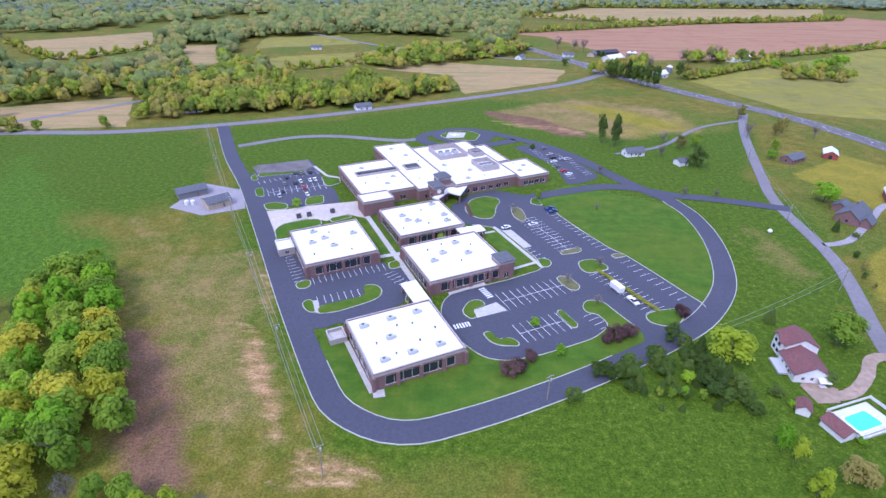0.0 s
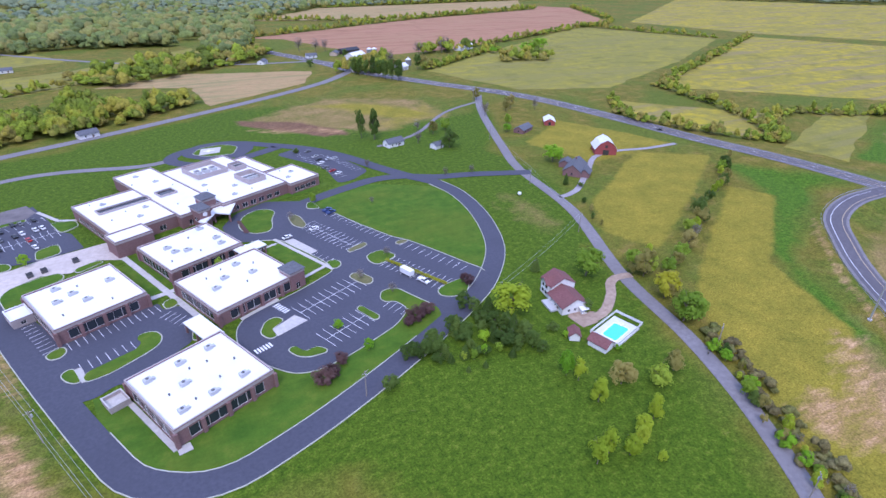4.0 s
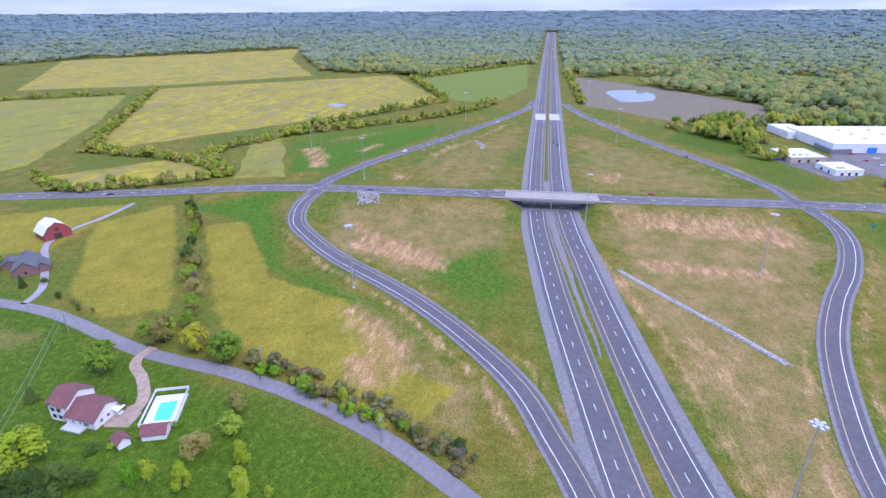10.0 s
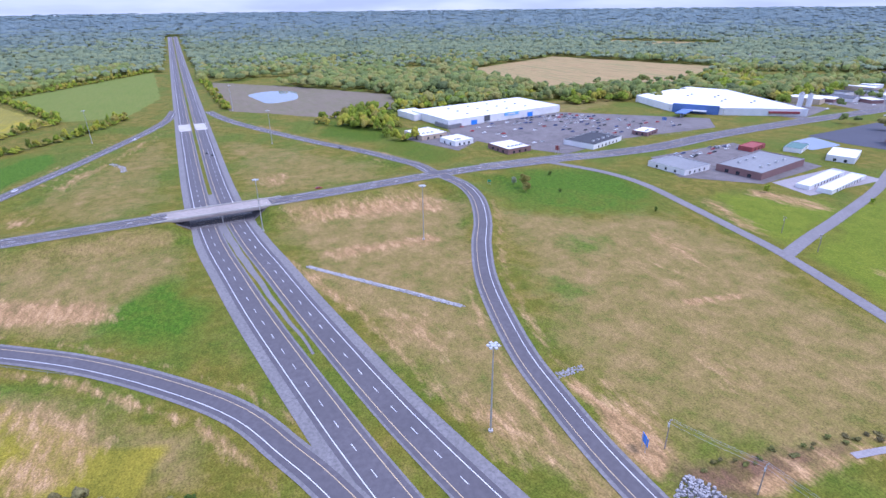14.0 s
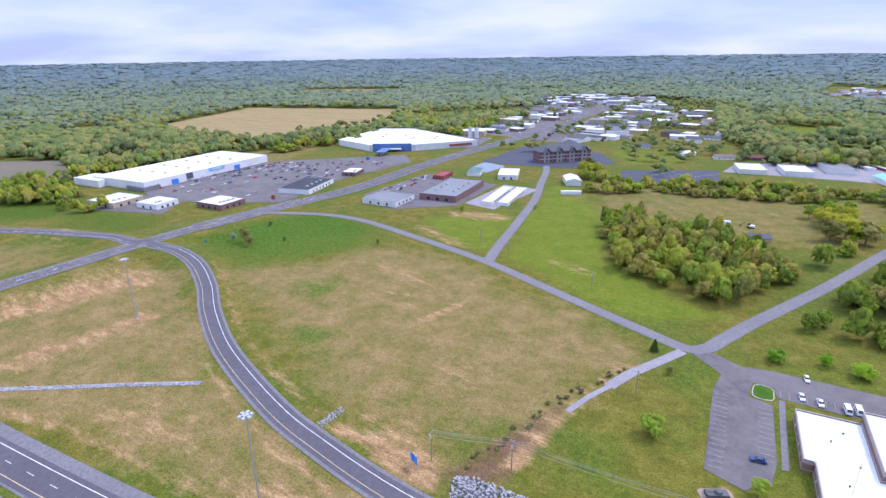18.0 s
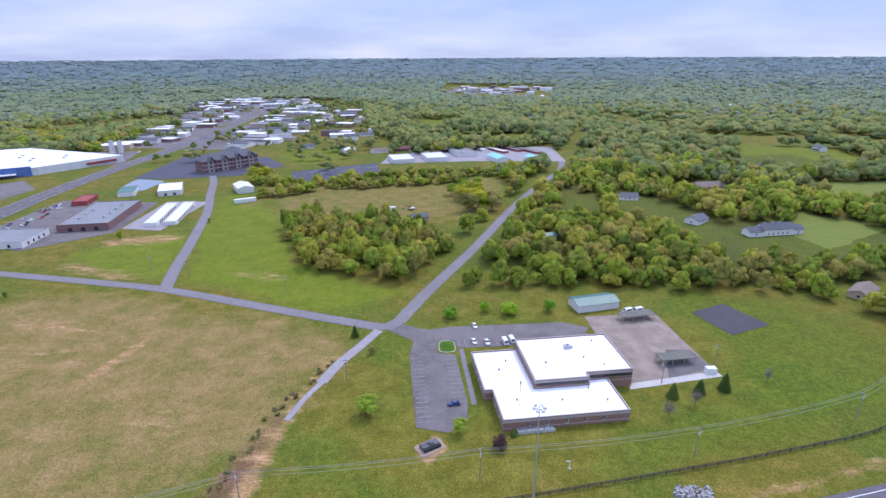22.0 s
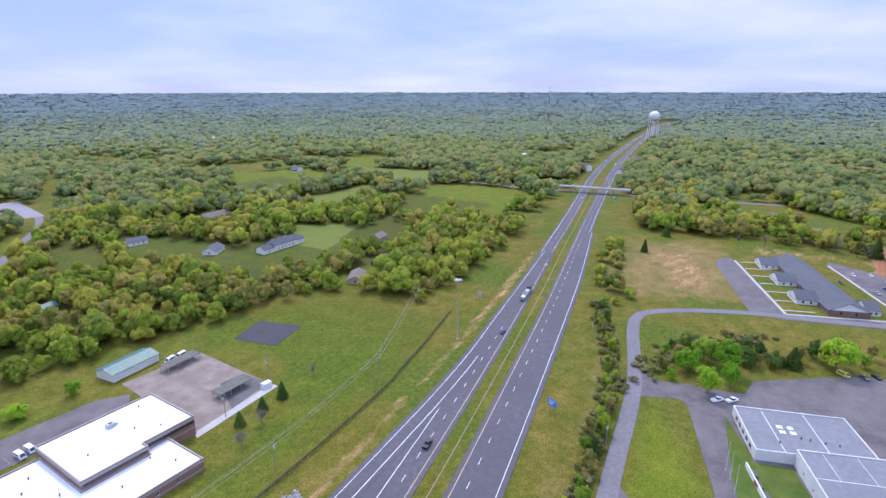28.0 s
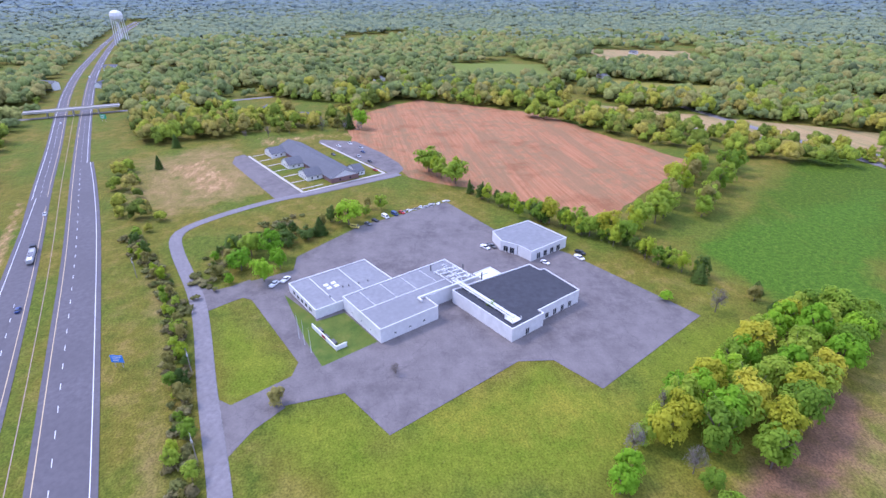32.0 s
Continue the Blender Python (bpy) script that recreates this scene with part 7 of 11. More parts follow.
LUMPS = {1: lump_template(1, -0.55), 2: lump_template(2, -0.5)}


def canopy(name, places, high, wide, lumps, sprays, material, label, level=2, leaf=0.45, rough=0.2, patchy=0.02, deep=0.45, even=0.0):
    """Many trees as one mesh: uneven boughs heaped into crowns, with loose sprays of leaves on the near ones."""
    n = len(places)
    z = ground_z(places[:, 0], places[:, 1])
    hub = sphere_points(n * lumps).reshape(n, lumps, 3)
    hub[:, :, 2] = np.abs(hub[:, :, 2]) * 1.45 - (0.68 if lumps > 7 else 0.5)
    if lumps > 2:
        hub *= 0.50 + 0.34 * np.random.rand(n, lumps, 1)
        fat = 0.25 + 0.20 * np.random.rand(n, lumps)
        fat *= 1.0 if lumps > 12 else 1.2 if lumps > 7 else 1.5
        hub[:, 0] = (0, 0, 0.1)
        fat[:, 0] = 0.6
    else:
        hub *= 0.35
        hub[:, 0] *= 0.2
        fat = 0.72 + 0.25 * np.random.rand(n, lumps)
    half = np.stack([wide / 2, wide / 2, high * deep], 1)[:, None]
    ground = np.stack([places[:, 0], places[:, 1], z + high * (1.01 - deep)], 1)[:, None]
    centre = (ground + hub * half).reshape(-1, 3)
    size = (fat[:, :, None] * half).reshape(-1, 3)
    tv, tf = LUMPS[level]
    k, nv = len(centre), len(tv)
    turn = np.random.rand(k) * 2 * np.pi
    co, si = np.cos(turn)[:, None], np.sin(turn)[:, None]
    v = np.stack([tv[None, :, 0] * co - tv[None, :, 1] * si, tv[None, :, 0] * si + tv[None, :, 1] * co, np.repeat(tv[None, :, 2], k, 0)], 2)
    v = v * (1 + rough * np.random.normal(size=(k, nv, 1))) * size[:, None] + centre[:, None]
    tri = (tf[None] + (np.arange(k) * nv)[:, None, None]).reshape(-1, 3)
    species = np.array([noise.noise((x * patchy, y * patchy, 5)) for x, y in places])
    tone = np.clip(0.5 + 0.6 * species + 0.72 * (np.random.rand(n) - 0.5), 0, 0.9)
    v, shade = v.reshape(-1, 3), np.repeat(np.repeat(tone, lumps), nv)
    quads = np.zeros((0, 4), np.int32)
    if sprays:
        m = n * sprays
        which = np.repeat(np.arange(n), sprays) * lumps + np.random.randint(0, lumps, m)
        d = sphere_points(m)
        d[:, 2] = np.where(d[:, 2] < -0.35, -d[:, 2], d[:, 2])
        c = centre[which] + d * size[which] * (0.95 + 0.3 * np.random.rand(m, 1))
        nrm = d + 0.6 * sphere_points(m) + [0, 0, 0.5]
        nrm /= np.linalg.norm(nrm, axis=1, keepdims=True)
        a = np.cross(nrm, sphere_points(m))
        a /= np.maximum(np.linalg.norm(a, axis=1, keepdims=True), 1e-6)
        b = np.cross(nrm, a)
        r = leaf * (0.6 + 0.8 * np.random.rand(m, 1))
        q = np.stack([c - a * r, c - b * r * 0.7 + nrm * r * 0.3, c + a * r, c + b * r * 0.7 + nrm * r * 0.2], 1).reshape(-1, 3)
        quads = np.arange(4 * m, dtype=np.int32).reshape(-1, 4) + len(v)
        v, shade = np.vstack([v, q]), np.r_[shade, np.repeat(np.repeat(tone, sprays), 4)]
    me = bpy.data.meshes.new(name)
    me.vertices.add(len(v))
    me.vertices.foreach_set("co", v.astype(np.float32).ravel())
    me.loops.add(tri.size + quads.size)
    me.loops.foreach_set("vertex_index", np.r_[tri.ravel(), quads.ravel()].astype(np.int32))
    me.polygons.add(len(tri) + len(quads))
    me.polygons.foreach_set("loop_start", np.r_[np.arange(len(tri)) * 3, tri.size + np.arange(len(quads)) * 4].astype(np.int32))
    me.polygons.foreach_set("use_smooth", np.r_[np.ones(len(tri), bool), np.full(len(quads), even > 0)])
    me.update(calc_edges=True)
    me.attributes.new("tone", "FLOAT", "POINT").data.foreach_set("value", shade.astype(np.float32))
    if even:
        # The crowns' normals are bent towards the sky to even out light and shade.
        nrm = (v[:k * nv].reshape(k, nv, 3) - centre[:, None]) / size[:, None]
        nrm = nrm.reshape(-1, 3) / np.maximum(np.linalg.norm(nrm, axis=2).reshape(-1, 1), 1e-6)
        if sprays:
            nrm = np.vstack([nrm, np.repeat(d, 4, 0)])
        nrm = nrm * (1 - even) + np.array([0, 0, even])
        nrm /= np.linalg.norm(nrm, axis=1, keepdims=True)
        me.normals_split_custom_set_from_vertices(nrm.tolist())
    me.materials.append(M[material])
    return tagged(new(name, me), label, "woods", kind="stuff")


np.random.seed(5)
near_wood = lattice(180, 900, lambda r: 10.2)
near_wood = near_wood[wooded(near_wood)]
rr = np.hypot(*near_wood.T)
clump = np.array([noise.noise((x * 0.013, y * 0.013, 1)) + 0.35 * noise.noise((x * 0.05, y * 0.05, 3)) for x, y in near_wood])
near_wood = near_wood[(clump > -0.27) | (rr < 290)]
blur = np.random.uniform(0.82, 1.2, len(near_wood))
# From about 650 m the crowns use colours with haze painted in.
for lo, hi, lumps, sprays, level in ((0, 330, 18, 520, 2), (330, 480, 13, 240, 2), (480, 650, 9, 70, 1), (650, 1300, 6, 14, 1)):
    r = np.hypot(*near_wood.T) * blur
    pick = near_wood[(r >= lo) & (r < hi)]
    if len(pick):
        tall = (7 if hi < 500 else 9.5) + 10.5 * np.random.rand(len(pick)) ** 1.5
        canopy("woods", pick, tall, np.maximum(7.5, tall * (0.66 + 0.4 * np.random.rand(len(pick)))) * (1.2 if hi > 900 else 1.0), lumps, sprays, "woods" if hi < 900 else "mid_haze_woods", "mixed haze-tinted spring woodland in green, olive and gold", level, leaf=0.5 if hi < 500 else 0.8, even=0.3, deep=0.5)
# Far out only the upper crowns show, row behind row.
near_gap, far_gap = lattice(900, 1750, lambda r: 13.0), []
r = 1750.0
while r < 4850:
    n = int(2 * math.pi / 0.0066)
    a = (np.arange(n) + np.random.rand(n)) * 2 * np.pi / n
    rr = r * (1 + 0.018 * (np.random.rand(n) - 0.5))
    far_gap.append(np.stack([rr * np.cos(a), rr * np.sin(a)], 1))
    r *= 1.018
far_wood = np.vstack([near_gap[np.random.rand(len(near_gap)) < 0.72], *far_gap])
far_wood = far_wood[wooded(far_wood)]
glade = np.array([noise.noise((x * 0.004, y * 0.004, 2)) + 0.4 * noise.noise((x * 0.02, y * 0.02, 4)) for x, y in far_wood])
far_wood = far_wood[(glade > -0.30) | (np.hypot(*far_wood.T) > 1300)]
r = np.hypot(*far_wood.T)
rise = np.array([noise.noise((x * 0.0045, y * 0.0045, 8)) + 0.5 * noise.noise((x * 0.017, y * 0.017, 9)) for x, y in far_wood])
blur = np.random.uniform(0.86, 1.16, len(r))
# Each band outwards takes crown colours with more haze painted in.
for lo, hi, lumps, material in ((0, 1350, 2, "mid_haze_woods"), (1350, 2200, 1, "far_haze_woods"), (2200, 2999, 1, "hazy_woods"), (2999, 9000, 1, "horizon_haze_woods")):
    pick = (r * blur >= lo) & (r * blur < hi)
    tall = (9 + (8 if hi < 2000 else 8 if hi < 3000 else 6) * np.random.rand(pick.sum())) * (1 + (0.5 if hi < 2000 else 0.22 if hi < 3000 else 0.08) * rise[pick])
    canopy("distant_woods", far_wood[pick], tall, np.maximum(16.5, 0.0066 * r[pick] * (1.9 if hi < 3000 else 2.8)) * (0.75 + 0.5 * np.random.rand(pick.sum())), lumps, 0, material, "distant haze-tinted spring woodland to the horizon", 1, rough=0.16 if hi < 2000 else 0.1, patchy=0.006, deep=0.42 if hi < 2000 else 0.36 if hi < 3000 else 0.3, even=0.45 if hi < 2000 else 0.72 if hi < 2500 else 0.88)
# Copses among the fields.
for ring, gap in (([(121, -406.2), (99.6, -337), (73.2, -295.1), (20.2, -274.2), (-13.5, -324.6), (-12.7, -360.1), (36.2, -389.7), (75.3, -407.2)], 7.5), ([(-229.8, 403.9), (-202.9, 416.4), (-71.9, 460.9), (13.4, 513.7), (4.9, 532.1), (-98.1, 500.1), (-164, 536.8), (-262.5, 506.7)], 8.5),
                  ([(548, -165), (661, -190), (667, -238), (610, -232), (535, -215)], 9), ([(680, -836), (670, -955), (525, -818), (548, -735)], 11), ([(690, -300), (640, -250), (645, -420), (700, -480)], 10), ([(345, 581.9), (389.5, 613.5), (438, 594.9), (416, 562.5)], 9), ([(147.8, 591.4), (212.1, 645.2), (245.3, 632), (199.8, 571.9)], 9), ([(676.7, -271.8), (637.8, -247.3), (634.7, -426.7), (676.6, -486.4)], 10), ([(579.2, -445.2), (616.2, -504.7), (593.8, -562.7), (564.1, -562.1)], 10), ([(-55.7, 600.9), (96.1, 709.4), (118.2, 755.2), (75.1, 781.6), (-111.2, 673.5)], 11),
                  ([(449.2, -715.2), (487.7, -735.4), (491.2, -890.2), (452.8, -870.2)], 11), ([(275.9, 676.1), (349.6, 694.9), (364.1, 671.3), (285.6, 652.6)], 10)):
    xs, ys = [p[0] for p in ring], [p[1] for p in ring]
    gx, gy = np.meshgrid(np.arange(min(xs), max(xs), gap * 1.2), np.arange(min(ys), max(ys), gap * 1.2))
    p = np.stack([gx.ravel(), gy.ravel()], 1) + np.random.uniform(-2.5, 2.5, (gx.size, 2))
    p = p[inside(p[:, 0], p[:, 1], ring)]
    p = p[(np.random.rand(len(p)) > 0.16) & (line_distance(p[:, 0], p[:, 1], BACK_ROAD)[0] > 13)]
    near = np.hypot(*np.mean(p, 0))
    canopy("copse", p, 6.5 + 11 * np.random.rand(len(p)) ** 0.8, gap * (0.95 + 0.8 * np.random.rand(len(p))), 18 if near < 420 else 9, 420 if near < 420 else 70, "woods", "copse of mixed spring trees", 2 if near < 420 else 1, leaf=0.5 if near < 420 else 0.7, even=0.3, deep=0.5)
# Belts of trees too far off to tell apart.
for pts, gap, low in (([(158, -474), (141, -482), (122, -496), (84, -508), (41, -519), (3, -527), (-26, -536)], 4.0, 4), ([(184, -528.9), (150.6, -524.4), (106.9, -527.5), (50.3, -556), (-9.6, -562.9), (-54.7, -567.2)], 5.0, 4), ([(549.9, -203), (520.3, -195.5), (490.2, -198.9), (494.7, -211.9)], 8.0, 7), ([(631.9, -149.5), (601.6, -159), (570.7, -180.4)], 8.0, 8), ([(-508.3, 186.8), (-439.3, 228.4), (-375.3, 267.5), (-315.4, 343.1)], 8.0, 11), ([(-293.5, -106.9), (-334.8, -133.1), (-408.9, -154.5)], 8.0, 5)):
    line = along(pts, gap)
    p = line[:, :2] + np.random.uniform(-6, 6, (len(line), 2))
    p = np.vstack([p, p + np.random.uniform(-4, 4, (len(p), 2))]) if low == 4 else p
    tall = low + 8 * np.random.rand(len(p)) ** 1.4
    canopy("tree_belt", p, tall, tall * (0.75 + 0.4 * np.random.rand(len(p))), 13, 160, "woods", "loose belt of mixed spring trees", even=0.3, deep=0.5)
# Hedgerows far out.
for pts in ([(352.8, 379.4), (328.2, 339.7), (335.2, 301.9), (376, 241.1), (416.3, 300.7), (435.2, 403.3)], [(378.8, 233.8), (446.3, 284.7), (486.3, 268.6), (521.2, 249.6), (566.8, 246.9), (646.1, 199.6), (764.3, 121.1)], [(526.3, 249.5), (623.1, 133.2), (691.7, 81.3), (760.9, 47.8)], [(63.5, 687.8), (108.9, 875.7)], [(354.3, 683.2), (624.1, 796.6), (763.5, 860.5), (866.3, 1115)], [(109.1, 894), (438.3, 1028.4), (760.5, 1108.6)], [(145.6, 1116.3), (385.2, 1039.1), (740.9, 1128.2)], [(307.3, 1303), (862.8, 1325.9)], [(769.4, 620.6), (657, 824)], [(435.2, 405.5), (831.3, 614.3)], [(251.8, 569.4), (400.2, 669.4)],
            [(-580, 763.6), (-444.4, 648.2), (-368, 728.4)], [(-214.4, 660.1), (-171.8, 597.1), (31.1, 713)], [(1024.6, -550.5), (665.8, -505.7), (635.3, -737.4)], [(641.1, -169.7), (670.9, -267.7), (785, -305.5)], [(765.9, -65.5), (1093.3, -62.5)], [(-325.2, 370.5), (-303.1, 379.3)], [(-355.3, -519.8), (-323.5, -424.5)], [(-422, -439.4), (-323.5, -424.5)], [(573.6, -572), (625.4, -738.2), (807.7, -1045.4)], [(1014.2, 222.7), (1338.6, 19)], [(774.5, 121), (1014.2, 222.7)]):
    line = along(pts, 4.6)
    p = line[:, :2] + np.random.uniform(-2.6, 2.6, (len(line), 2))
    p = np.vstack([p, p[::2] + np.random.uniform(-5, 5, (len(p[::2]), 2))])
    canopy("hedgerow", p, 3.5 + 9 * np.random.rand(len(p)) ** 1.8, 5 + 4.5 * np.random.rand(len(p)), 8, 30, "woods", "straggling hedgerow of field trees", 1, leaf=0.7, even=0.3, deep=0.5)

line = along([(-95, -47), (-149.8, -60.6), (-200.7, -75.3), (-241.6, -92.9), (-264.1, -105.9), (-282.6, -116.8)], 1.6)
p = line[:, :2] + np.random.uniform(-3.5, 3.5, (len(line), 2))
canopy("scrub", p, 1.2 + 2.0 * np.random.rand(len(p)), 2.5 + 2.5 * np.random.rand(len(p)), 4, 50, "brush", "low brown and olive brush along the ditch")
line = along([(152, 98), (142.7, 74), (133.4, 52), (127, 36), (120, 24), (112, 12)], 1.5)
p = line[:, :2] + np.random.uniform(-3.6, 3.6, (len(line), 2)) + [2.5, -1.0]
canopy("scrub", p, 1.2 + 3.2 * np.random.rand(len(p)) ** 1.6, 2.2 + 3 * np.random.rand(len(p)), 5, 60, "brush", "straggling olive brush along the lane", leaf=0.3)
line = along([(45, -196), (50, -182), (57, -166), (62, -150), (66, -132), (70, -116)], 3.0)
p = line[:, :2] + np.random.uniform(-2.2, 2.2, (len(line), 2))
canopy("scrub", p, 0.4 + 1.0 * np.random.rand(len(p)), 1.2 + 1.8 * np.random.rand(len(p)), 4, 40, "brush", "low brown brush along the end of the track", leaf=0.25)
line = along([(-200, -70), (-225, -66), (-252, -66), (-272, -52), (-290, -30)], 2.0)
p = line[:, :2] + np.random.uniform(-7, 7, (len(line), 2))
canopy("scrub", p[:, :], 1.0 + 1.6 * np.random.rand(len(p)), 2.5 + 3 * np.random.rand(len(p)), 4, 50, "brush", "low brown scrub between the lane and the yard")

# ---- buildings ----
def wall(parent, p, q, z0, z1, material, count=0, width=1.5, sill=0.9, head=2.4, name="wall", pane="glass", thick=0.3, margin=0.12):
    """A wall from p to q, outside on the right hand, with real openings that hold recessed panes."""
    p, q = np.array(p, float), np.array(q, float)
    n = np.linalg.norm(q - p)
    u = (q - p) / n
    inn = np.array([-u[1], u[0]])

    def cell(s, a, b, d0, d1, lo, hi):
        c = [p + u * a + inn * d0, p + u * b + inn * d0, p + u * b + inn * d1, p + u * a + inn * d1]
        s.prism([tuple(k) for k in c], lo, hi)

    s = Shape()
    if not count:
        cell(s, 0, n, 0, thick, z0, z1)
        return part(name, s, material, parent)
    edge = n * margin
    pitch = (n - 2 * edge) / count
    spans = [(edge + pitch * (i + 0.5) - width / 2, edge + pitch * (i + 0.5) + width / 2) for i in range(count)]
    cell(s, 0, n, 0, thick, z0, z0 + sill)
    cell(s, 0, n, 0, thick, z0 + head, z1)
    last = 0.0
    for a, b in (*spans, (n, n)):
        cell(s, last, a, 0, thick, z0 + sill, z0 + head)
        last = b
    ob = part(name, s, material, parent)
    for a, b in spans:
        g = Shape()
        cell(g, a, b, 0.14, 0.2, z0 + sill, z0 + head)
        w = part("window", g, pane, ob)
        fr = Shape()
        for a2, b2, l2, h2 in ((a, b, sill, sill + 0.08), (a, b, head - 0.08, head), (a, a + 0.07, sill + 0.08, head - 0.08), (b - 0.07, b, sill + 0.08, head - 0.08), ((a + b) / 2 - 0.035, (a + b) / 2 + 0.035, sill + 0.08, head - 0.08)):
            cell(fr, a2, b2, 0.06, 0.135, z0 + l2, z0 + h2)
        if parent.matrix_basis.translation.length < 300:
            part("window_frame", fr, "white_wall", w)
    return ob


def block(parent, x0, x1, y0, y1, high, walls="brick", roof="white_roof", win=(0, 0, 0, 0), size=(1.8, 1.0, 2.8), band=None, parapet=0.5, z0=0.0, storeys=1):
    """A flat-roofed block: four walls (south, east, north, west), a sunk roof, a coping, an optional band under it."""
    ring = [(x0, y0), (x1, y0), (x1, y1), (x0, y1)]
    ends = [(ring[i], ring[(i + 1) % 4]) for i in range(4)]
    # End walls butt against the long ones.
    t = 0.3
    ends[1] = ((x1, y0 + t), (x1, y1 - t))
    ends[3] = ((x0, y1 - t), (x0, y0 + t))
    tall = high / storeys
    for (p, q), n in zip(ends, win):
        for k in range(storeys):
            wall(parent, p, q, z0 + k * tall, z0 + (k + 1) * tall, walls, n, *size)
    part("roof", Shape().box(x0 + t, x1 - t, y0 + t, y1 - t, z0 + high - parapet - 0.2, z0 + high - parapet), roof, parent)
    c = Shape()
    for a, b, d, e in ((x0 - 0.06, x1 + 0.06, y0 - 0.06, y0 + 0.36), (x0 - 0.06, x1 + 0.06, y1 - 0.36, y1 + 0.06), (x0 - 0.06, x0 + 0.36, y0 + 0.36, y1 - 0.36), (x1 - 0.36, x1 + 0.06, y0 + 0.36, y1 - 0.36)):
        c.box(a, b, d, e, z0 + high, z0 + high + 0.12)
    part("coping", c, "stone_band" if roof == "white_roof" and walls == "brick" else roof, parent)
    if band:
        for a, e, d, f in ((x0 - 0.1, x1 + 0.1, y0 - 0.1, y0 - 0.005), (x0 - 0.1, x1 + 0.1, y1 + 0.005, y1 + 0.1), (x0 - 0.1, x0 - 0.005, y0 - 0.005, y1 + 0.005), (x1 + 0.005, x1 + 0.1, y0 - 0.005, y1 + 0.005)):
            part("cornice_band", Shape().box(a, e, d, f, z0 + high - 1.3, z0 + high - 0.35), band, parent)


def flat_block(parent, ring, high, walls, roof, win=(), size=(1.8, 1.0, 2.8), band=None, parapet=0.4):
    """A flat-roofed block over any outline that runs left-hand round: walls, sunk roof, coping, optional band."""
    n = len(ring)
    t = 0.3
    inner, outer, faced = [], [], []
    for i in range(n):
        a, p, b = (np.array(ring[(i + k) % n], float) for k in (-1, 0, 1))
        u, w = (p - a) / np.linalg.norm(p - a), (b - p) / np.linalg.norm(b - p)
        nu, nw = np.array([-u[1], u[0]]), np.array([-w[1], w[0]])
        mit = (nu + nw) / max(0.4, 1 + nu @ nw)
        inner.append(p + mit * t)
        outer.append(p - mit * 0.1)
        faced.append(p - mit * 0.004)
    for i in range(n):
        j = (i + 1) % n
        count = win[i] if i < len(win) else 0
        u = (np.array(ring[j], float) - ring[i]) / math.dist(ring[i], ring[j])
        wall(parent, np.array(ring[i]) + u * 0.005, np.array(ring[j]) - u * t, 0, high, walls, count, *size)
    part("roof", Shape().prism([tuple(p) for p in inner], high - parapet - 0.2, high - parapet), roof, parent)
    for i in range(n):
        j = (i + 1) % n
        part("coping", Shape().prism([tuple(outer[i]), tuple(outer[j]), tuple(inner[j]), tuple(inner[i])], high, high + 0.12), "stone_band" if "brick" in walls else "metal_white", parent)
        if band:
            part("cornice_band", Shape().prism([tuple(outer[i]), tuple(outer[j]), tuple(faced[j]), tuple(faced[i])], high - 1.3, high - 0.35), band, parent)


def piers(parent, spots, high, material, wide=0.9):
    for x, y in spots:
        part("pilaster", Shape().box(x - wide / 2, x + wide / 2, y - wide / 2, y + wide / 2, 0, high), material, parent)


def rooftop_unit(parent, x, y, z, w=2.2, d=1.6, h=1.3, turn=0.0):
    c, s_ = math.cos(turn), math.sin(turn)
    ring = [(x + a * c - b * s_, y + a * s_ + b * c) for a, b in ((-w / 2, -d / 2), (w / 2, -d / 2), (w / 2, d / 2), (-w / 2, d / 2))]
    ob = part("rooftop_unit", Shape().prism(ring, z, z + h), "unit_grey", parent, "grey rooftop air unit")
    part("fan_grille", Shape().tube((x, y, z + h), (x, y, z + h + 0.1), d * 0.32, d * 0.32, 12), "vent_dark", ob)
    part("duct", Shape().box(x + w / 2, x + w / 2 + 0.9, y - d * 0.3, y + d * 0.3, z, z + h * 0.6), "unit_grey", ob)
    return ob


def vents(parent, spots, z):
    for x, y in spots:
        part("roof_vent", Shape().tube((x, y, z), (x, y, z + 0.6), 0.22, 0.22, 8).tube((x, y, z + 0.6), (x, y, z + 0.75), 0.34, 0.3, 8), "vent_dark", parent)


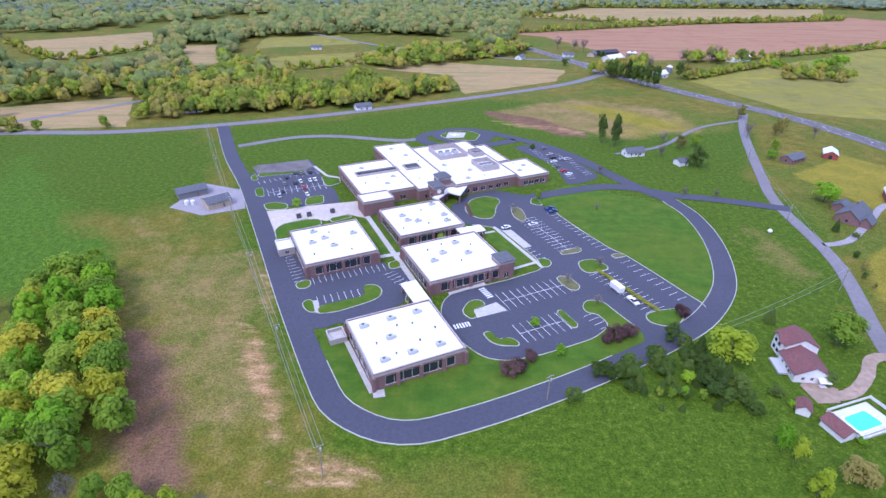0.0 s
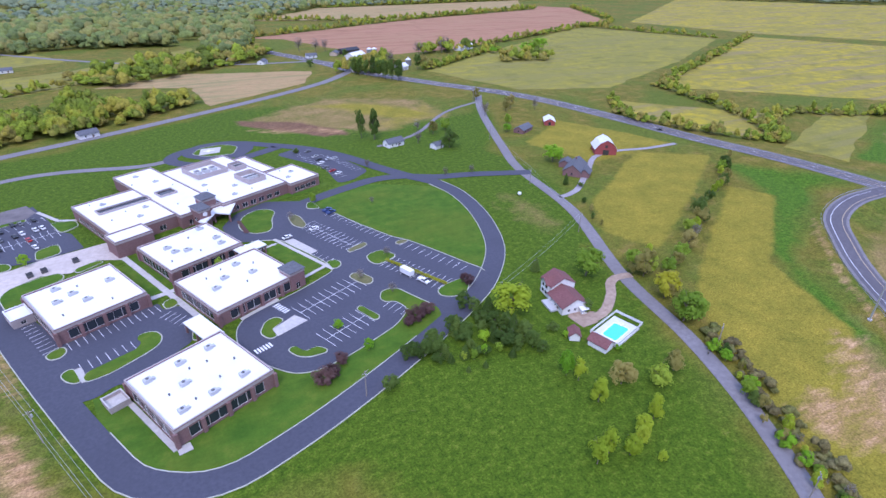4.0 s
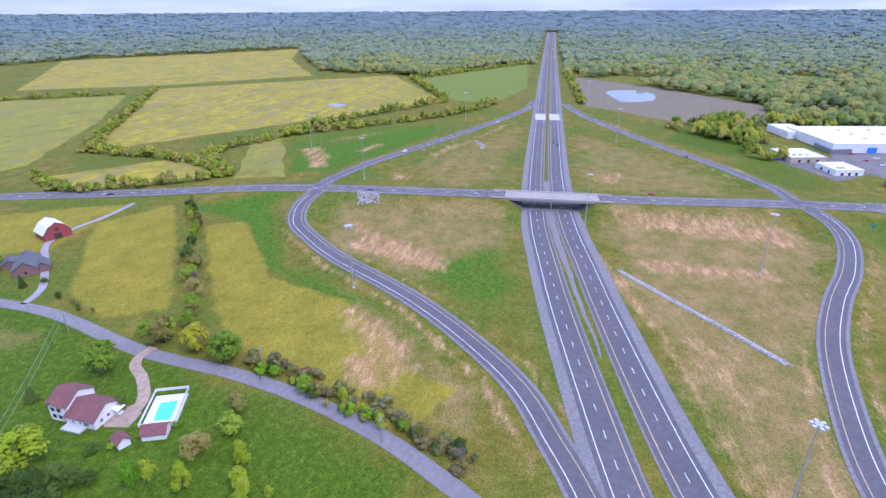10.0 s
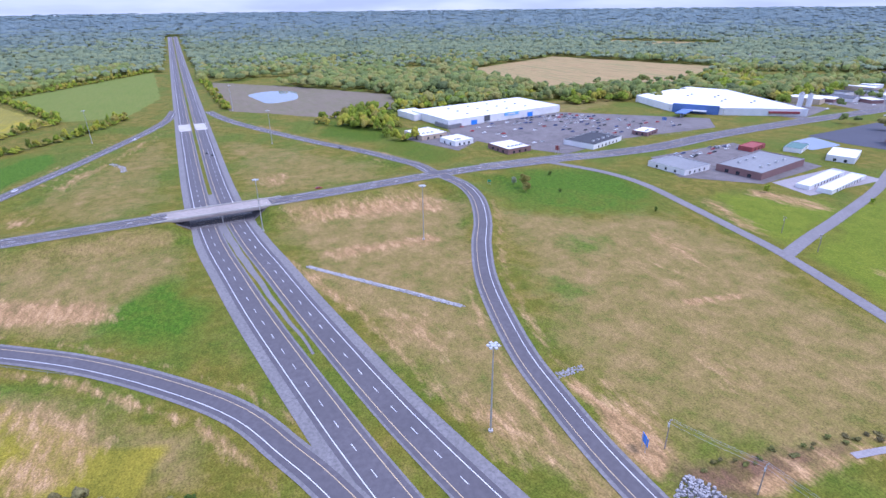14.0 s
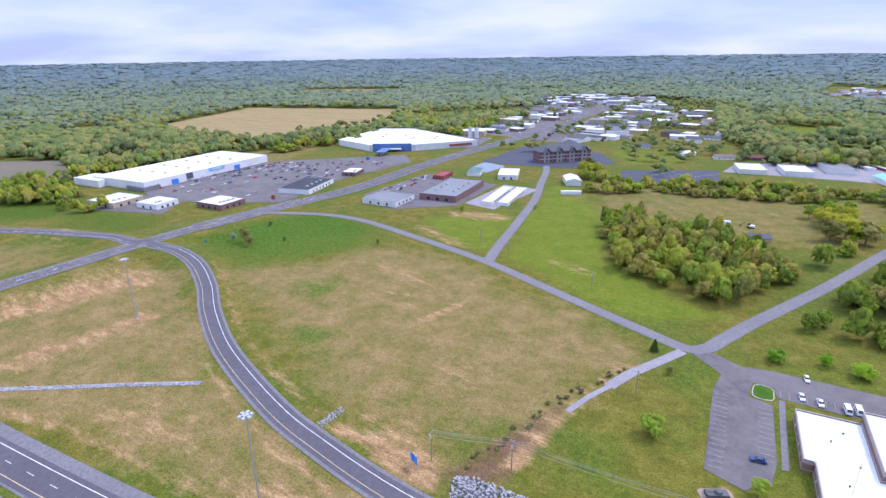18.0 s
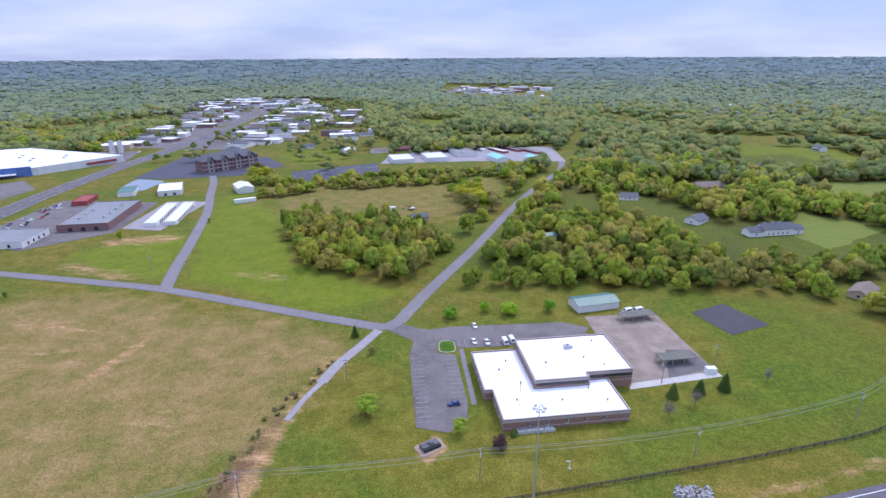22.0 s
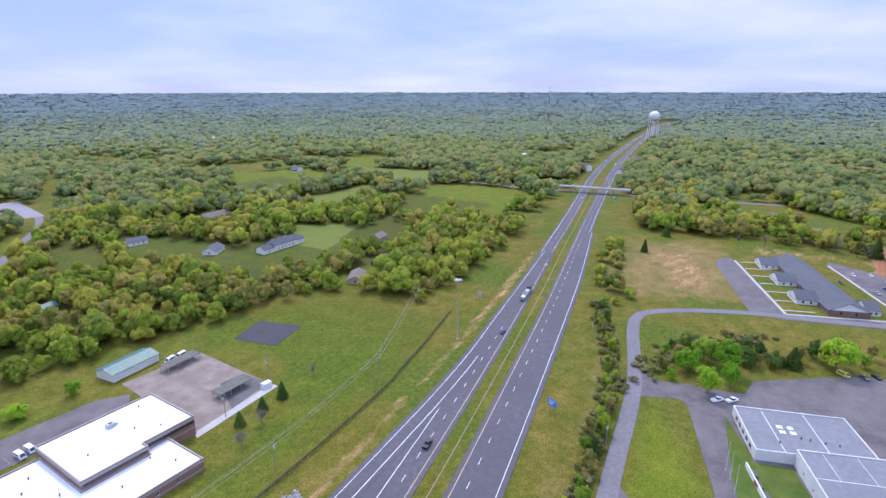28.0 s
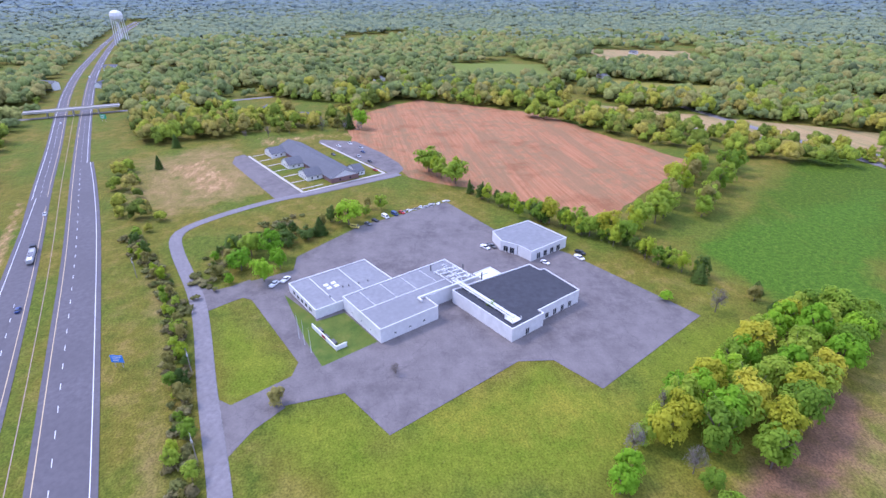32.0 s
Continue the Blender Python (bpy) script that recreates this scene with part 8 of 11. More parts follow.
# Campus: four square pavilions and one long building, on common axes.
PAVILION = "brick campus pavilion with a white flat roof"
for x0, x1, y0, y1, units, small in (
    (-5.6, 24.5, 26.6, 55.2, [(-1.3, 49.9), (8.2, 50.2), (17.5, 50.2), (4.8, 40.9), (8.4, 31.5), (-0.5, 31.5), (17.8, 31.5)], [(9, 46), (14, 45), (0, 40), (13, 36), (4, 33), (20, 40)]),
    (29.2, 63.0, 65.2, 94.8, [(50.6, 88.9), (42.4, 83.2), (51.8, 79.2), (36.6, 78.9)], [(45, 90), (38, 88), (47, 75), (56, 85)]),
    (32.0, 62.4, 103.2, 131.5, [(39.5, 121.6), (40.2, 116.3), (44.2, 113.9), (57.6, 115.1), (57.1, 128.0), (56.5, 109.3)], [(50, 124), (48, 110), (36, 110)]),
    (-10.2, 19.4, 95.8, 126.6, [(-1.3, 122.0), (1.8, 114.6), (-3.8, 112.7), (3.8, 106.9), (14.1, 114.3)], [(5, 119), (10, 101), (-5, 103)]),
):
    ob = thing("pavilion", PAVILION, "building", SCHOOL, "campus pavilions")
    block(ob, x0, x1, y0, y1, 6.6, "brick", "white_roof", (4, 4, 4, 4), (5.6, 1.0, 4.6), "stone_band")
    step = (x1 - x0) / 4
    piers(ob, [(x0 + step * i, y0 - 0.2) for i in range(5)] + [(x0 + step * i, y1 + 0.2) for i in range(5)], 5.3, "brick", 1.1)
    for u, v in units:
        rooftop_unit(ob, u, v, 6.1, turn=0.0)
    vents(ob, small, 6.1)
tower = thing("entrance_tower", "square brick entrance tower with grey hip roof", "tower", SCHOOL)
block(tower, 58.5, 65, 64.6, 71.4, 8.2, "brick", "slate_roof", (1, 1, 0, 0), (2.0, 0.3, 3.0), "stone_band")
part("hip_roof", Shape().hip(58.5, 65, 64.6, 71.4, 8.35, 1.8, 0.5), "slate_roof", tower)
for (a, b, c, d), z in (((19.8, 26, 56, 71.5), 4.0), ((60, 70, 97, 103), 4.0), ((58, 64, 95, 103), 4.4)):
    ob = thing("covered_walk", "white-roofed covered walkway on brick piers", "walkway", SCHOOL)
    part("canopy", Shape().box(a, b, c, d, z, z + 0.5), "white_roof", ob)
    for px in (a + 0.5, b - 0.5):
        for py in (c + 0.6, (c + d) / 2, d - 0.6):
            part("post", Shape().box(px - 0.3, px + 0.3, py - 0.3, py + 0.3, 0, z), "brick", ob)
porch = thing("side_porch", "low white side porch of a pavilion", "porch", SCHOOL)
block(porch, -17, -10.4, 117, 126, 3.6, "stone_band", "white_roof", (1, 0, 1, 2), (1.6, 0.9, 2.3))
enclosure = thing("service_enclosure", "brick service enclosure with gate", "enclosure", SCHOOL)
block(enclosure, -12, -6.4, 52, 58, 2.2, "stone_band", "concrete", (0, 0, 0, 0), parapet=1.2)

main = thing("long_building", "long brick campus building with a white stepped roof", "building", SCHOOL)
for x0, x1, y0, y1, h, win in (
    (29.5, 58, 150, 194, 7.0, (3, 0, 5, 8)), (58, 78, 146, 218, 7.0, (3, 0, 3, 0)), (78, 115, 144, 206, 7.0, (6, 6, 6, 3)), (115, 133.5, 141, 165, 6.4, (4, 5, 4, 0)), (27, 42.5, 139.5, 149.8, 8.0, (0, 0, 0, 0)), (115, 124, 168, 198, 5.8, (0, 5, 0, 0)),
):
    block(main, x0, x1, y0, y1, h, "brick", "white_roof", win, (3.0, 0.9, 3.4), "stone_band")
for x0, x1, y0, y1, z in ((35, 58.2, 175.2, 180, 7.0), (62.8, 70.6, 174.2, 180.6, 7.0)):
    part("light_well", Shape().box(x0, x1, y0, y1, z - 0.45, z - 0.25), "glass", main)
    rim = Shape()
    for a, b, c, d in ((x0 - 0.4, x1 + 0.4, y0 - 0.4, y0), (x0 - 0.4, x1 + 0.4, y1, y1 + 0.4), (x0 - 0.4, x0, y0, y1), (x1, x1 + 0.4, y0, y1)):
        rim.box(a, b, c, d, z - 0.5, z + 0.5)
    part("well_rim", rim, "stone_band", main)
for x0, x1, y0, y1 in ((86, 103.5, 181, 198.5), (100, 110.3, 155.5, 169.6), (106, 113, 178, 186)):
    s = Shape()
    for a, b, c, d in ((x0, x1, y0, y0 + 0.4), (x0, x1, y1 - 0.4, y1), (x0, x0 + 0.4, y0 + 0.4, y1 - 0.4), (x1 - 0.4, x1, y0 + 0.4, y1 - 0.4)):
        s.box(a, b, c, d, 6.3, 9.2)
    part("plant_screen", s, "stone_band", main, "tan screen wall round rooftop plant")
    for k in range(3):
        rooftop_unit(main, x0 + (x1 - x0) * (k + 1) / 4, (y0 + y1) / 2, 6.5, 2.4, min(4, (y1 - y0) * 0.5), 1.8)
for u, v in ((40, 186), (46, 160), (52, 168), (70, 196), (84, 172), (94, 160), (120, 150), (126, 156), (66, 210), (88, 150)):
    rooftop_unit(main, u, v, 6.5 if u < 115 else 5.9, 1.8, 1.4, 1.0)
vents(main, [(36, 165), (44, 170), (60, 200), (74, 185), (82, 165), (98, 150), (122, 160), (36, 190), (64, 160)], 6.4)
gate = thing("clock_tower", "brick entrance tower with grey roof and round emblem", "tower", SCHOOL)
block(gate, 63.5, 69, 139, 147, 9.6, "brick", "slate_roof", (1, 0, 0, 1), (2.2, 3.0, 5.0), "stone_band")
block(gate, 69.2, 76, 146, 152.5, 11, "brick", "slate_roof", (1, 1, 0, 0), (2.0, 3.0, 6.0), "stone_band")
part("hip_roof", Shape().hip(63.5, 69, 139, 147, 9.75, 2.0, 0.6), "slate_roof", gate)
part("hip_roof", Shape().hip(69.2, 76, 146, 152.5, 11.15, 2.4, 0.6), "slate_roof", gate)
part("emblem", Shape().tube((66.2, 138.95, 7.2), (66.2, 138.8, 7.2), 1.1, 1.1, 20), "white_wall", gate, "round white emblem")
for pts in ([(70.5, 143), (78.8, 150.4), (85, 144.6), (76, 134.8)], [(62, 138), (70.4, 143.2), (72, 141), (63.4, 134.6)]):
    ob = thing("entrance_canopy", "flat white entrance canopy on posts", "canopy", SCHOOL)
    part("canopy", Shape().prism(pts[::-1], 4.4, 5.1), "white_roof", ob)
    for px, py in pts:
        cx, cy = np.mean([p[0] for p in pts]), np.mean([p[1] for p in pts])
        px, py = px + (cx - px) * 0.15, py + (cy - py) * 0.15
        part("post", Shape().box(px - 0.35, px + 0.35, py - 0.35, py + 0.35, 0, 4.4), "brick", ob)
bed = tagged(sheet("flower_bed", campus([(73.5, 120), (78, 134), (79.5, 133), (75.5, 119)]), 0.36, "leaf_red"), "curved bed of orange-red flowers", "flower bed", kind="structure")


def gabled(name, label, x, y, turn, w, d, h, rise, walls, roof, win=(2, 1, 2, 1), category="house", size=(1.1, 0.9, 2.2), chimney=False, dormers=0, wings=(), over=0.45):
    """A house or shed with a gable roof along its length, with optional lower wings (x0, x1, y0, y1, height, rise)."""
    ob = thing(name, label, category, Matrix.Translation((x, y, float(ground_z(x, y)))) @ Matrix.Rotation(radians(turn), 4, "Z"))
    for x0, x1, y0, y1, hh, rr, wn in ((-w / 2, w / 2, -d / 2, d / 2, h, rise, win), *((*v, (1, 0, 1, 0)) for v in wings)):
        ring = [((x0, y0), (x1, y0)), ((x1, y0 + 0.2), (x1, y1 - 0.2)), ((x1, y1), (x0, y1)), ((x0, y1 - 0.2), (x0, y0 + 0.2))]
        for (p, q), n in zip(ring, wn):
            wall(ob, p, q, 0, hh, walls, n, *size, thick=0.2)
        part("gable", Shape().gable_wall(x0, y0, y1, hh, rr), walls, ob)
        part("gable", Shape().gable_wall(x1 - 0.2, y0, y1, hh, rr), walls, ob)
        part("roof", Shape().gable(x0, x1, y0, y1, hh, rr, over), roof, ob)
    part("door", Shape().box(w * 0.12, w * 0.12 + 1.0, -d / 2 - 0.05, -d / 2 - 0.004, 0.02, 2.1), "brown_roof", ob)
    if chimney:
        part("chimney", Shape().box(w * 0.2, w * 0.2 + 0.8, 0.3, 1.1, h, h + rise + 1.0), "brick", ob)
    for k in range(dormers):
        cx = -w * 0.25 + w * 0.5 * k / max(1, dormers - 1)
        dm = part("dormer", Shape().box(cx - 0.7, cx + 0.7, -d / 2 + 0.8, -d / 4 + 0.9, h + rise * 0.3, h + rise * 0.82), "white_wall", ob)
        part("dormer_roof", Shape().box(cx - 0.95, cx + 0.95, -d / 2 + 0.5, -d / 4 + 1.6, h + rise * 0.83, h + rise * 0.9), roof, dm)
        part("dormer_window", Shape().box(cx - 0.4, cx + 0.4, -d / 2 + 0.72, -d / 2 + 0.79, h + rise * 0.38, h + rise * 0.74), "glass", dm)
    return ob


# Farmhouse, pool and sheds by the lane.
home = gabled("house", "white house with a maroon shingle roof", 118.0, 133.6, -96, 11, 11, 3.2, 3.0, "white_wall", "red_roof", (3, 3, 2, 0), wings=((-13.4, -5.7, -4.2, 6.2, 5.6, 2.9),))
part("porch_deck", Shape().box(-5, 2.5, -8.6, -5.6, 0.2, 0.9), "unit_grey", home)
part("stair", Shape().box(5.7, 7.4, 2.0, 4.0, 0, 0.6).box(5.7, 6.6, 2.0, 4.0, 0.6, 1.3), "white_wall", home)
part("awning", Shape().solid([(5.6, 1.2, 2.6), (8.0, 1.2, 2.2), (8.0, 4.6, 2.2), (5.6, 4.6, 2.6)], [(5.6, 1.2, 2.75), (8.0, 1.2, 2.35), (8.0, 4.6, 2.35), (5.6, 4.6, 2.75)]), "white_wall", home)
front = Shape().gable(-5.4, -1.0, 7.0, 12.4, 5.7, 2.0, 0.35)
front.v = [(-b, a, c) for a, b, c in front.v]
part("front_gable_roof", front, "red_roof", home)
part("front_gable", Shape().solid([(-12.4, -4.6, 5.65), (-7.0, -4.6, 5.65), (-9.7, -4.6, 7.6)], [(-12.4, -4.9, 5.65), (-7.0, -4.9, 5.65), (-9.7, -4.9, 7.6)]), "white_wall", home)
part("front_bay", Shape().box(-12.4, -7.0, -4.9, -4.25, 0, 5.6), "white_wall", home)
for cx in (-11.4, -9.0):
    for cz in (1.0, 3.6):
        part("bay_window", Shape().box(cx, cx + 1.4, -4.96, -4.91, cz, cz + 1.3), "glass", home)
gabled("garden_shed", "small white shed with maroon roof", 108, 116.5, 60, 4.4, 3.6, 2.3, 1.4, "white_wall", "red_roof", (0, 0, 0, 0), "shed")
gabled("pool_house", "small white pool house with maroon roof", 113.2, 108.6, 108, 7.0, 4.8, 2.4, 1.6, "white_wall", "red_roof", (0, 1, 0, 0), "shed")
pool = thing("swimming_pool", "bright blue pool with pale deck and white fence", "pool", Matrix.Translation((124.2, 113.2, 0)) @ Matrix.Rotation(radians(18.5), 4, "Z"))
part("deck", Shape().box(-8.6, 6.6, -5.6, 4.6, 0.0, 0.7), "pool_deck", pool, "pale grey-white pool deck")
part("coping", Shape().prism(rounded([(-6.9, -4.0), (3.6, -3.9), (3.2, 2.7), (-6.7, 2.4)], 1.2), 0.7, 0.74), "white_wall", pool)
part("water", Shape().prism(rounded([(-6.4, -3.5), (3.1, -3.4), (2.7, 2.2), (-6.2, 1.9)], 1.0), 0.74, 0.76), "pool_water", pool, "bright blue pool water")
part("diving_board", Shape().box(2.4, 4.4, -0.7, -0.2, 0.9, 1.0).box(3.6, 4.2, -0.7, -0.2, 0.7, 0.9), "white_wall", pool)
fence_ring = [(-8.6, -5.3), (9, -5.3), (9, 5.3), (-8.6, 5.3), (-8.6, -5.3)]
for (ax, ay), (bx, by) in zip(fence_ring[:-1], fence_ring[1:]):
    n = int(math.hypot(bx - ax, by - ay) / 2.2)
    for i in range(n):
        px, py = ax + (bx - ax) * i / n, ay + (by - ay) * i / n
        part("fence_post", Shape().box(px - 0.08, px + 0.08, py - 0.08, py + 0.08, 0.7, 2.0), "white_wall", pool)
    dx, dy = (0, 0.04) if ay == by else (0.04, 0)
    part("fence_panel", Shape().box(min(ax, bx) - dx, max(ax, bx) + dx, min(ay, by) - dy, max(ay, by) + dy, 0.85, 1.9), "white_wall", pool)


def gambrel_barn(label, x, y, turn, w, d, h, rise):
    """A barn whose roof breaks at mid slope, with a sliding door in one end."""
    ob = thing("barn", label, "barn", Matrix.Translation((x, y, 0)) @ Matrix.Rotation(radians(turn), 4, "Z"))
    line = [(-d / 2 - 0.7, h - 0.5), (-d / 2 * 0.62, h + rise * 0.62), (0, h + rise), (d / 2 * 0.62, h + rise * 0.62), (d / 2 + 0.7, h - 0.5)]
    for p, q in (((-w / 2, -d / 2), (w / 2, -d / 2)), ((w / 2, d / 2), (-w / 2, d / 2))):
        wall(ob, p, q, 0, h, "red_paint", 0, thick=0.2)
    for x0 in (-w / 2, w / 2 - 0.2):
        ring = [(-d / 2 + 0.2, 0), (d / 2 - 0.2, 0), (d / 2 - 0.2, h), (d / 2 * 0.62, h + rise * 0.58), (0, h + rise * 0.96), (-d / 2 * 0.62, h + rise * 0.58), (-d / 2 + 0.2, h)]
        part("end_wall", Shape().solid([(x0 + 0.2, b, c) for b, c in ring], [(x0, b, c) for b, c in ring]), "red_paint", ob)
    for (ya, za), (yb, zb) in zip(line[:-1], line[1:]):
        low = [(-w / 2 - 0.6, ya, za), (w / 2 + 0.6, ya, za), (w / 2 + 0.6, yb, zb), (-w / 2 - 0.6, yb, zb)]
        part("roof_slope", Shape().solid(low, [(a, b, c + 0.16) for a, b, c in low]), "metal_white", ob)
    part("sliding_door", Shape().box(-w / 2 - 0.08, -w / 2 - 0.01, -2.0, 2.0, 0.02, 3.4), "dark_wood", ob)
    part("loft_door", Shape().box(-w / 2 - 0.08, -w / 2 - 0.01, -0.9, 0.9, h + 0.6, h + 2.4), "dark_wood", ob)
    return ob


gambrel_barn("red gambrel barn with a white metal roof", 250.3, 269.9, 62, 13, 14, 4.2, 5.8)
gabled("farm_shed", "small red shed with white metal roof", 256.2, 341.2, 60, 12, 8, 3.2, 2.2, "red_paint", "metal_white", (0, 0, 0, 1), "shed", (2.0, 0.1, 2.6))
gabled("house", "brick house with dark grey roof under a big tree", 209.4, 247.8, 40, 18, 11, 3.2, 4.0, "brick", "slate_roof", wings=((-8, 0, -10, -4.5, 2.8, 2.4), (4, 12, 4, 11, 2.8, 2.0)), chimney=True)
gabled("house", "low brick house with grey roof", 226.6, 332.5, 30, 15, 8, 2.8, 2.0, "brick", "slate_roof", (3, 1, 3, 1))
gabled("house", "small grey farmhouse among bare trees", 126, 340.7, 15, 13, 7, 3.0, 2.4, "white_wall", "slate_roof", (3, 1, 3, 1))
gabled("garage", "small grey garage beside the lane", 151.2, 324, 20, 7, 6, 2.6, 1.8, "white_wall", "slate_roof", (0, 0, 1, 0), "garage")
gabled("house", "white farmhouse with white roof and sheds", 359.5, 682.9, 30, 22, 14, 5, 4, "white_wall", "metal_white", (4, 2, 4, 2), wings=((-18, -11, -5, 5, 4, 3),))
gabled("farm_shed", "open barn with a bright white metal roof", 202.8, 671, 35, 24, 15, 4.5, 3.4, "metal_white", "metal_white", (0, 0, 0, 0), "barn")
gabled("farm_shed", "dark-roofed machine shed beside the barn", 207, 713, 20, 26, 12, 4.2, 2.4, "dark_wood", "dark_roof", (0, 0, 0, 0), "shed")
gabled("farm_shed", "low weathered farm shed", 186, 704, 60, 14, 9, 3.4, 2.2, "tan_wall", "slate_roof", (0, 0, 0, 0), "shed")
gabled("house", "white farmhouse behind a row of pines", 227.7, 584, 30, 16, 10, 4, 3, "white_wall", "metal_white", (3, 1, 3, 1))
for x, y in ((228, 692), (234, 690.5), (246, 606)):
    ob = thing("silo", "round grey metal grain bin with a cone roof", "silo", Matrix.Translation((x, y, 0)))
    part("shell", Shape().tube((0, 0, 0), (0, 0, 6.5), 3.4, 3.4, 16), "metal_grey", ob)
    part("roof", Shape().tube((0, 0, 6.5), (0, 0, 8.6), 3.5, 0.4, 16), "metal_white", ob)
gabled("house", "small white roadside house", 229.6, 594.2, 40, 14, 9, 3, 2.4, "white_wall", "slate_roof", (2, 1, 2, 1))
for x, y, t in ((63.6, 701.8, 10), (93.7, 680.2, 60), (31.2, 722.4, 30), (155.1, 699, 0), (-200.1, 434.2, 20), (-162.2, 733.3, 10), (-65.4, 447.3, 25)):
    gabled("house", "small pale farmhouse with grey roof", x, y, t, 13, 8, 3, 2.2, "white_wall", "slate_roof", (2, 1, 2, 1))
gabled("equipment_shed", "long dark-roofed shed beside a gravel yard", *on_campus(-47, 201), 35, 15, 9, 3.4, 1.6, "metal_grey", "slate_roof", (0, 0, 0, 0), "shed")
gabled("equipment_shed", "grey shed with blue-grey metal roof", *on_campus(-36, 182), 40, 12, 9, 3.4, 2.0, "tan_wall", "slate_roof", (0, 1, 0, 0), "shed")
lot("shed_yard", campus([(-58, 188), (-44, 172), (-24, 172), (-22, 196), (-40, 214)]), "gravel", "pale gravel yard round sheds", 0.09)
for u, v in ((-50, 188), (-47, 187)):
    ob = thing("white_tank", "small white storage tank", "tank", Matrix.Translation((*on_campus(u, v), 0)))
    part("shell", Shape().tube((0, 0, 0), (0, 0, 2.4), 1.1, 1.1, 12).tube((0, 0, 2.4), (0, 0, 2.8), 1.1, 0.3, 12), "white_wall", ob)
    part("cap", Shape().tube((0, 0, 2.8), (0, 0, 3.0), 0.3, 0.3, 10), "unit_grey", ob)

# Brick and white-roofed public building south of the highway.
hall = thing("public_hall", "brown brick public building with white stepped flat roof", "building", Matrix.Translation((-20.6, -151.6, 0)) @ Matrix.Rotation(radians(186.5), 4, "Z"))
flat_block(hall, [(0.6, -0.8), (45.3, -0.8), (45.3, 19.0), (37.2, 19.0), (37.2, 16.0), (16.2, 16.0), (16.2, 44.2), (-2.4, 44.2), (-2.4, 17), (0.6, 17)], 4.6, "hall_brick", "white_roof", (5, 0, 0, 0, 0, 0, 2, 4, 0, 2), (1.2, 1.4, 2.8), "stone_band")
flat_block(hall, [(16.4, 16.2), (37, 16.2), (37, 19.2), (55.4, 19.2), (55.4, 46.8), (16.4, 46.8)], 7.6, "hall_brick", "white_roof", (0, 0, 0, 3, 5, 0), (2.2, 1.0, 3.0), "stone_band")
for a, b, c, d, z in ((17, 36.5, 15.86, 16.16, 5.6), (37.5, 55, 18.86, 19.16, 5.2)):
    part("window_strip", Shape().box(a, b, c, d, z, z + 0.7), "glass", hall)
rooftop_unit(hall, 36, 38, 7.2, 2.6, 2.0, 1.4)
vents(hall, [(6, 30), (10, 36), (8, 10), (24, 8), (36, 14), (12, 20), (40, 6)], 4.1)
vents(hall, [(40, 30), (24, 28), (48, 42), (46, 24)], 7.1)
for ring, high in (([(0.6, -0.8), (45.3, -0.8), (45.3, 19.0)], 1.2), ([(-2.4, 44.2), (-2.4, 17), (0.6, 17), (0.6, -0.8)], 1.2), ([(37, 19.2), (55.4, 19.2), (55.4, 46.8)], 3.4)):
    for a, b in zip(ring[:-1], ring[1:]):
        d = Vector((b[0] - a[0], b[1] - a[1])).normalized() * 0.02
        n = Vector((d.y, -d.x)) * 3
        part("stone_course", Shape().prism([(a[0] + d.x, a[1] + d.y), (b[0] - d.x, b[1] - d.y), (b[0] - d.x + n.x, b[1] - d.y + n.y), (a[0] + d.x + n.x, a[1] + d.y + n.y)][::-1], high - 0.3, high), "stone_band", hall)
condensers = thing("condenser_bank", "row of grey condenser units beside the brick wall", "condenser", Matrix.Translation((-20.6, -151.6, 0)) @ Matrix.Rotation(radians(186.5), 4, "Z"))
for k in range(6):
    rooftop_unit(condensers, 6 + 2.1 * k, -2.4, 0.0, 1.7, 1.4, 1.3)
antenna = thing("roof_antenna", "thin steel lattice antenna on the roof", "antenna", Matrix.Translation((-27.9, -159.3, 4.2)))
part("mast", Shape().tube((0, 0, 0), (0, 0, 12), 0.12, 0.04, 6), "steel", antenna)
for k in range(3):
    part("cross_arm", Shape().box(-0.8, 0.8, -0.03, 0.03, 8 + k, 8.06 + k), "steel", antenna)
gabled("utility_shed", "white metal shed with green roof", -78, -246.9, 14, 22, 11, 3.6, 1.5, "metal_white", "green_roof", (3, 0, 0, 0), "shed", (2.6, 0.05, 2.8))
for x, y, t, w in ((-94.6, -232.5, 11, 17), (-97.3, -193.7, 8, 15)):
    ob = thing("carport", "long flat green-grey carport on posts", "carport", Matrix.Translation((x, y, 0)) @ Matrix.Rotation(radians(t), 4, "Z"))
    part("roof", Shape().box(-w / 2, w / 2, -3, 3, 2.8, 3.05), "carport_roof", ob)
    for px in (-w / 2 + 0.5, -w / 6, w / 6, w / 2 - 0.5):
        for py in (-2.6, 2.6):
            part("post", Shape().box(px - 0.1, px + 0.1, py - 0.1, py + 0.1, 0, 2.8), "steel", ob)
tankbox = thing("white_tank", "white generator box on concrete", "tank", Matrix.Translation((-108.1, -185.4, 0)))
part("shell", Shape().box(-2, 2, -1.2, 1.2, 0.2, 2.4), "white_wall", tankbox)
part("base", Shape().box(-2.3, 2.3, -1.5, 1.5, 0, 0.2), "concrete", tankbox)

# The plant: white and dark flat-roofed halls round a worn yard.
PL = Matrix.Rotation(radians(-61), 4, "Z")


PLANT = Matrix.Translation((-190, 22, 0)) @ Matrix.Rotation(radians(27), 4, "Z")


def plant_part(label, ring, high, roof, win=(), size=(1.2, 1.0, 2.2)):
    ob = thing("factory_hall", label, "building", PLANT, "plant halls")
    flat_block(ob, ring, high, "metal_white", roof, win, size, parapet=0.22)
    return ob


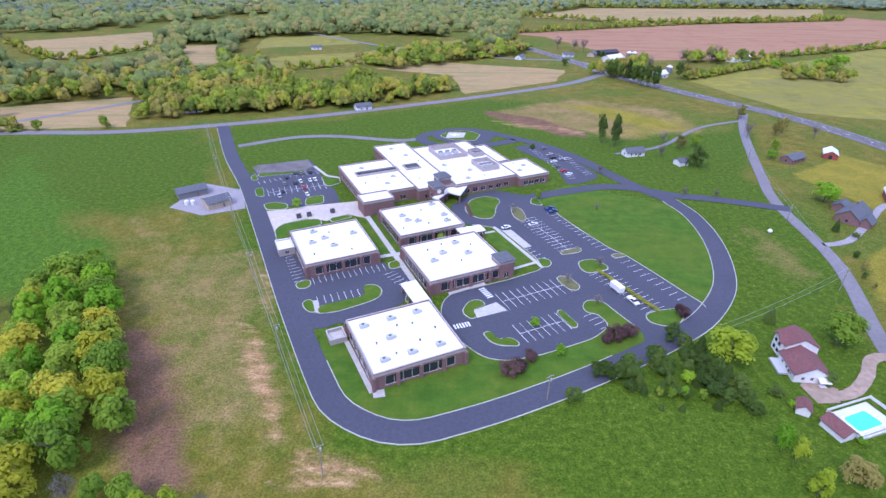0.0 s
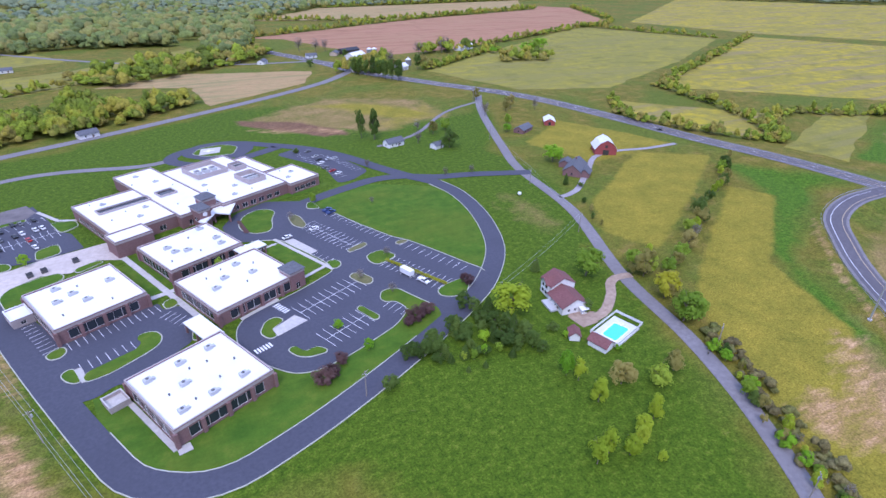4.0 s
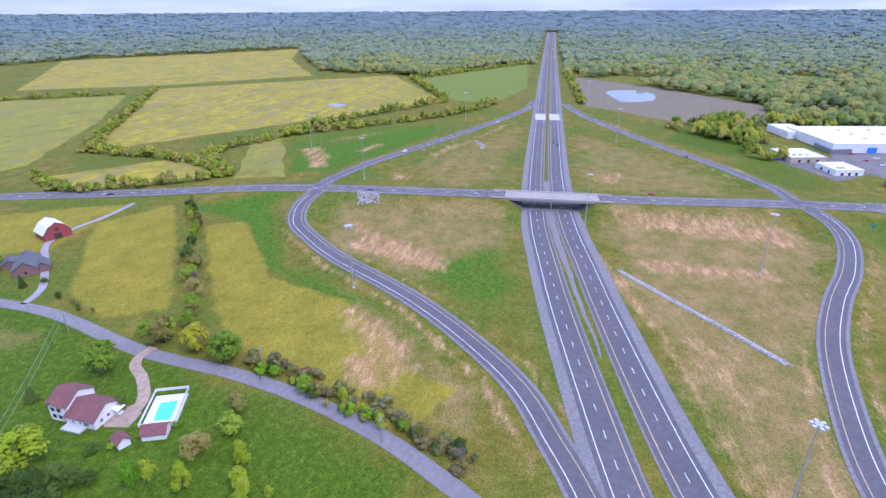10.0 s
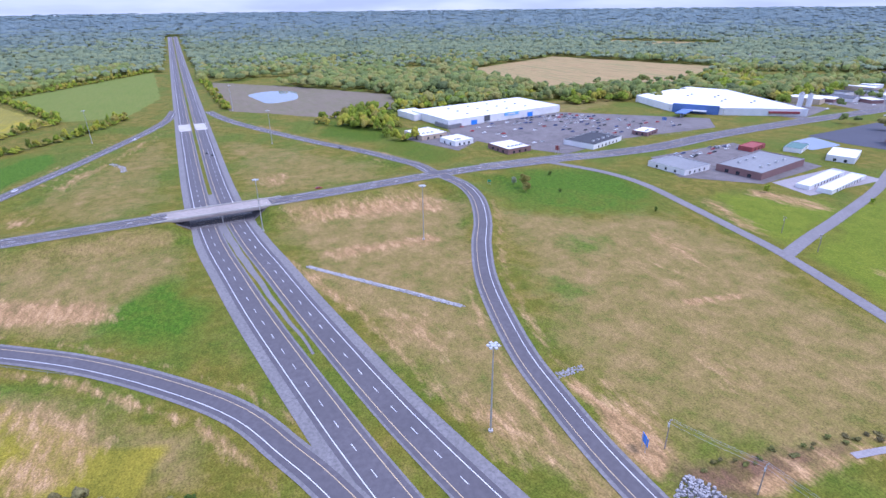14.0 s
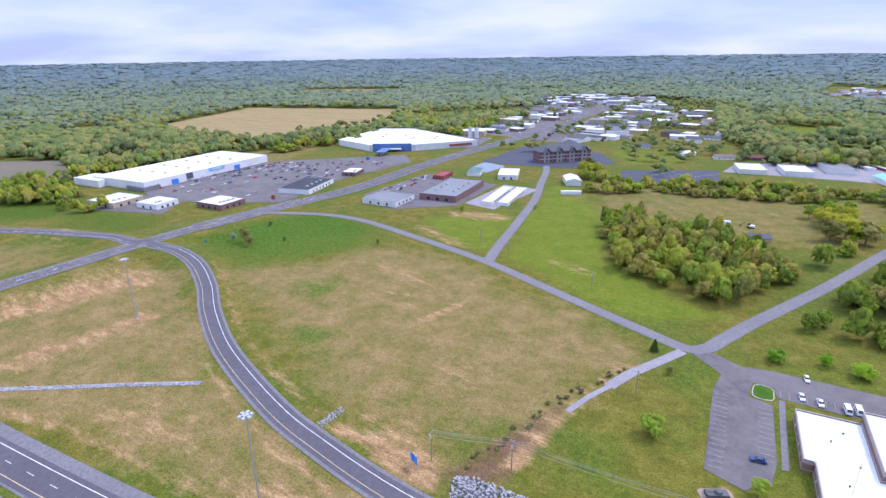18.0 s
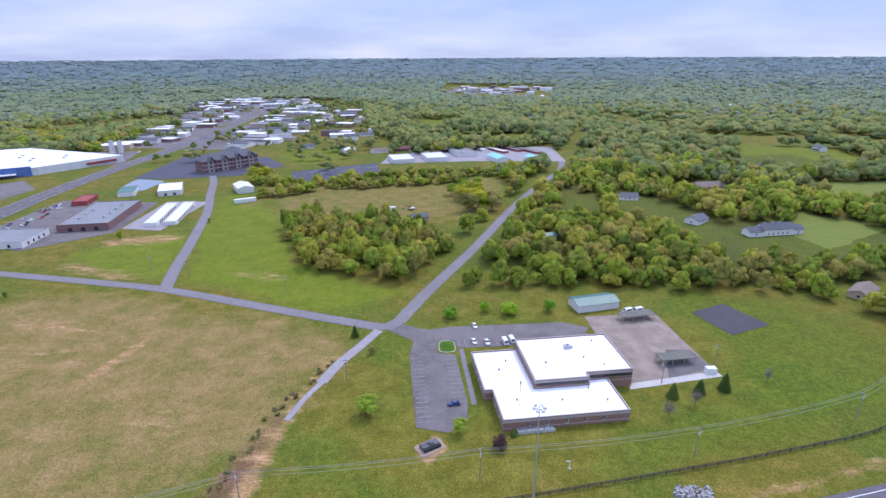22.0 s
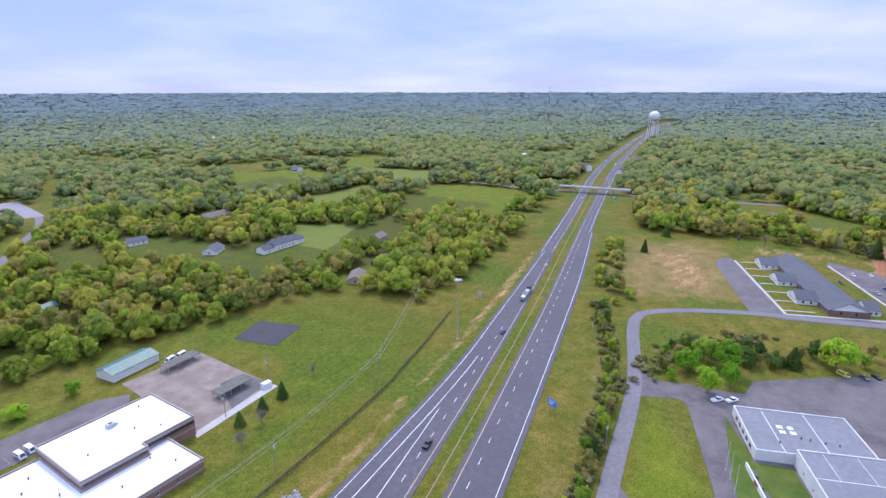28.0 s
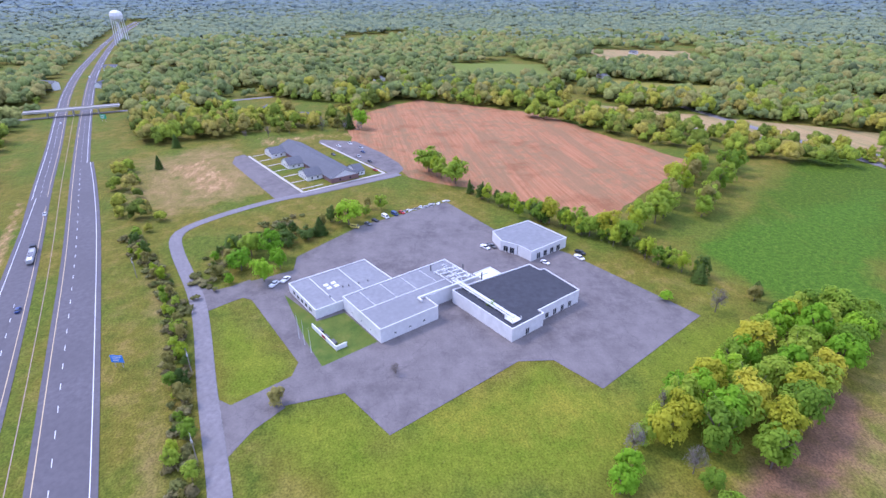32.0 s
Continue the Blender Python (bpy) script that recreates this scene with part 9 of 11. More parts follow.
h1 = plant_part("low grey-roofed front office of the plant", [(-41, -37), (-14.2, -37.2), (-14.2, 0.4), (-40.4, 0)], 4.2, "metal_grey", (5, 0, 0, 0), (2.6, 0.6, 2.8))
h2 = plant_part("tall white metal hall with grey roof", [(-14, -25.2), (15.3, -25.4), (15.3, 1), (7, 1), (7, 27), (-14.4, 27)], 6.2, "metal_grey", (3, 3, 0, 0, 0, 0), (1.0, 1.6, 2.6))
h3 = plant_part("white-walled hall with dark felt roof", [(9, 13), (44.4, 13), (44, 30), (41.4, 30), (41, 54.2), (19.6, 56.5), (19, 54.2), (12.6, 54.2)], 6.0, "dark_roof", (0, 1, 0, 4, 0, 0, 0, 0), (2.0, 0.1, 2.8))
h4 = plant_part("grey metal workshop with shallow roof", [(-25, 66), (-14.3, 61.8), (-5.3, 64.7), (3.6, 64.8), (3.2, 89.8), (-23.5, 90.2)], 5.4, "metal_grey", (0, 2, 0, 4, 0, 0), (2.6, 0.1, 3.2))
h5 = plant_part("small white boiler house between the halls", [(1, 31), (8, 31), (8, 41), (1, 41)], 4.0, "metal_white", (0, 1, 0, 0))
for a, b in ((-30.4, -26), (-27.4, -26), (-30.4, -22.6), (-27.4, -22.6)):
    part("skylight", Shape().box(a, a + 1.9, b, b + 1.9, 3.95, 4.4), "white_wall", h1)
vents(h1, [(-24, -20), (-23.5, -17.4), (-22.6, -13), (-22, -9), (-20, -28)], 3.98)
for a in (-28, -14):
    part("roof_seam", Shape().box(-40, -14.8, a, a + 0.3, 3.98, 4.08), "metal_white", h1)
part("roof_seam", Shape().box(-0.4, -0.1, -24.8, 26.6, 5.98, 6.1), "metal_white", h2)
for a in (-18, -8, 2, 12):
    part("roof_seam", Shape().box(-13.6, -0.6, a, a + 0.15, 5.98, 6.04), "metal_white", h2)
for a, b in ((-5, 19), (1, 22), (-3, 24), (4, 18), (5, 24), (-8, 22)):
    rooftop_unit(h2, a, b, 5.98, 2.4, 1.6, 1.4)
for k in range(4):
    part("pipe_rack", Shape().tube((-6 + 3.2 * k, 15 + 0.6 * k, 7.4), (-4 + 3.2 * k, 26, 7.4), 0.22, 0.22, 8), "white_wall", h2)
for a in (15.4, 20.5, 25.6):
    part("rack_beam", Shape().box(-7, 6, a, a + 0.25, 6.9, 7.15).box(-7, -6.75, a, a + 0.25, 5.98, 6.9).box(5.75, 6, a, a + 0.25, 5.98, 6.9), "white_wall", h2)
part("main_duct", Shape().tube((6.6, -2.4, 7.0), (8.2, 33, 7.0), 0.42, 0.42, 10).tube((6.6, -2.4, 7.0), (9.4, -2.6, 7.0), 0.42, 0.42, 10), "white_wall", h2, "long white roof duct")
for off, r in ((17.2, 0.26), (18.4, 0.36), (19.2, 0.2)):
    part("roof_pipe", Shape().tube((4, off, 6.9), (40, off - 0.4, 6.9), r, r, 8), "white_wall", h3, "white pipe along the roof edge")
for a in range(10, 40, 5):
    part("pipe_stand", Shape().box(a, a + 0.25, 16.8, 19.4, 5.78, 6.6), "steel", h3)
part("pipe_frame", Shape().box(37.5, 42, 15.4, 20, 6.1, 6.3).box(37.5, 37.8, 15.4, 15.7, 6.3, 7.6).box(41.7, 42, 15.4, 15.7, 6.3, 7.6).box(41.7, 42, 19.7, 20, 6.3, 7.6).box(37.5, 42, 15.4, 15.6, 7.4, 7.6), "white_wall", h3)
for a, b in ((-10, 16), (-2, 27.6), (9, 29)):
    part("stack", Shape().tube((a, b, 0 if b > 27 else 5.9), (a, b, 8.8), 0.3, 0.3, 8), "vent_dark", h2)
sign_wall = thing("sign_wall", "long low white wall with dark plant debris behind", "wall", Matrix.Translation((-171.8, -14.4, 0)) @ Matrix.Rotation(radians(29), 4, "Z"))
part("panel", Shape().box(-9.5, 9.5, -0.2, 0.2, 0, 2.0), "white_wall", sign_wall)
part("end_panel", Shape().box(9.1, 9.5, 0.2, 4.2, 0, 2.0), "white_wall", sign_wall)
part("painted_panel", Shape().box(-1.5, 1.5, -0.225, -0.205, 0.3, 1.8), "red_paint", sign_wall, "red painted panel")
part("rubble", Shape().box(-7, -4, 0.6, 2.0, 0, 0.9).box(-2, 1, 0.5, 1.8, 0, 0.7).box(3, 6, 0.6, 2.2, 0, 1.0), "vent_dark", sign_wall)
for x, y in ((-173.6, -23.6), (-169.5, -21.5), (-164.1, -18.9)):
    ob = thing("flagpole", "tall thin white flagpole", "flagpole", Matrix.Translation((x, y, 0)))
    part("pole", Shape().tube((0, 0, 0.1), (0, 0, 11), 0.09, 0.04, 8), "white_wall", ob)
    part("base", Shape().tube((0, 0, 0), (0, 0, 0.12), 0.6, 0.6, 10), "concrete", ob)
random.seed(3)
for k in range(26):
    a = random.random()
    x, y = -289.5 - 11.5 * a + random.uniform(-1.5, 1.5), 29.4 + 27 * a + random.uniform(-1.5, 1.5)
    ob = thing("scrap_pile", "pale scrap boards on the yard's edge", "scrap", Matrix.Translation((x, y, 0.1)) @ Matrix.Rotation(random.random() * 3, 4, "Z"), "scrap along the yard")
    part("board", Shape().box(-1.2, 1.2, -0.4, 0.4, 0, 0.3), random.choice(["white_wall", "metal_white", "unit_grey"]), ob)
    part("board", Shape().box(-0.5, 1.5, 0.1, 0.7, 0.3, 0.55), random.choice(["white_wall", "metal_grey", "dark_wood"]), ob)

# Care home: three gabled wings under one blue-grey roof.
care = thing("care_home", "low brick care home with blue-grey hipped roofs", "building", Matrix.Translation((-396.5, -24, 0)) @ Matrix.Rotation(radians(25.8), 4, "Z"))
for x0, x1, y0, y1, h, rise, ridge in ((-48, 49, -10, 10, 3.2, 4.4, 0), (-46, -31, -21, -10, 3.0, 3.4, 1), (-12, 3, -21, -10, 3.0, 3.4, 1), (20, 35, -21, -10, 3.0, 3.4, 1), (31, 45, 10, 17, 3.0, 3.2, 1)):
    for (p, q), n in zip((((x0, y0), (x1, y0)), ((x1, y0 + 0.2), (x1, y1 - 0.2)), ((x1, y1), (x0, y1)), ((x0, y1 - 0.2), (x0, y0 + 0.2))), (4, 2, 4, 2)):
        wall(care, p, q, 0, h, "white_wall" if ridge else "brick", n, 1.2, 0.8, 2.2, thick=0.2)
    if ridge:
        s = Shape().gable(y0, y1, -x1, -x0, h, rise)
        s.v = [(-b, a, c) for a, b, c in s.v]
    else:
        s = Shape().gable(x0, x1, y0, y1, h, rise, 0.6)
        part("gable", Shape().gable_wall(x0, y0, y1, h, rise), "white_wall", care)
        part("gable", Shape().gable_wall(x1 - 0.2, y0, y1, h, rise), "white_wall", care)
    part("roof", s, "slate_roof", care)
    if ridge:
        g = Shape()
        for yy in (y0, y1 - 0.2):
            low = [(x0, yy, h), (x1, yy, h), ((x0 + x1) / 2, yy, h + rise)]
            g.solid([(a, b + 0.2, c) for a, b, c in low], low)
        part("gable", g, "white_wall", care)
for a, b in (((-424.4, -74.7), (-334.5, -29.8)), ((-451.8, -20.9), (-362.4, 24.4)), ((-334.5, -29.8), (-362.4, 24.4))):
    d = np.array(b, float) - a
    nrm = np.array([-d[1], d[0]]) / np.linalg.norm(d) * 0.9
    tagged(sheet("footpath", [tuple(a + nrm), tuple(a - nrm), tuple(b - nrm), tuple(b + nrm)], 0.16, "concrete"), "pale concrete footpath round the care home", "footpath", kind="structure")
for k in range(7):
    t = k / 6
    p = np.array([-423.4, -71.8]) * (1 - t) + np.array([-341, -32]) * t
    q = p + np.array([-8, 16]) * 0.9
    tagged(sheet("footpath", [tuple(p), tuple(p + [1.2, 0.5]), tuple(q + [1.2, 0.5]), tuple(q)], 0.15, "concrete"), "short concrete path to a door", "footpath", kind="structure")

# ---- shops and town ----
def shop(label, x, y, turn, w, d, h, walls, roof, win=(0, 0, 0, 0), size=(2.2, 0.3, 2.6), units=0, storeys=1, name="shop"):
    ob = thing(name, label, "building", Matrix.Translation((x, y, float(ground_z(x, y)))) @ Matrix.Rotation(radians(turn), 4, "Z"))
    block(ob, -w / 2, w / 2, -d / 2, d / 2, h, walls, roof, win, size, parapet=0.35, storeys=storeys)
    for k in range(units):
        rooftop_unit(ob, -w * 0.35 + w * 0.7 * (k % 4 + 0.5) / 4, -d * 0.25 + d * 0.5 * (k // 4) / max(1, (units - 1) // 4 + 0.01), h - 0.35, 2.4, 1.8, 1.4)
    return ob


store = shop("huge white-roofed discount store with blue panels", 571.9, -341.9, -83, 165, 78, 8.4, "white_wall", "white_roof", (0, 0, 0, 0), units=12, name="superstore")
part("name_panel", Shape().box(-5, 16, -39.4, -39.05, 4.6, 8.0), "light_blue", store, "light blue panel with pale bar")
part("name_bar", Shape().box(0, 11, -39.5, -39.41, 5.6, 7.0), "white_wall", store)
for a, b in ((-52, -44), (30, 38)):
    part("entry_panel", Shape().box(a, b, -39.4, -39.05, 0.1, 5.0), "blue_sign", store)
part("grey_panel", Shape().box(-34, -26, -39.4, -39.05, 2, 8.2), "slate_roof", store)
garden = shop("garden centre with grey fences beside the store", 532.2, -269.1, -83, 18, 26, 4.0, "metal_grey", "metal_grey", name="garden_centre")
wingb = shop("low white wing behind the store", 599.5, -258.5, -83, 24, 40, 7.0, "white_wall", "white_roof", name="store_wing")
shop("tan restaurant with a flat white roof", 500.1, -226.9, -80, 30, 32, 4.8, "tan_wall", "white_roof", (3, 2, 0, 2), units=3)
shop("white shop with a flat white roof", 458.7, -241, -80, 22, 24, 4.8, "white_wall", "white_roof", (3, 2, 0, 2), units=2)
shop("brick restaurant with white roof and green awnings", 411.8, -270.7, -84, 26, 30, 4.8, "brick", "white_roof", (3, 3, 2, 3), units=4)
shop("low dark-roofed store with white walls", 396.5, -355.1, -72, 50, 32, 4.8, "white_wall", "dark_roof", (6, 2, 0, 0), units=4)
shop("brick fast-food shop with pale roof", 402.5, -427.7, -70, 24, 16, 4.2, "brick", "white_roof", (3, 2, 0, 2), units=2)
s2 = thing("superstore", "long white-roofed store with blue entrance front", "building")
flat_block(s2, [(482, -548), (432, -581), (380, -656), (532, -713), (580, -690), (556, -566)][::-1], 8.4, "white_wall", "white_roof", (0, 0, 0, 0, 0, 0))


def front_panel(parent, name, p, q, z0, z1, out, material, label=""):
    """A slab set on a wall that runs from p to q."""
    d = Vector((q[0] - p[0], q[1] - p[1])).normalized()
    n = Vector((-d.y, d.x)) if -d.y * p[0] + d.x * p[1] < 0 else Vector((d.y, -d.x))
    a, b = Vector(p) + n * 0.03, Vector(q) + n * 0.03
    return part(name, Shape().prism([tuple(a), tuple(b), tuple(b + n * out), tuple(a + n * out)], z0, z1), material, parent, label)


front_panel(s2, "blue_front", (479, -550), (436, -578.4), 0.1, 10.2, 2.4, "blue_wall", "deep blue entrance front")
front_panel(s2, "canopy", (470, -556), (447, -571.2), 3.4, 4.2, 9.0, "white_wall")
front_panel(s2, "red_awning", (404, -621.4), (385, -648.8), 3.0, 5.4, 2.0, "red_paint")
for k in range(8):
    rooftop_unit(s2, 440 + 26 * (k % 4) + 6 * (k // 4), -640 + 20 * (k % 2) - 14 * (k // 4), 8.05, 2.6, 1.9, 1.4)
gas = thing("gas_station", "filling station canopy with blue edge on posts", "gas station", Matrix.Translation((450.5, -536.3, 0)) @ Matrix.Rotation(radians(-65), 4, "Z"))
part("canopy", Shape().box(-14, 14, -6, 6, 4.6, 5.6), "blue_wall", gas)
for px in (-10, 0, 10):
    part("post", Shape().box(px - 0.3, px + 0.3, -0.3, 0.3, 0, 4.6), "white_wall", gas)
    part("pump", Shape().box(px + 1, px + 1.8, -0.4, 0.4, 0, 1.7), "white_wall", gas)
shop("grey metal hall with shallow roof", 295.2, -355.9, -85, 31, 34, 4.6, "metal_white", "metal_grey", (4, 2, 0, 3), (2.0, 0.6, 2.8))
shop("long brick store with a grey ribbed roof", 264.4, -412.1, -81, 68, 35, 5.6, "brick", "metal_grey", (0, 0, 0, 3), (3.0, 0.2, 3.0), units=7)
shop("small red-roofed roadside shop", 309, -463, -78, 26, 12, 4.0, "red_paint", "red_paint", (3, 0, 0, 0))
shop("small teal-roofed roadside shop", 288.1, -493.8, -70, 26, 14, 4.0, "white_wall", "green_roof", (2, 0, 0, 0))
shop("white warehouse with flat roof", 251.3, -499.9, -68, 34, 20, 5.0, "metal_white", "white_roof", (2, 0, 0, 2))
for x, y in ((220.6, -418.1), (207.6, -421.7)):
    shop("long white row of storage lockers", x, y, -80, 60, 9, 3.0, "white_wall", "metal_white", (9, 0, 9, 0), (2.4, 0.05, 2.3), name="storage_row")
hotel = thing("hotel", "three-storey brick hotel with blue-grey gabled roof", "building", Matrix.Translation((238.3, -612, 0)) @ Matrix.Rotation(radians(-132), 4, "Z") @ Matrix.Diagonal((1, 1, 1.3, 1)))
block(hotel, -33, 33, -9, 9, 9.6, "brick", "slate_roof", (11, 3, 11, 3), (1.5, 0.9, 2.4), None, storeys=3)
block(hotel, 15, 33, 9.3, 40, 9.6, "brick", "slate_roof", (0, 6, 2, 6), (1.5, 0.9, 2.4), None, storeys=3)
part("main_roof", Shape().hip(-33, 33, -9, 9, 9.75, 5.2, 0.8), "slate_roof", hotel)
wing_roof = Shape().hip(9, 41, -33, -15, 9.76, 5.0, 0.8)
wing_roof.v = [(-b, a, c) for a, b, c in wing_roof.v]
part("wing_roof", wing_roof, "slate_roof", hotel)
for cx in (-24, -8, 8, 24):
    g = Shape().gable(-13, -6, -cx - 3.5, -cx + 3.5, 9.8, 3.4)
    g.v = [(-b, a, c) for a, b, c in g.v]
    part("gable_roof", g, "slate_roof", hotel)
    part("gable_bay", Shape().box(cx - 3.2, cx + 3.2, -9.9, -9.01, 0, 9.8), "stone_band", hotel)
    part("gable_peak", Shape().solid([(cx - 3.4, -9.4, 9.8), (cx + 3.4, -9.4, 9.8), (cx, -9.4, 13.0)], [(cx - 3.4, -9.9, 9.8), (cx + 3.4, -9.9, 9.8), (cx, -9.9, 13.0)]), "stone_band", hotel)
    for k in range(3):
        part("window", Shape().box(cx - 1.2, cx + 1.2, -9.97, -9.91, 0.9 + 3.2 * k, 2.4 + 3.2 * k), "glass", hotel)
for k in range(2):
    b = Shape().box(-33.08, 33.08, -9.08, -9.01, 3.05 + 3.2 * k, 3.35 + 3.2 * k)
    part("stone_course", b, "white_wall", hotel)
gabled("white_barn", "white metal barn beside the street", 184, -502.5, -60, 24, 14, 5, 2.0, "metal_white", "metal_white", (2, 1, 0, 0), "barn")
trailer = thing("office_trailer", "long white trailer on a dirt patch", "trailer", Matrix.Translation((167.7, -458.1, 0.6)) @ Matrix.Rotation(radians(-152), 4, "Z"))
part("body", Shape().box(-9, 9, -1.7, 1.7, 0, 3.0), "white_wall", trailer)
part("skirt", Shape().box(-8.8, 8.8, -1.6, 1.6, -0.6, 0), "unit_grey", trailer)
for x, y, w, roof in ((44.1, -650, 36, "metal_white"), (4, -661.3, 36, "metal_white"), (-32, -694.3, 40, "metal_grey")):
    shop("grey metal warehouse by the depot", x, y, -75, w, 26, 5, "metal_white", roof, (2, 1, 0, 0))
for x, y, w, roof in ((-72.5, -648.6, 30, "blue_roof"), (-114.4, -643.2, 18, "blue_roof")):
    gabled("warehouse", "depot hall with a sky-blue metal roof", x, y, -70, w, 16, 4.6, 2.4, "white_wall", roof, (2, 1, 0, 0), "building")
for k, (x, y) in enumerate(((-30, -745), (-50, -735), (-75, -720), (-95, -730), (-118, -712))):
    shop("long low row of red-doored lockers", x, y, -60, 52, 8, 2.8, "red_paint" if k > 1 else "white_wall", "metal_white" if k < 3 else "metal_grey", (8, 0, 8, 0), (2.2, 0.05, 2.2), name="storage_row")
for x, y in ((426.5, -714.8), (419.4, -721.4), (431.1, -722.6)):
    ob = thing("silo", "tall white metal silo", "silo", Matrix.Translation((x, y, 0)))
    part("shell", Shape().tube((0, 0, 0), (0, 0, 15), 3.2, 3.2, 14), "metal_white", ob)
    part("cone", Shape().tube((0, 0, 15), (0, 0, 17), 3.3, 0.4, 14), "metal_grey", ob)
# Rows of shops along the street into town, and roofs among the trees.
rnd = random.Random(11)
SHOPS = []
for k in range(64):
    side = 1 if k % 2 else -1
    y = -745 - 11.5 * k + rnd.uniform(-8, 8)
    x0 = float(np.interp(-y, [621, 799, 935, 1144, 1328, 1519], [366, 363, 368, 384, 404, 490]))
    SHOPS.append((x0 + side * rnd.uniform(34, 130), y))
for k in range(44):
    SHOPS.append((rnd.uniform(375, 715), rnd.uniform(-1650, -1250)))
for k in range(40):
    SHOPS.append((rnd.uniform(70, 320), rnd.uniform(-1250, -780)))
for k in range(46):
    SHOPS.append((rnd.uniform(330, 590), rnd.uniform(-1590, -1330)))
for k in range(34):
    SHOPS.append((rnd.uniform(-320, 120), rnd.uniform(-1950, -1750)))
for k in range(12):
    SHOPS.append((rnd.uniform(780, 1040), rnd.uniform(-1260, -1120)))
for k in range(9):
    y = -770 - 88 * k
    x = float(np.interp(-y, [621, 799, 935, 1144, 1328, 1519], [366, 363, 368, 384, 404, 490])) + (58 if k % 2 else -58)
    lot("town_lot", [(x - 40, y - 30), (x + 40, y - 34), (x + 38, y + 30), (x - 42, y + 33)], "old_asphalt", "worn asphalt lot among the town shops", 0.1)


mall = shop("long low strip of shops with pale gables", 187, -1002, 0, 74, 18, 6.0, "brick", "dark_roof", (12, 1, 6, 1), (3.0, 0.3, 3.0), units=4, name="shop_row")
for k in range(9):
    part("gable_front", Shape().solid([(-33 + 8 * k, 9.1, 3.4), (-28 + 8 * k, 9.1, 3.4), (-30.5 + 8 * k, 9.1, 7.4)][::-1], [(-33 + 8 * k, 9.6, 3.4), (-28 + 8 * k, 9.6, 3.4), (-30.5 + 8 * k, 9.6, 7.4)][::-1]), "white_wall", mall)
for x, y, t, w, roof, word in ((77, -711, 20, 22, "brown_roof", "low brown-roofed house behind the street"), (46, -724, 10, 26, "red_roof", "long maroon-roofed house behind the street"), (119, -718, 40, 18, "metal_white", "white-roofed garage behind the street"), (10, -879, 60, 16, "slate_roof", "grey-roofed house between town trees"), (33, -789, 30, 16, "slate_roof", "white house with grey roof between town trees"), (178, -749, 15, 16, "slate_roof", "small grey-roofed house by a lawn"), (112, -865, 0, 22, "slate_roof", "grey-roofed house at the town's edge")):
    gabled("house", word, x, y, t, w, 10, 3.2, 2.6, "white_wall" if roof != "red_roof" else "brick", roof, (3, 1, 3, 1))


def far_house(name, label, x, y, turn, w, d, h, rise, walls, roof):
    """A building seen from far off: walls and a roof."""
    ob = thing(name, label, "building", Matrix.Translation((x, y, float(ground_z(x, y)))) @ Matrix.Rotation(radians(turn), 4, "Z"))
    s = Shape().box(-w / 2, w / 2, -d / 2, d / 2, 0, h)
    if rise:
        s.gable_wall(-w / 2, -d / 2, d / 2, h, rise).gable_wall(w / 2 - 0.2, -d / 2, d / 2, h, rise)
        top = Shape().gable(-w / 2, w / 2, -d / 2, d / 2, h, rise, 0.5)
    else:
        top = Shape().box(-w / 2 - 0.2, w / 2 + 0.2, -d / 2 - 0.2, d / 2 + 0.2, h, h + 0.4)
    part("wall", s, walls, ob)
    part("roof", top, roof, ob)
    part("window_band", Shape().box(-w * 0.42, w * 0.42, -d / 2 - 0.06, -d / 2 - 0.004, 0.8, min(h - 0.5, 2.6)), "glass", ob)
    return ob


ROOF_WORDS = {"white_roof": "flat-roofed white town shop", "metal_grey": "grey metal roofed town building", "slate_roof": "town house with slate-grey roof", "metal_white": "pale metal roofed town building", "dark_roof": "dark flat roofed town building"}
for x, y in SHOPS:
    roof = rnd.choice(["white_roof", "white_roof", "metal_grey", "slate_roof", "metal_white", "dark_roof"])
    far_house("shop", ROOF_WORDS[roof], x, y, rnd.uniform(-20, 20), rnd.uniform(18, 44), rnd.uniform(14, 26), rnd.uniform(4, 8), 3.0 if roof == "slate_roof" else 0, rnd.choice(["white_wall", "tan_wall", "brick", "metal_white"]), roof)

# Houses among the woods.
gabled("house", "big white house with blue-grey roof and dormers", -236.6, -360.7, 8, 24, 9, 4.6, 3.4, "white_wall", "slate_roof", (5, 2, 5, 2), dormers=3, wings=((12.2, 22, -4, 5, 3.6, 2.6), (-20, -12.2, -4, 4, 3.4, 2.4)))
gabled("house", "long brown-roofed lodge among trees", -254.2, -495.7, 10, 30, 11, 3.6, 3.6, "tan_wall", "brown_roof", (4, 1, 4, 1))
gabled("house", "low house with a pinkish-brown roof", -223, -257.4, 40, 18, 10, 2.8, 2.2, "tan_wall", "brown_roof", (3, 1, 3, 1))
gabled("house", "low brick house with grey hip roof", -258.1, -270.4, 20, 16, 9, 2.8, 2.2, "brick", "slate_roof", (3, 1, 3, 1))
gabled("house", "ruined small grey house in the clearing", 15.8, -402.1, 15, 15, 8, 2.8, 2.0, "tan_wall", "slate_roof", (2, 1, 2, 1))
gabled("house", "green-roofed cottage in the woods", -74.5, -352.8, 15, 12, 7, 2.8, 1.8, "tan_wall", "green_roof", (2, 1, 2, 1))
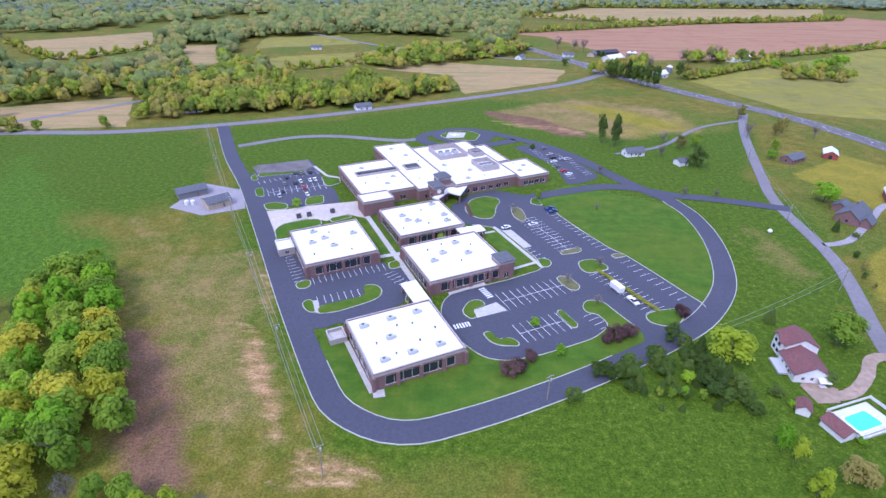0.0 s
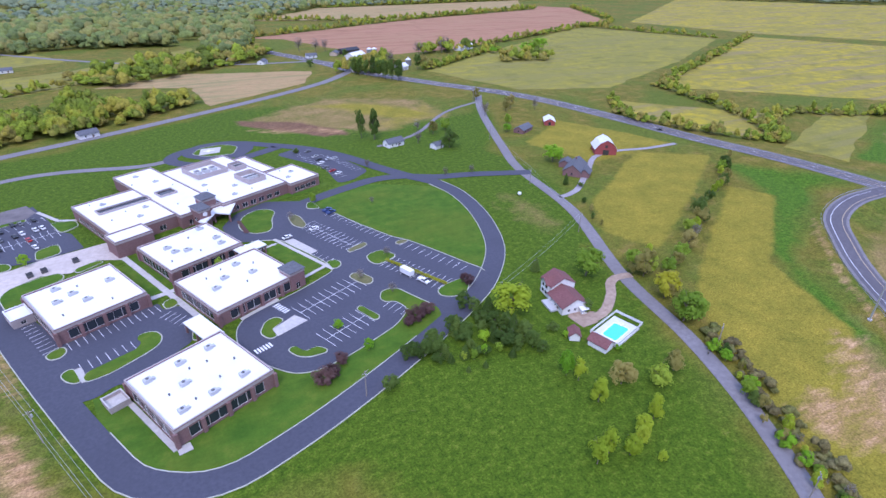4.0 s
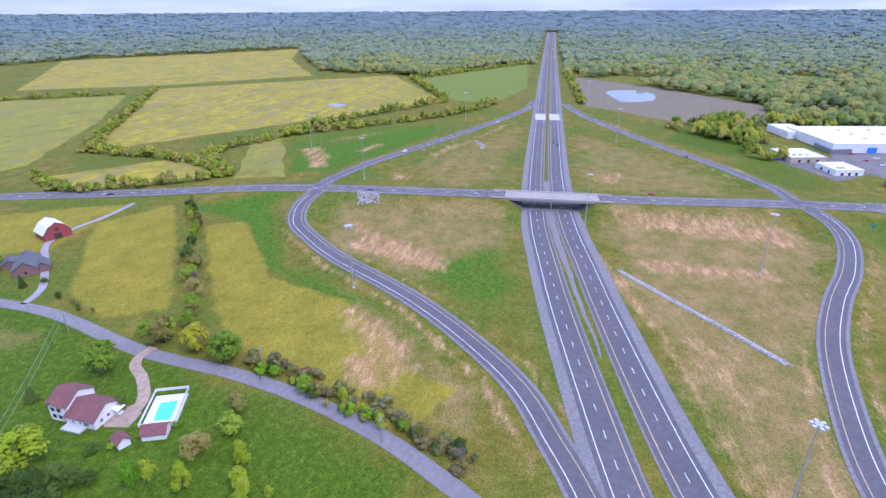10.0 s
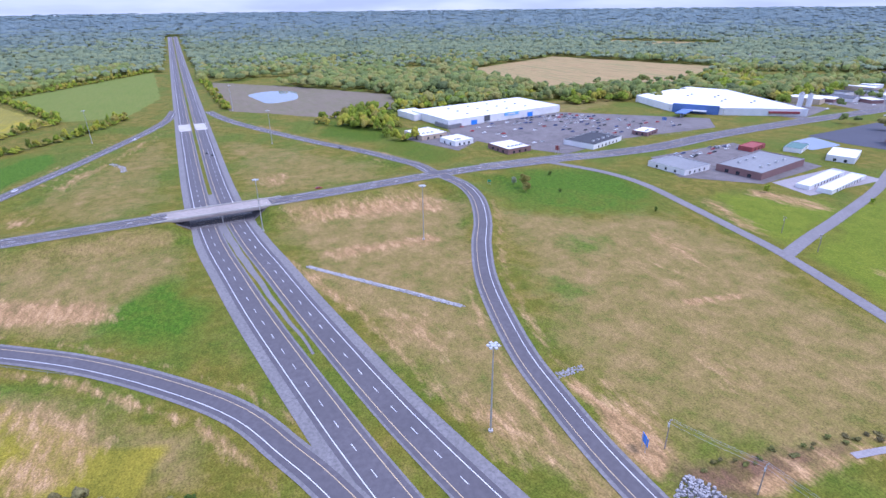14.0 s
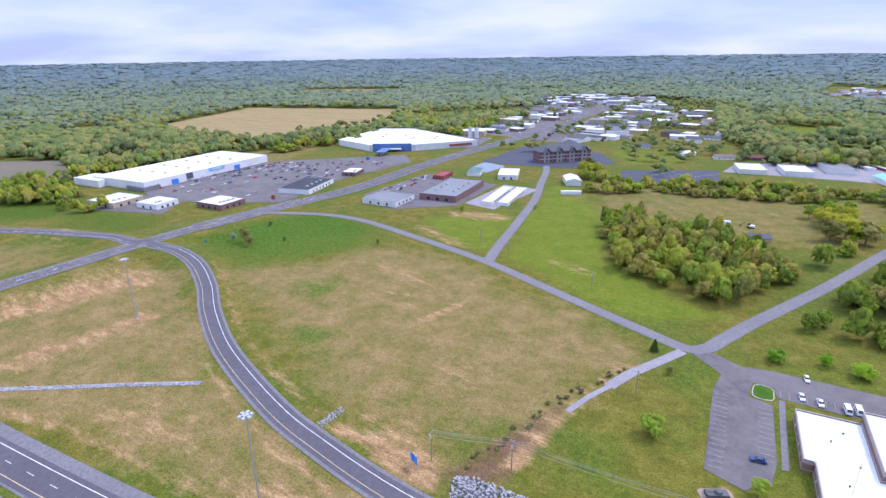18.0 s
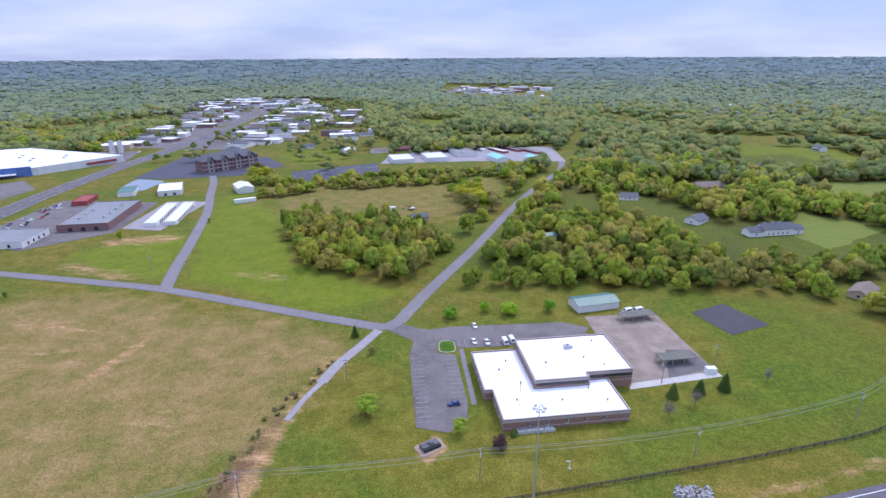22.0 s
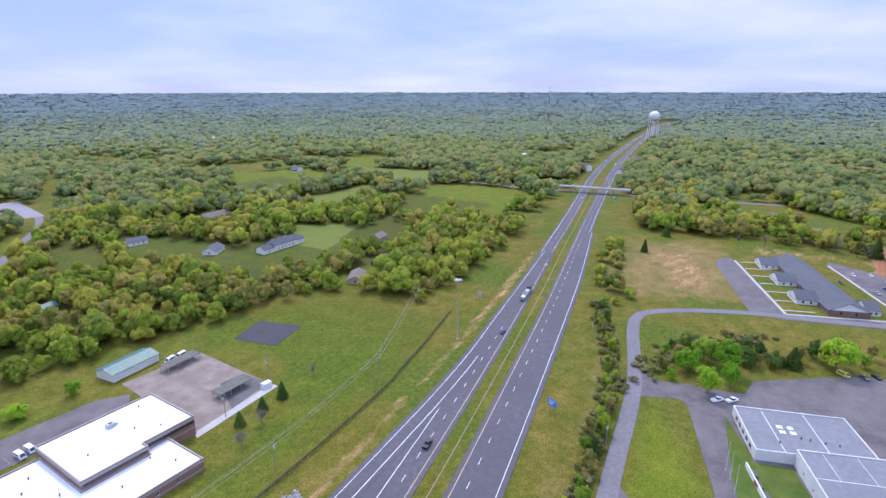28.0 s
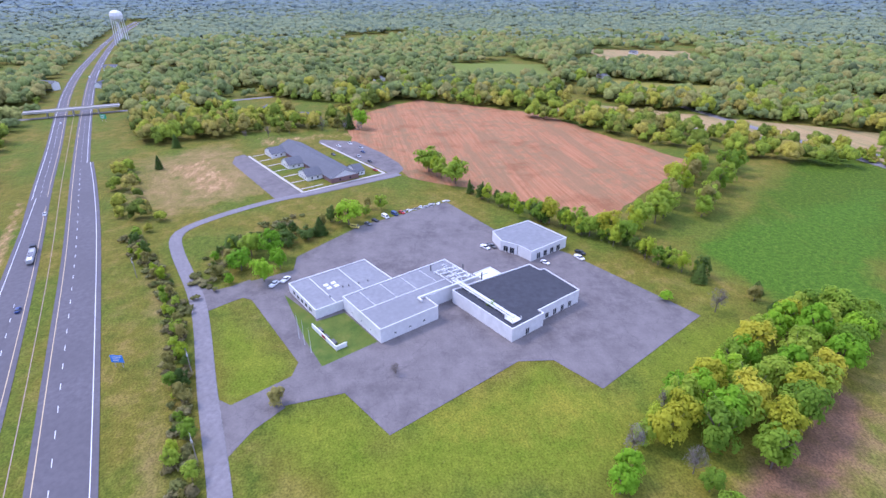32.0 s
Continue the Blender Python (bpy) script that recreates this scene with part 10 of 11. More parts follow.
for x, y, t, roof in ((-354.3, -585.7, 10, "slate_roof"), (-447.8, -604.4, 30, "slate_roof"), (-506.6, -483, -20, "brown_roof"), (-758.5, 48.9, 40, "slate_roof"), (-589.2, -76.7, 10, "slate_roof"), (-546.7, -33.1, 60, "slate_roof"), (-166.7, -459.6, 0, "slate_roof"), (-299.6, -317.2, 20, "brown_roof"), (-194.8, -389.6, 40, "slate_roof"), (-711.3, 351.1, 10, "slate_roof"), (-945.7, 520.4, 30, "slate_roof"), (-1064, 320.8, 0, "slate_roof"), (-910.4, -607.9, 20, "slate_roof"), (-723.5, -614.3, 0, "metal_white"), (-1144, 465.5, 0, "metal_white"), (-888.5, 700.9, 15, "slate_roof")):
    gabled("house", {"slate_roof": "white house with grey roof among trees", "brown_roof": "tan house with brown roof among trees", "metal_white": "white farm building among trees"}[roof], x, y, t, rnd.uniform(13, 20), rnd.uniform(8, 11), 3.2, 2.6, "white_wall" if roof != "brown_roof" else "tan_wall", roof, (3, 1, 3, 1))
for k in range(34):
    x, y = rnd.uniform(-400, -60), rnd.uniform(-2010, -1800)
    far_house("shop", "pale flat-roofed shop of the far town centre", x, y, rnd.uniform(-15, 15), rnd.uniform(16, 40), rnd.uniform(12, 22), rnd.uniform(6, 12), 0, rnd.choice(["white_wall", "tan_wall", "brick"]), rnd.choice(["white_roof", "metal_white", "metal_grey", "brown_roof"]))
digger = thing("excavator", "small white excavator with an orange arm beside a ruin", "excavator", Matrix.Translation((22.1, -429.6, 0.1)) @ Matrix.Rotation(radians(20), 4, "Z"))
for y in (-1.2, 1.2):
    part("track", Shape().box(-2.0, 2.0, y - 0.35, y + 0.35, 0, 0.9), "rubber", digger)
part("body", Shape().box(-2.4, 1.4, -1.3, 1.3, 0.95, 2.1), "white_wall", digger)
part("cab", Shape().box(0.2, 1.7, -1.3, -0.1, 2.1, 3.3), "glass", digger)
part("boom", Shape().tube((1.4, 0.3, 1.8), (4.6, 0.3, 4.6), 0.28, 0.22, 6).tube((4.6, 0.3, 4.6), (7.0, 0.3, 2.2), 0.22, 0.16, 6), "red_paint", digger)
part("bucket", Shape().box(6.6, 7.5, -0.3, 0.9, 1.3, 2.2), "rubber", digger)
box = thing("cargo_trailer", "small white box trailer in the clearing", "trailer", Matrix.Translation((38.3, -428.3, 0)) @ Matrix.Rotation(radians(10), 4, "Z"))
part("body", Shape().box(-3.2, 3.2, -1.3, 1.3, 0.7, 3.3), "white_wall", box)
for x in (-0.9, 0.5):
    for y in (-1.3, 1.3):
        part("wheel", Shape().tube((x, y - 0.12, 0.4), (x, y + 0.12, 0.4), 0.4, 0.4, 12), "rubber", box)
part("drawbar", Shape().box(3.2, 4.4, -0.1, 0.1, 0.6, 0.75), "steel", box)
for k in range(90):
    a, r = rnd.uniform(-2.85, -1.35), rnd.uniform(800, 2100)
    x, y = r * math.cos(a), r * math.sin(a)
    far_house("house", "distant pale house among the trees", x, y, rnd.uniform(0, 180), rnd.uniform(12, 22), rnd.uniform(8, 12), rnd.uniform(4, 9), 3.0, "white_wall", rnd.choice(["slate_roof", "slate_roof", "metal_white", "brown_roof"]))
# Trees between the shops and along the back streets.
np.random.seed(23)
p = np.stack([np.random.uniform(30, 720, 2600), np.random.uniform(-1700, -575, 2600)], 1)
thick = np.array([noise.noise((x * 0.009, y * 0.009, 7)) + 0.5 * noise.noise((x * 0.03, y * 0.03, 8)) for x, y in p])
street_x = np.interp(-p[:, 1], [410, 621, 799, 935, 1144, 1328, 1519, 1700], [399, 366, 363, 368, 384, 404, 490, 560])
ok = (thick > -0.05) & (np.abs(p[:, 0] - street_x) > 26)
for x, y, r in [(x, y, 20) for x, y in SHOPS] + [(471, -657, 88), (240, -612, 62), (572, -342, 130), (44, -650, 30), (4, -661, 30), (-32, -694, 30), (264, -412, 60), (450, -536, 30), (425, -718, 16), (400, -420, 90), (350, -480, 60), (300, -560, 50)]:
    ok &= np.hypot(p[:, 0] - x, p[:, 1] - y) > r
p = p[ok]
tall = 6 + 9 * np.random.rand(len(p)) ** 1.4
# The town's crowns share the colour that has haze painted in.
canopy("town_trees", p, tall, tall * (0.8 + 0.4 * np.random.rand(len(p))), 4, 0, "mid_haze_woods", "spring trees scattered between the town buildings", 1)

# ---- bridges, poles, signs, fences ----
bridge = thing("bridge", "concrete road bridge over the highway", "bridge")
deck = along([(342.9, 22.6, 7), (342.9, -12.6, 7), (342.7, -53.8, 7)], 8.0)
dirs = offset_line(deck, 1.0) - deck
for name, lo, hi, z0, z1, mat in (("deck", -7.6, 7.6, -1.0, 0.18, "deck"), ("parapet", 7.25, 7.6, 0.18, 1.05, "concrete"), ("parapet", -7.6, -7.25, 0.18, 1.05, "concrete")):
    edge = [tuple((p + d * lo)[:2]) for p, d in zip(deck, dirs)] + [tuple((p + d * hi)[:2]) for p, d in zip(deck[::-1], dirs[::-1])]
    part(name, Shape().prism(edge, 7 + z0, 7 + z1), mat, bridge)
for x, y, w in ((342.8, -15.6, 0.6), (342.9, 15.5, 1.0), (342.7, -48.7, 1.0)):
    for k in range(4 if w < 1 else 1):
        dx = (-5 + 3.4 * k) if w < 1 else 0
        part("pier" if w < 1 else "abutment", Shape().box(x + dx - (0.5 if w < 1 else 7), x + dx + (0.5 if w < 1 else 7), y - w / 2, y + w / 2, 0, 5.7), "concrete", bridge)
for k in range(4):
    part("girder", Shape().box(342.8 - 5.7 + 3.6 * k, 342.8 - 5.1 + 3.6 * k, -52, 21, 4.9, 5.7), "stone_band", bridge)
over = thing("bridge", "thin concrete overpass far along the highway", "bridge", Matrix.Translation((-610, -269, 0)) @ Matrix.Rotation(radians(16.2), 4, "Z"))
part("deck", Shape().box(-4.6, 4.6, -42, 42, 5.6, 6.7), "concrete", over)
for sx in (-4.6, 4.3):
    part("parapet", Shape().box(sx, sx + 0.3, -42, 42, 6.7, 7.5), "concrete", over)
for yy in (-22, 0, 22):
    for xx in (-3, 0, 3):
        part("pier", Shape().box(xx - 0.4, xx + 0.4, yy - 0.4, yy + 0.4, 0, 5.6), "concrete", over)
for yc in (-9.8, -26.2):
    ob = thing("bridge_parapets", "white concrete parapets of a highway bridge", "bridge", Matrix.Translation((665.5, yc, 0)))
    for sy in (-6.2, 5.8):
        part("parapet", Shape().box(-20, 20, sy, sy + 0.4, 0, 1.1), "concrete", ob)
    part("approach_slab", Shape().box(-20, 20, -5.7, 5.7, 0.1, 0.2), "concrete", ob)


def high_mast(x, y, high=32.0):
    ob = thing("high_mast_light", "tall grey highway light mast with lamp ring", "street lamp", Matrix.Translation((x, y, float(ground_z(x, y)))), "highway light masts")
    part("mast", Shape().tube((0, 0, 0.5), (0, 0, high), 0.34, 0.12, 10), "steel", ob)
    part("base", Shape().tube((0, 0, 0), (0, 0, 0.5), 0.8, 0.8, 12), "concrete", ob)
    ring = part("lamp_ring", Shape().tube((0, 0, high - 0.6), (0, 0, high - 0.3), 0.9, 0.9, 12), "steel", ob)
    for k in range(6):
        a = k * math.pi / 3
        part("lamp", Shape().box(1.5 * math.cos(a) - 0.45, 1.5 * math.cos(a) + 0.45, 1.5 * math.sin(a) - 0.45, 1.5 * math.sin(a) + 0.45, high - 0.75, high - 0.35), "unit_grey", ring)
    return ob


for x, y in ((214.2, 77.9), (110.1, -69.8), (312.3, -35.2), (629.9, 76.1), (541.5, -82), (385.8, 124.2), (257.3, -114.2), (-194.8, -151.3), (-26.5, -120.7), (473.9, 201.8), (755.6, -71.3)):
    high_mast(x, y)


def power_pole(x, y, turn, high=12.0, cross=True):
    ob = thing("power_pole", "weathered wooden power pole with crossarm", "utility pole", Matrix.Translation((x, y, float(ground_z(x, y)))) @ Matrix.Rotation(radians(turn), 4, "Z"), "power poles")
    part("pole", Shape().tube((0, 0, 0), (0, 0, high), 0.19, 0.12, 8), "pole_wood", ob)
    if cross:
        part("crossarm", Shape().box(-1.3, 1.3, -0.07, 0.07, high - 0.7, high - 0.52), "pole_wood", ob)
        for k in (-1.15, -0.4, 0.4, 1.15):
            part("insulator", Shape().tube((k, 0, high - 0.52), (k, 0, high - 0.3), 0.06, 0.04, 6), "white_wall", ob)
    part("transformer", Shape().tube((0.35, 0, high - 2.4), (0.35, 0, high - 1.4), 0.26, 0.26, 8), "unit_grey", ob)
    return ob


def wires(spans, label="sagging aluminium power lines", high=11.5, offsets=(-1.15, 0.4, 1.15)):
    ob = thing("power_line", label, "power line")
    for a, b in zip(spans[:-1], spans[1:]):
        d = np.array(b, float) - a
        nrm = np.array([-d[1], d[0]]) / np.linalg.norm(d)
        for o in offsets:
            s = Shape()
            pts = []
            for t in np.linspace(0, 1, 9):
                p = a + d * t + nrm * o
                pts.append((p[0], p[1], float(ground_z(p[0], p[1])) + high - 0.018 * np.linalg.norm(d) * 4 * t * (1 - t)))
            k = len(s.v)
            for p in pts:
                s.v += [(p[0] - nrm[0] * 0.04, p[1] - nrm[1] * 0.04, p[2]), (p[0], p[1], p[2] - 0.04), (p[0] + nrm[0] * 0.04, p[1] + nrm[1] * 0.04, p[2]), (p[0], p[1], p[2] + 0.04)]
            s.f += [(k + 4 * i + j, k + 4 * i + (j + 1) % 4, k + 4 * i + 4 + (j + 1) % 4, k + 4 * i + 4 + j) for i in range(len(pts) - 1) for j in range(4)]
            part("cable", s, "pale_wire", ob)
    return ob


LINE_W = [(-29.8, 92.4), (-53.6, 140.8), (-76.8, 188.1), (-103.5, 241.8), (-131.8, 300.2), (-160.6, 363)]
for x, y in LINE_W:
    power_pole(x, y, 25)
wires([np.array(p, float) for p in LINE_W])
LINE_R = [(80.4, -111.8), (57.2, -121.1), (-11.8, -129.1), (-80.3, -137.7), (-144.5, -155.3), (-216.9, -197.9)]
for x, y in LINE_R:
    power_pole(x, y, 100, 11)
wires([np.array(p, float) for p in LINE_R], high=10.6)
for x, y, t in ((32.6, 120, 30), (94.8, 144.6, 60), (160.7, 181.4, 70), (36.3, -181.8, 0), (82.2, -265.8, 20), (144.9, -290.8, 20), (-85.7, -178.2, 0), (-112.3, -190.3, 0), (149.3, 90.9, 40), (120.7, 38.9, 40), (172.9, 242.3, 60), (194, 325.9, 60), (235.3, 427.7, 60), (-160.1, -58.8, 20), (-119.6, -48.6, 20), (170.4, -299.2, 0), (-236.1, -98.9, 0)):
    power_pole(x, y, t, 10)
wires([np.array(p, float) for p in ((94.8, 144.6), (160.7, 181.4), (172.9, 242.3), (194, 325.9), (235.3, 427.7))], high=9.4, offsets=(-1.0, 1.0))


def road_sign(x, y, turn, w, h, base, material, label, posts=2):
    ob = thing("road_sign", label, "road sign", Matrix.Translation((x, y, float(ground_z(x, y)))) @ Matrix.Rotation(radians(turn), 4, "Z"))
    for k in range(posts):
        px = -w * 0.3 + w * 0.6 * k / max(1, posts - 1)
        part("post", Shape().box(px - 0.08, px + 0.08, 0.03, 0.19, 0, base + h), "steel", ob)
    panel = part("panel", Shape().box(-w / 2, w / 2, -0.04, 0.025, base, base + h), material, ob)
    for k in range(3):
        part("text_bar", Shape().box(-w * 0.36, w * (0.1 + 0.12 * k), -0.06, -0.045, base + h * (0.2 + 0.25 * k), base + h * (0.3 + 0.25 * k)), "white_wall", panel)
    return ob


road_sign(-168.4, -84.4, 75, 4.6, 3.0, 2.2, "blue_sign", "blue highway service sign with white bars")
road_sign(82.9, -105.9, -20, 3.6, 3.0, 2.4, "blue_sign", "blue highway service sign with white bars")
road_sign(-573, -228, 72, 6.5, 4.2, 3.0, "green_sign", "green highway exit sign with white bars")
road_sign(-245, -174.2, 252, 4.6, 2.6, 2.4, "unit_grey", "back of a grey highway sign on posts")
road_sign(328.9, -199.9, 40, 2.6, 1.6, 1.8, "green_sign", "small green road sign at the ramp")
road_sign(410, -461.2, 20, 5, 3, 9, "blue_wall", "tall shop sign on posts")
road_sign(378.8, -299.6, 20, 4, 4, 3, "red_paint", "brown shop sign on posts")

# Black plank fence along the highway.
FENCE = along([(15.6, -115.1), (-19.6, -120.7), (-56, -127.8), (-98.8, -136.6), (-139.3, -146.2), (-152.6, -151), (-180, -160.5), (-219, -175.4)], 4.0)
fence = thing("plank_fence", "long black three-board plank fence", "fence")
for i, p in enumerate(FENCE):
    part("post", Shape().box(p[0] - 0.12, p[0] + 0.12, p[1] - 0.12, p[1] + 0.12, 0, 1.5), "dark_wood", fence)
for a, b in zip(FENCE[:-1], FENCE[1:]):
    d = (b - a)[:2]
    nrm = np.array([-d[1], d[0]]) / np.linalg.norm(d) * 0.05
    for z in (0.35, 0.8, 1.25):
        part("board", Shape().prism([tuple(a[:2] - nrm), tuple(b[:2] - nrm), tuple(b[:2] + nrm), tuple(a[:2] + nrm)], z, z + 0.2), "dark_wood", fence)

# Guard rail round the outside of the north-west ramp.
rail_line = offset_line(along(RAMP_A[:6], 5.0), -6.4)
rail = thing("guard_rail", "galvanised guard rail along the curved ramp", "guard rail")
s = Shape()
for a, b in zip(rail_line[:-1], rail_line[1:]):
    za, zb = float(ground_z(a[0], a[1])), float(ground_z(b[0], b[1]))
    s.solid([(a[0], a[1], za + 0.5), (b[0], b[1], zb + 0.5), (b[0] + 0.12, b[1] + 0.12, zb + 0.5), (a[0] + 0.12, a[1] + 0.12, za + 0.5)], [(a[0], a[1], za + 0.85), (b[0], b[1], zb + 0.85), (b[0] + 0.12, b[1] + 0.12, zb + 0.85), (a[0] + 0.12, a[1] + 0.12, za + 0.85)])
    part("post", Shape().box(a[0] + 0.14, a[0] + 0.3, a[1] + 0.14, a[1] + 0.3, za, za + 0.85), "steel", rail)
part("rail", s, "steel", rail)

# Hedge in the east lot, water tower, radio mast, old tank, garden globe.
hedge = thing("hedge", "clipped yellow-green hedge in the car park", "hedge")
np.random.seed(9)
t = np.random.rand(1500)
hu, hv = 98.3 + 2.3 * t + np.random.uniform(-0.7, 0.7, 1500), 54.1 - 31.4 * t
pts = np.array([(*on_campus(a, b), z) for a, b, z in zip(hu, hv, 0.25 + 0.95 * np.random.rand(1500))])
part("foliage", leaf_mesh("foliage", pts, (lambda q: q / np.linalg.norm(q, axis=1, keepdims=True))(sphere_points(1500) + [0, 0, 0.8]), np.full(1500, 0.22), np.random.rand(1500) * 0.3, "leaf_gold"), None, hedge)
wt = thing("water_tower", "white water tower on six legs", "water tower", Matrix.Translation((-1351, -457, 0)) @ Matrix.Diagonal((1.33, 1.33, 1.47, 1)))
prof = [(0.5, 47), (5, 46.2), (8.6, 43.5), (9.8, 39.5), (8.8, 35.5), (5.5, 32.8), (1.5, 31.5)]
s = Shape()
for (r0, z0), (r1, z1) in zip(prof[:-1], prof[1:]):
    s.tube((0, 0, z1), (0, 0, z0), r1, r0, 20)
part("tank", s, "white_wall", wt)
part("riser", Shape().tube((0, 0, 0), (0, 0, 31.5), 1.4, 1.4, 10), "white_wall", wt)
for k in range(6):
    a = k * math.pi / 3
    part("leg", Shape().tube((10.5 * math.cos(a), 10.5 * math.sin(a), 0), (8.6 * math.cos(a), 8.6 * math.sin(a), 37), 0.6, 0.5, 8), "white_wall", wt)
mast = thing("radio_mast", "tall red and white lattice radio mast", "mast", Matrix.Translation((-1036.1, -568.7, 0)))
for k in range(7):
    part("section", Shape().tube((0, 0, 18 * k), (0, 0, 18 * k + 18), 1.0 - 0.07 * k, 0.93 - 0.07 * k, 4), "vent_dark" if k % 2 else "steel", mast)
part("dish_frame", Shape().box(-1.6, 1.6, -1.6, 1.6, 84, 88), "steel", mast)
globe = thing("lawn_globe", "white globe ornament on the lawn", "ornament", Matrix.Translation((158.6, 231.1, 0)))
s = Shape()
prof = [(0.05, 0.0), (0.8, 0.35), (1.15, 1.1), (0.8, 1.85), (0.05, 2.2)]
for (r0, z0), (r1, z1) in zip(prof[:-1], prof[1:]):
    s.tube((0, 0, z0), (0, 0, z1), r0, r1, 14)
part("globe", s, "white_wall", globe)
tank = thing("display_tank", "old olive army tank on a clay plinth", "monument", Matrix.Translation((3.3, -143.4, 0)) @ Matrix.Rotation(radians(30), 4, "Z"))
part("plinth", Shape().prism(rounded([(-4.6, -3.2), (4.8, -3.0), (4.4, 3.2), (-4.8, 2.8)], 1.5), 0.02, 0.22), "clay_drive", tank)
part("hull", Shape().prism([(-3, -1.2), (2.6, -1.2), (3.2, -0.6), (3.2, 0.6), (2.6, 1.2), (-3, 1.2)], 0.7, 1.7), "vent_dark", tank)
for sy in (-1.75, 1.25):
    part("track", Shape().prism([(-3.2, sy), (3.0, sy), (3.0, sy + 0.5), (-3.2, sy + 0.5)], 0.3, 1.25), "rubber", tank)
part("turret", Shape().tube((-0.3, 0, 1.7), (-0.3, 0, 2.5), 1.25, 0.9, 12), "vent_dark", tank)
part("gun", Shape().tube((0.6, 0, 2.1), (4.2, 0, 2.25), 0.12, 0.09, 8), "vent_dark", tank)
post = thing("yard_marker", "white leaning yard marker", "marker", Matrix.Translation((-39.7, -133.2, 0)))
part("frame", Shape().tube((0, 0, 0), (0, 0, 3), 0.15, 0.12, 8).box(-0.1, 1.2, -0.08, 0.08, 2.7, 2.95), "white_wall", post)
part("base", Shape().box(-0.4, 0.4, -0.4, 0.4, 0, 0.15), "concrete", post)

# ---- vehicles ----
PAINT = {n: plain("car paint " + n, c, 0.3) for n, c in (("white", (0.75, 0.75, 0.76)), ("silver", (0.42, 0.43, 0.45)), ("black", (0.02, 0.02, 0.024)), ("red", (0.42, 0.02, 0.02)), ("blue", (0.03, 0.06, 0.18)), ("grey", (0.14, 0.14, 0.15)), ("yellow", (0.60, 0.50, 0.12)))}
MODELS = {}


def car_parts(kind):
    """Body, glass and wheel meshes of a car, a pickup or a van, driving towards +x."""
    body, glass, extra = Shape(), Shape(), []

    def section(xs, zs, half, low):
        ring = [(xs[-1], low), *zip(xs[::-1], zs[::-1]), (xs[0], low)]
        body.solid([(x, -half + (0.06 if z > low else 0), z) for x, z in ring], [(x, half - (0.06 if z > low else 0), z) for x, z in ring])

    if kind == "car":
        section((-2.3, -2.2, -1.2, 1.1, 2.2, 2.35), (0.7, 0.95, 0.95, 0.93, 0.8, 0.6), 0.9, 0.3)
        glass.solid([(-1.75, -0.8, 0.95), (1.15, -0.8, 0.93), (1.15, 0.8, 0.93), (-1.75, 0.8, 0.95)], [(-1.0, -0.64, 1.42), (0.3, -0.64, 1.42), (0.3, 0.64, 1.42), (-1.0, 0.64, 1.42)])
        extra.append(("roof_panel", Shape().solid([(-1.05, -0.66, 1.42), (0.35, -0.66, 1.42), (0.35, 0.66, 1.42), (-1.05, 0.66, 1.42)], [(-0.9, -0.58, 1.48), (0.2, -0.58, 1.48), (0.2, 0.58, 1.48), (-0.9, 0.58, 1.48)])))
        ends = 1.4
    elif kind == "pickup":
        section((-2.8, -2.75, 0.9, 2.5, 2.75), (0.9, 1.05, 1.05, 1.05, 0.8), 0.98, 0.45)
        extra += [("bed_side", Shape().box(-2.7, -0.6, -0.95, -0.82, 1.05, 1.25)), ("bed_side", Shape().box(-2.7, -0.6, 0.82, 0.95, 1.05, 1.25)), ("tailgate", Shape().box(-2.78, -2.65, -0.95, 0.95, 1.0, 1.25))]
        glass.solid([(-0.6, -0.9, 1.05), (1.5, -0.9, 1.05), (1.5, 0.9, 1.05), (-0.6, 0.9, 1.05)], [(-0.4, -0.72, 1.72), (0.8, -0.72, 1.72), (0.8, 0.72, 1.72), (-0.4, 0.72, 1.72)])
        extra.append(("roof_panel", Shape().box(-0.45, 0.85, -0.74, 0.74, 1.72, 1.8)))
        ends = 1.75
    else:
        section((-2.6, -2.5, 1.4, 2.3, 2.5), (1.9, 2.0, 2.0, 1.15, 0.8), 0.98, 0.4)
        extra += [("side_window", Shape().box(-2.0, 1.0, -0.96, -0.945, 1.2, 1.75)), ("side_window", Shape().box(-2.0, 1.0, 0.945, 0.96, 1.2, 1.75))]
        glass.solid([(2.22, -0.8, 1.24), (2.3, -0.8, 1.2), (2.3, 0.8, 1.2), (2.22, 0.8, 1.24)], [(1.48, -0.75, 1.98), (1.52, -0.75, 2.0), (1.52, 0.75, 2.0), (1.48, 0.75, 1.98)])
        ends = 1.6
    return body, glass, extra, ends


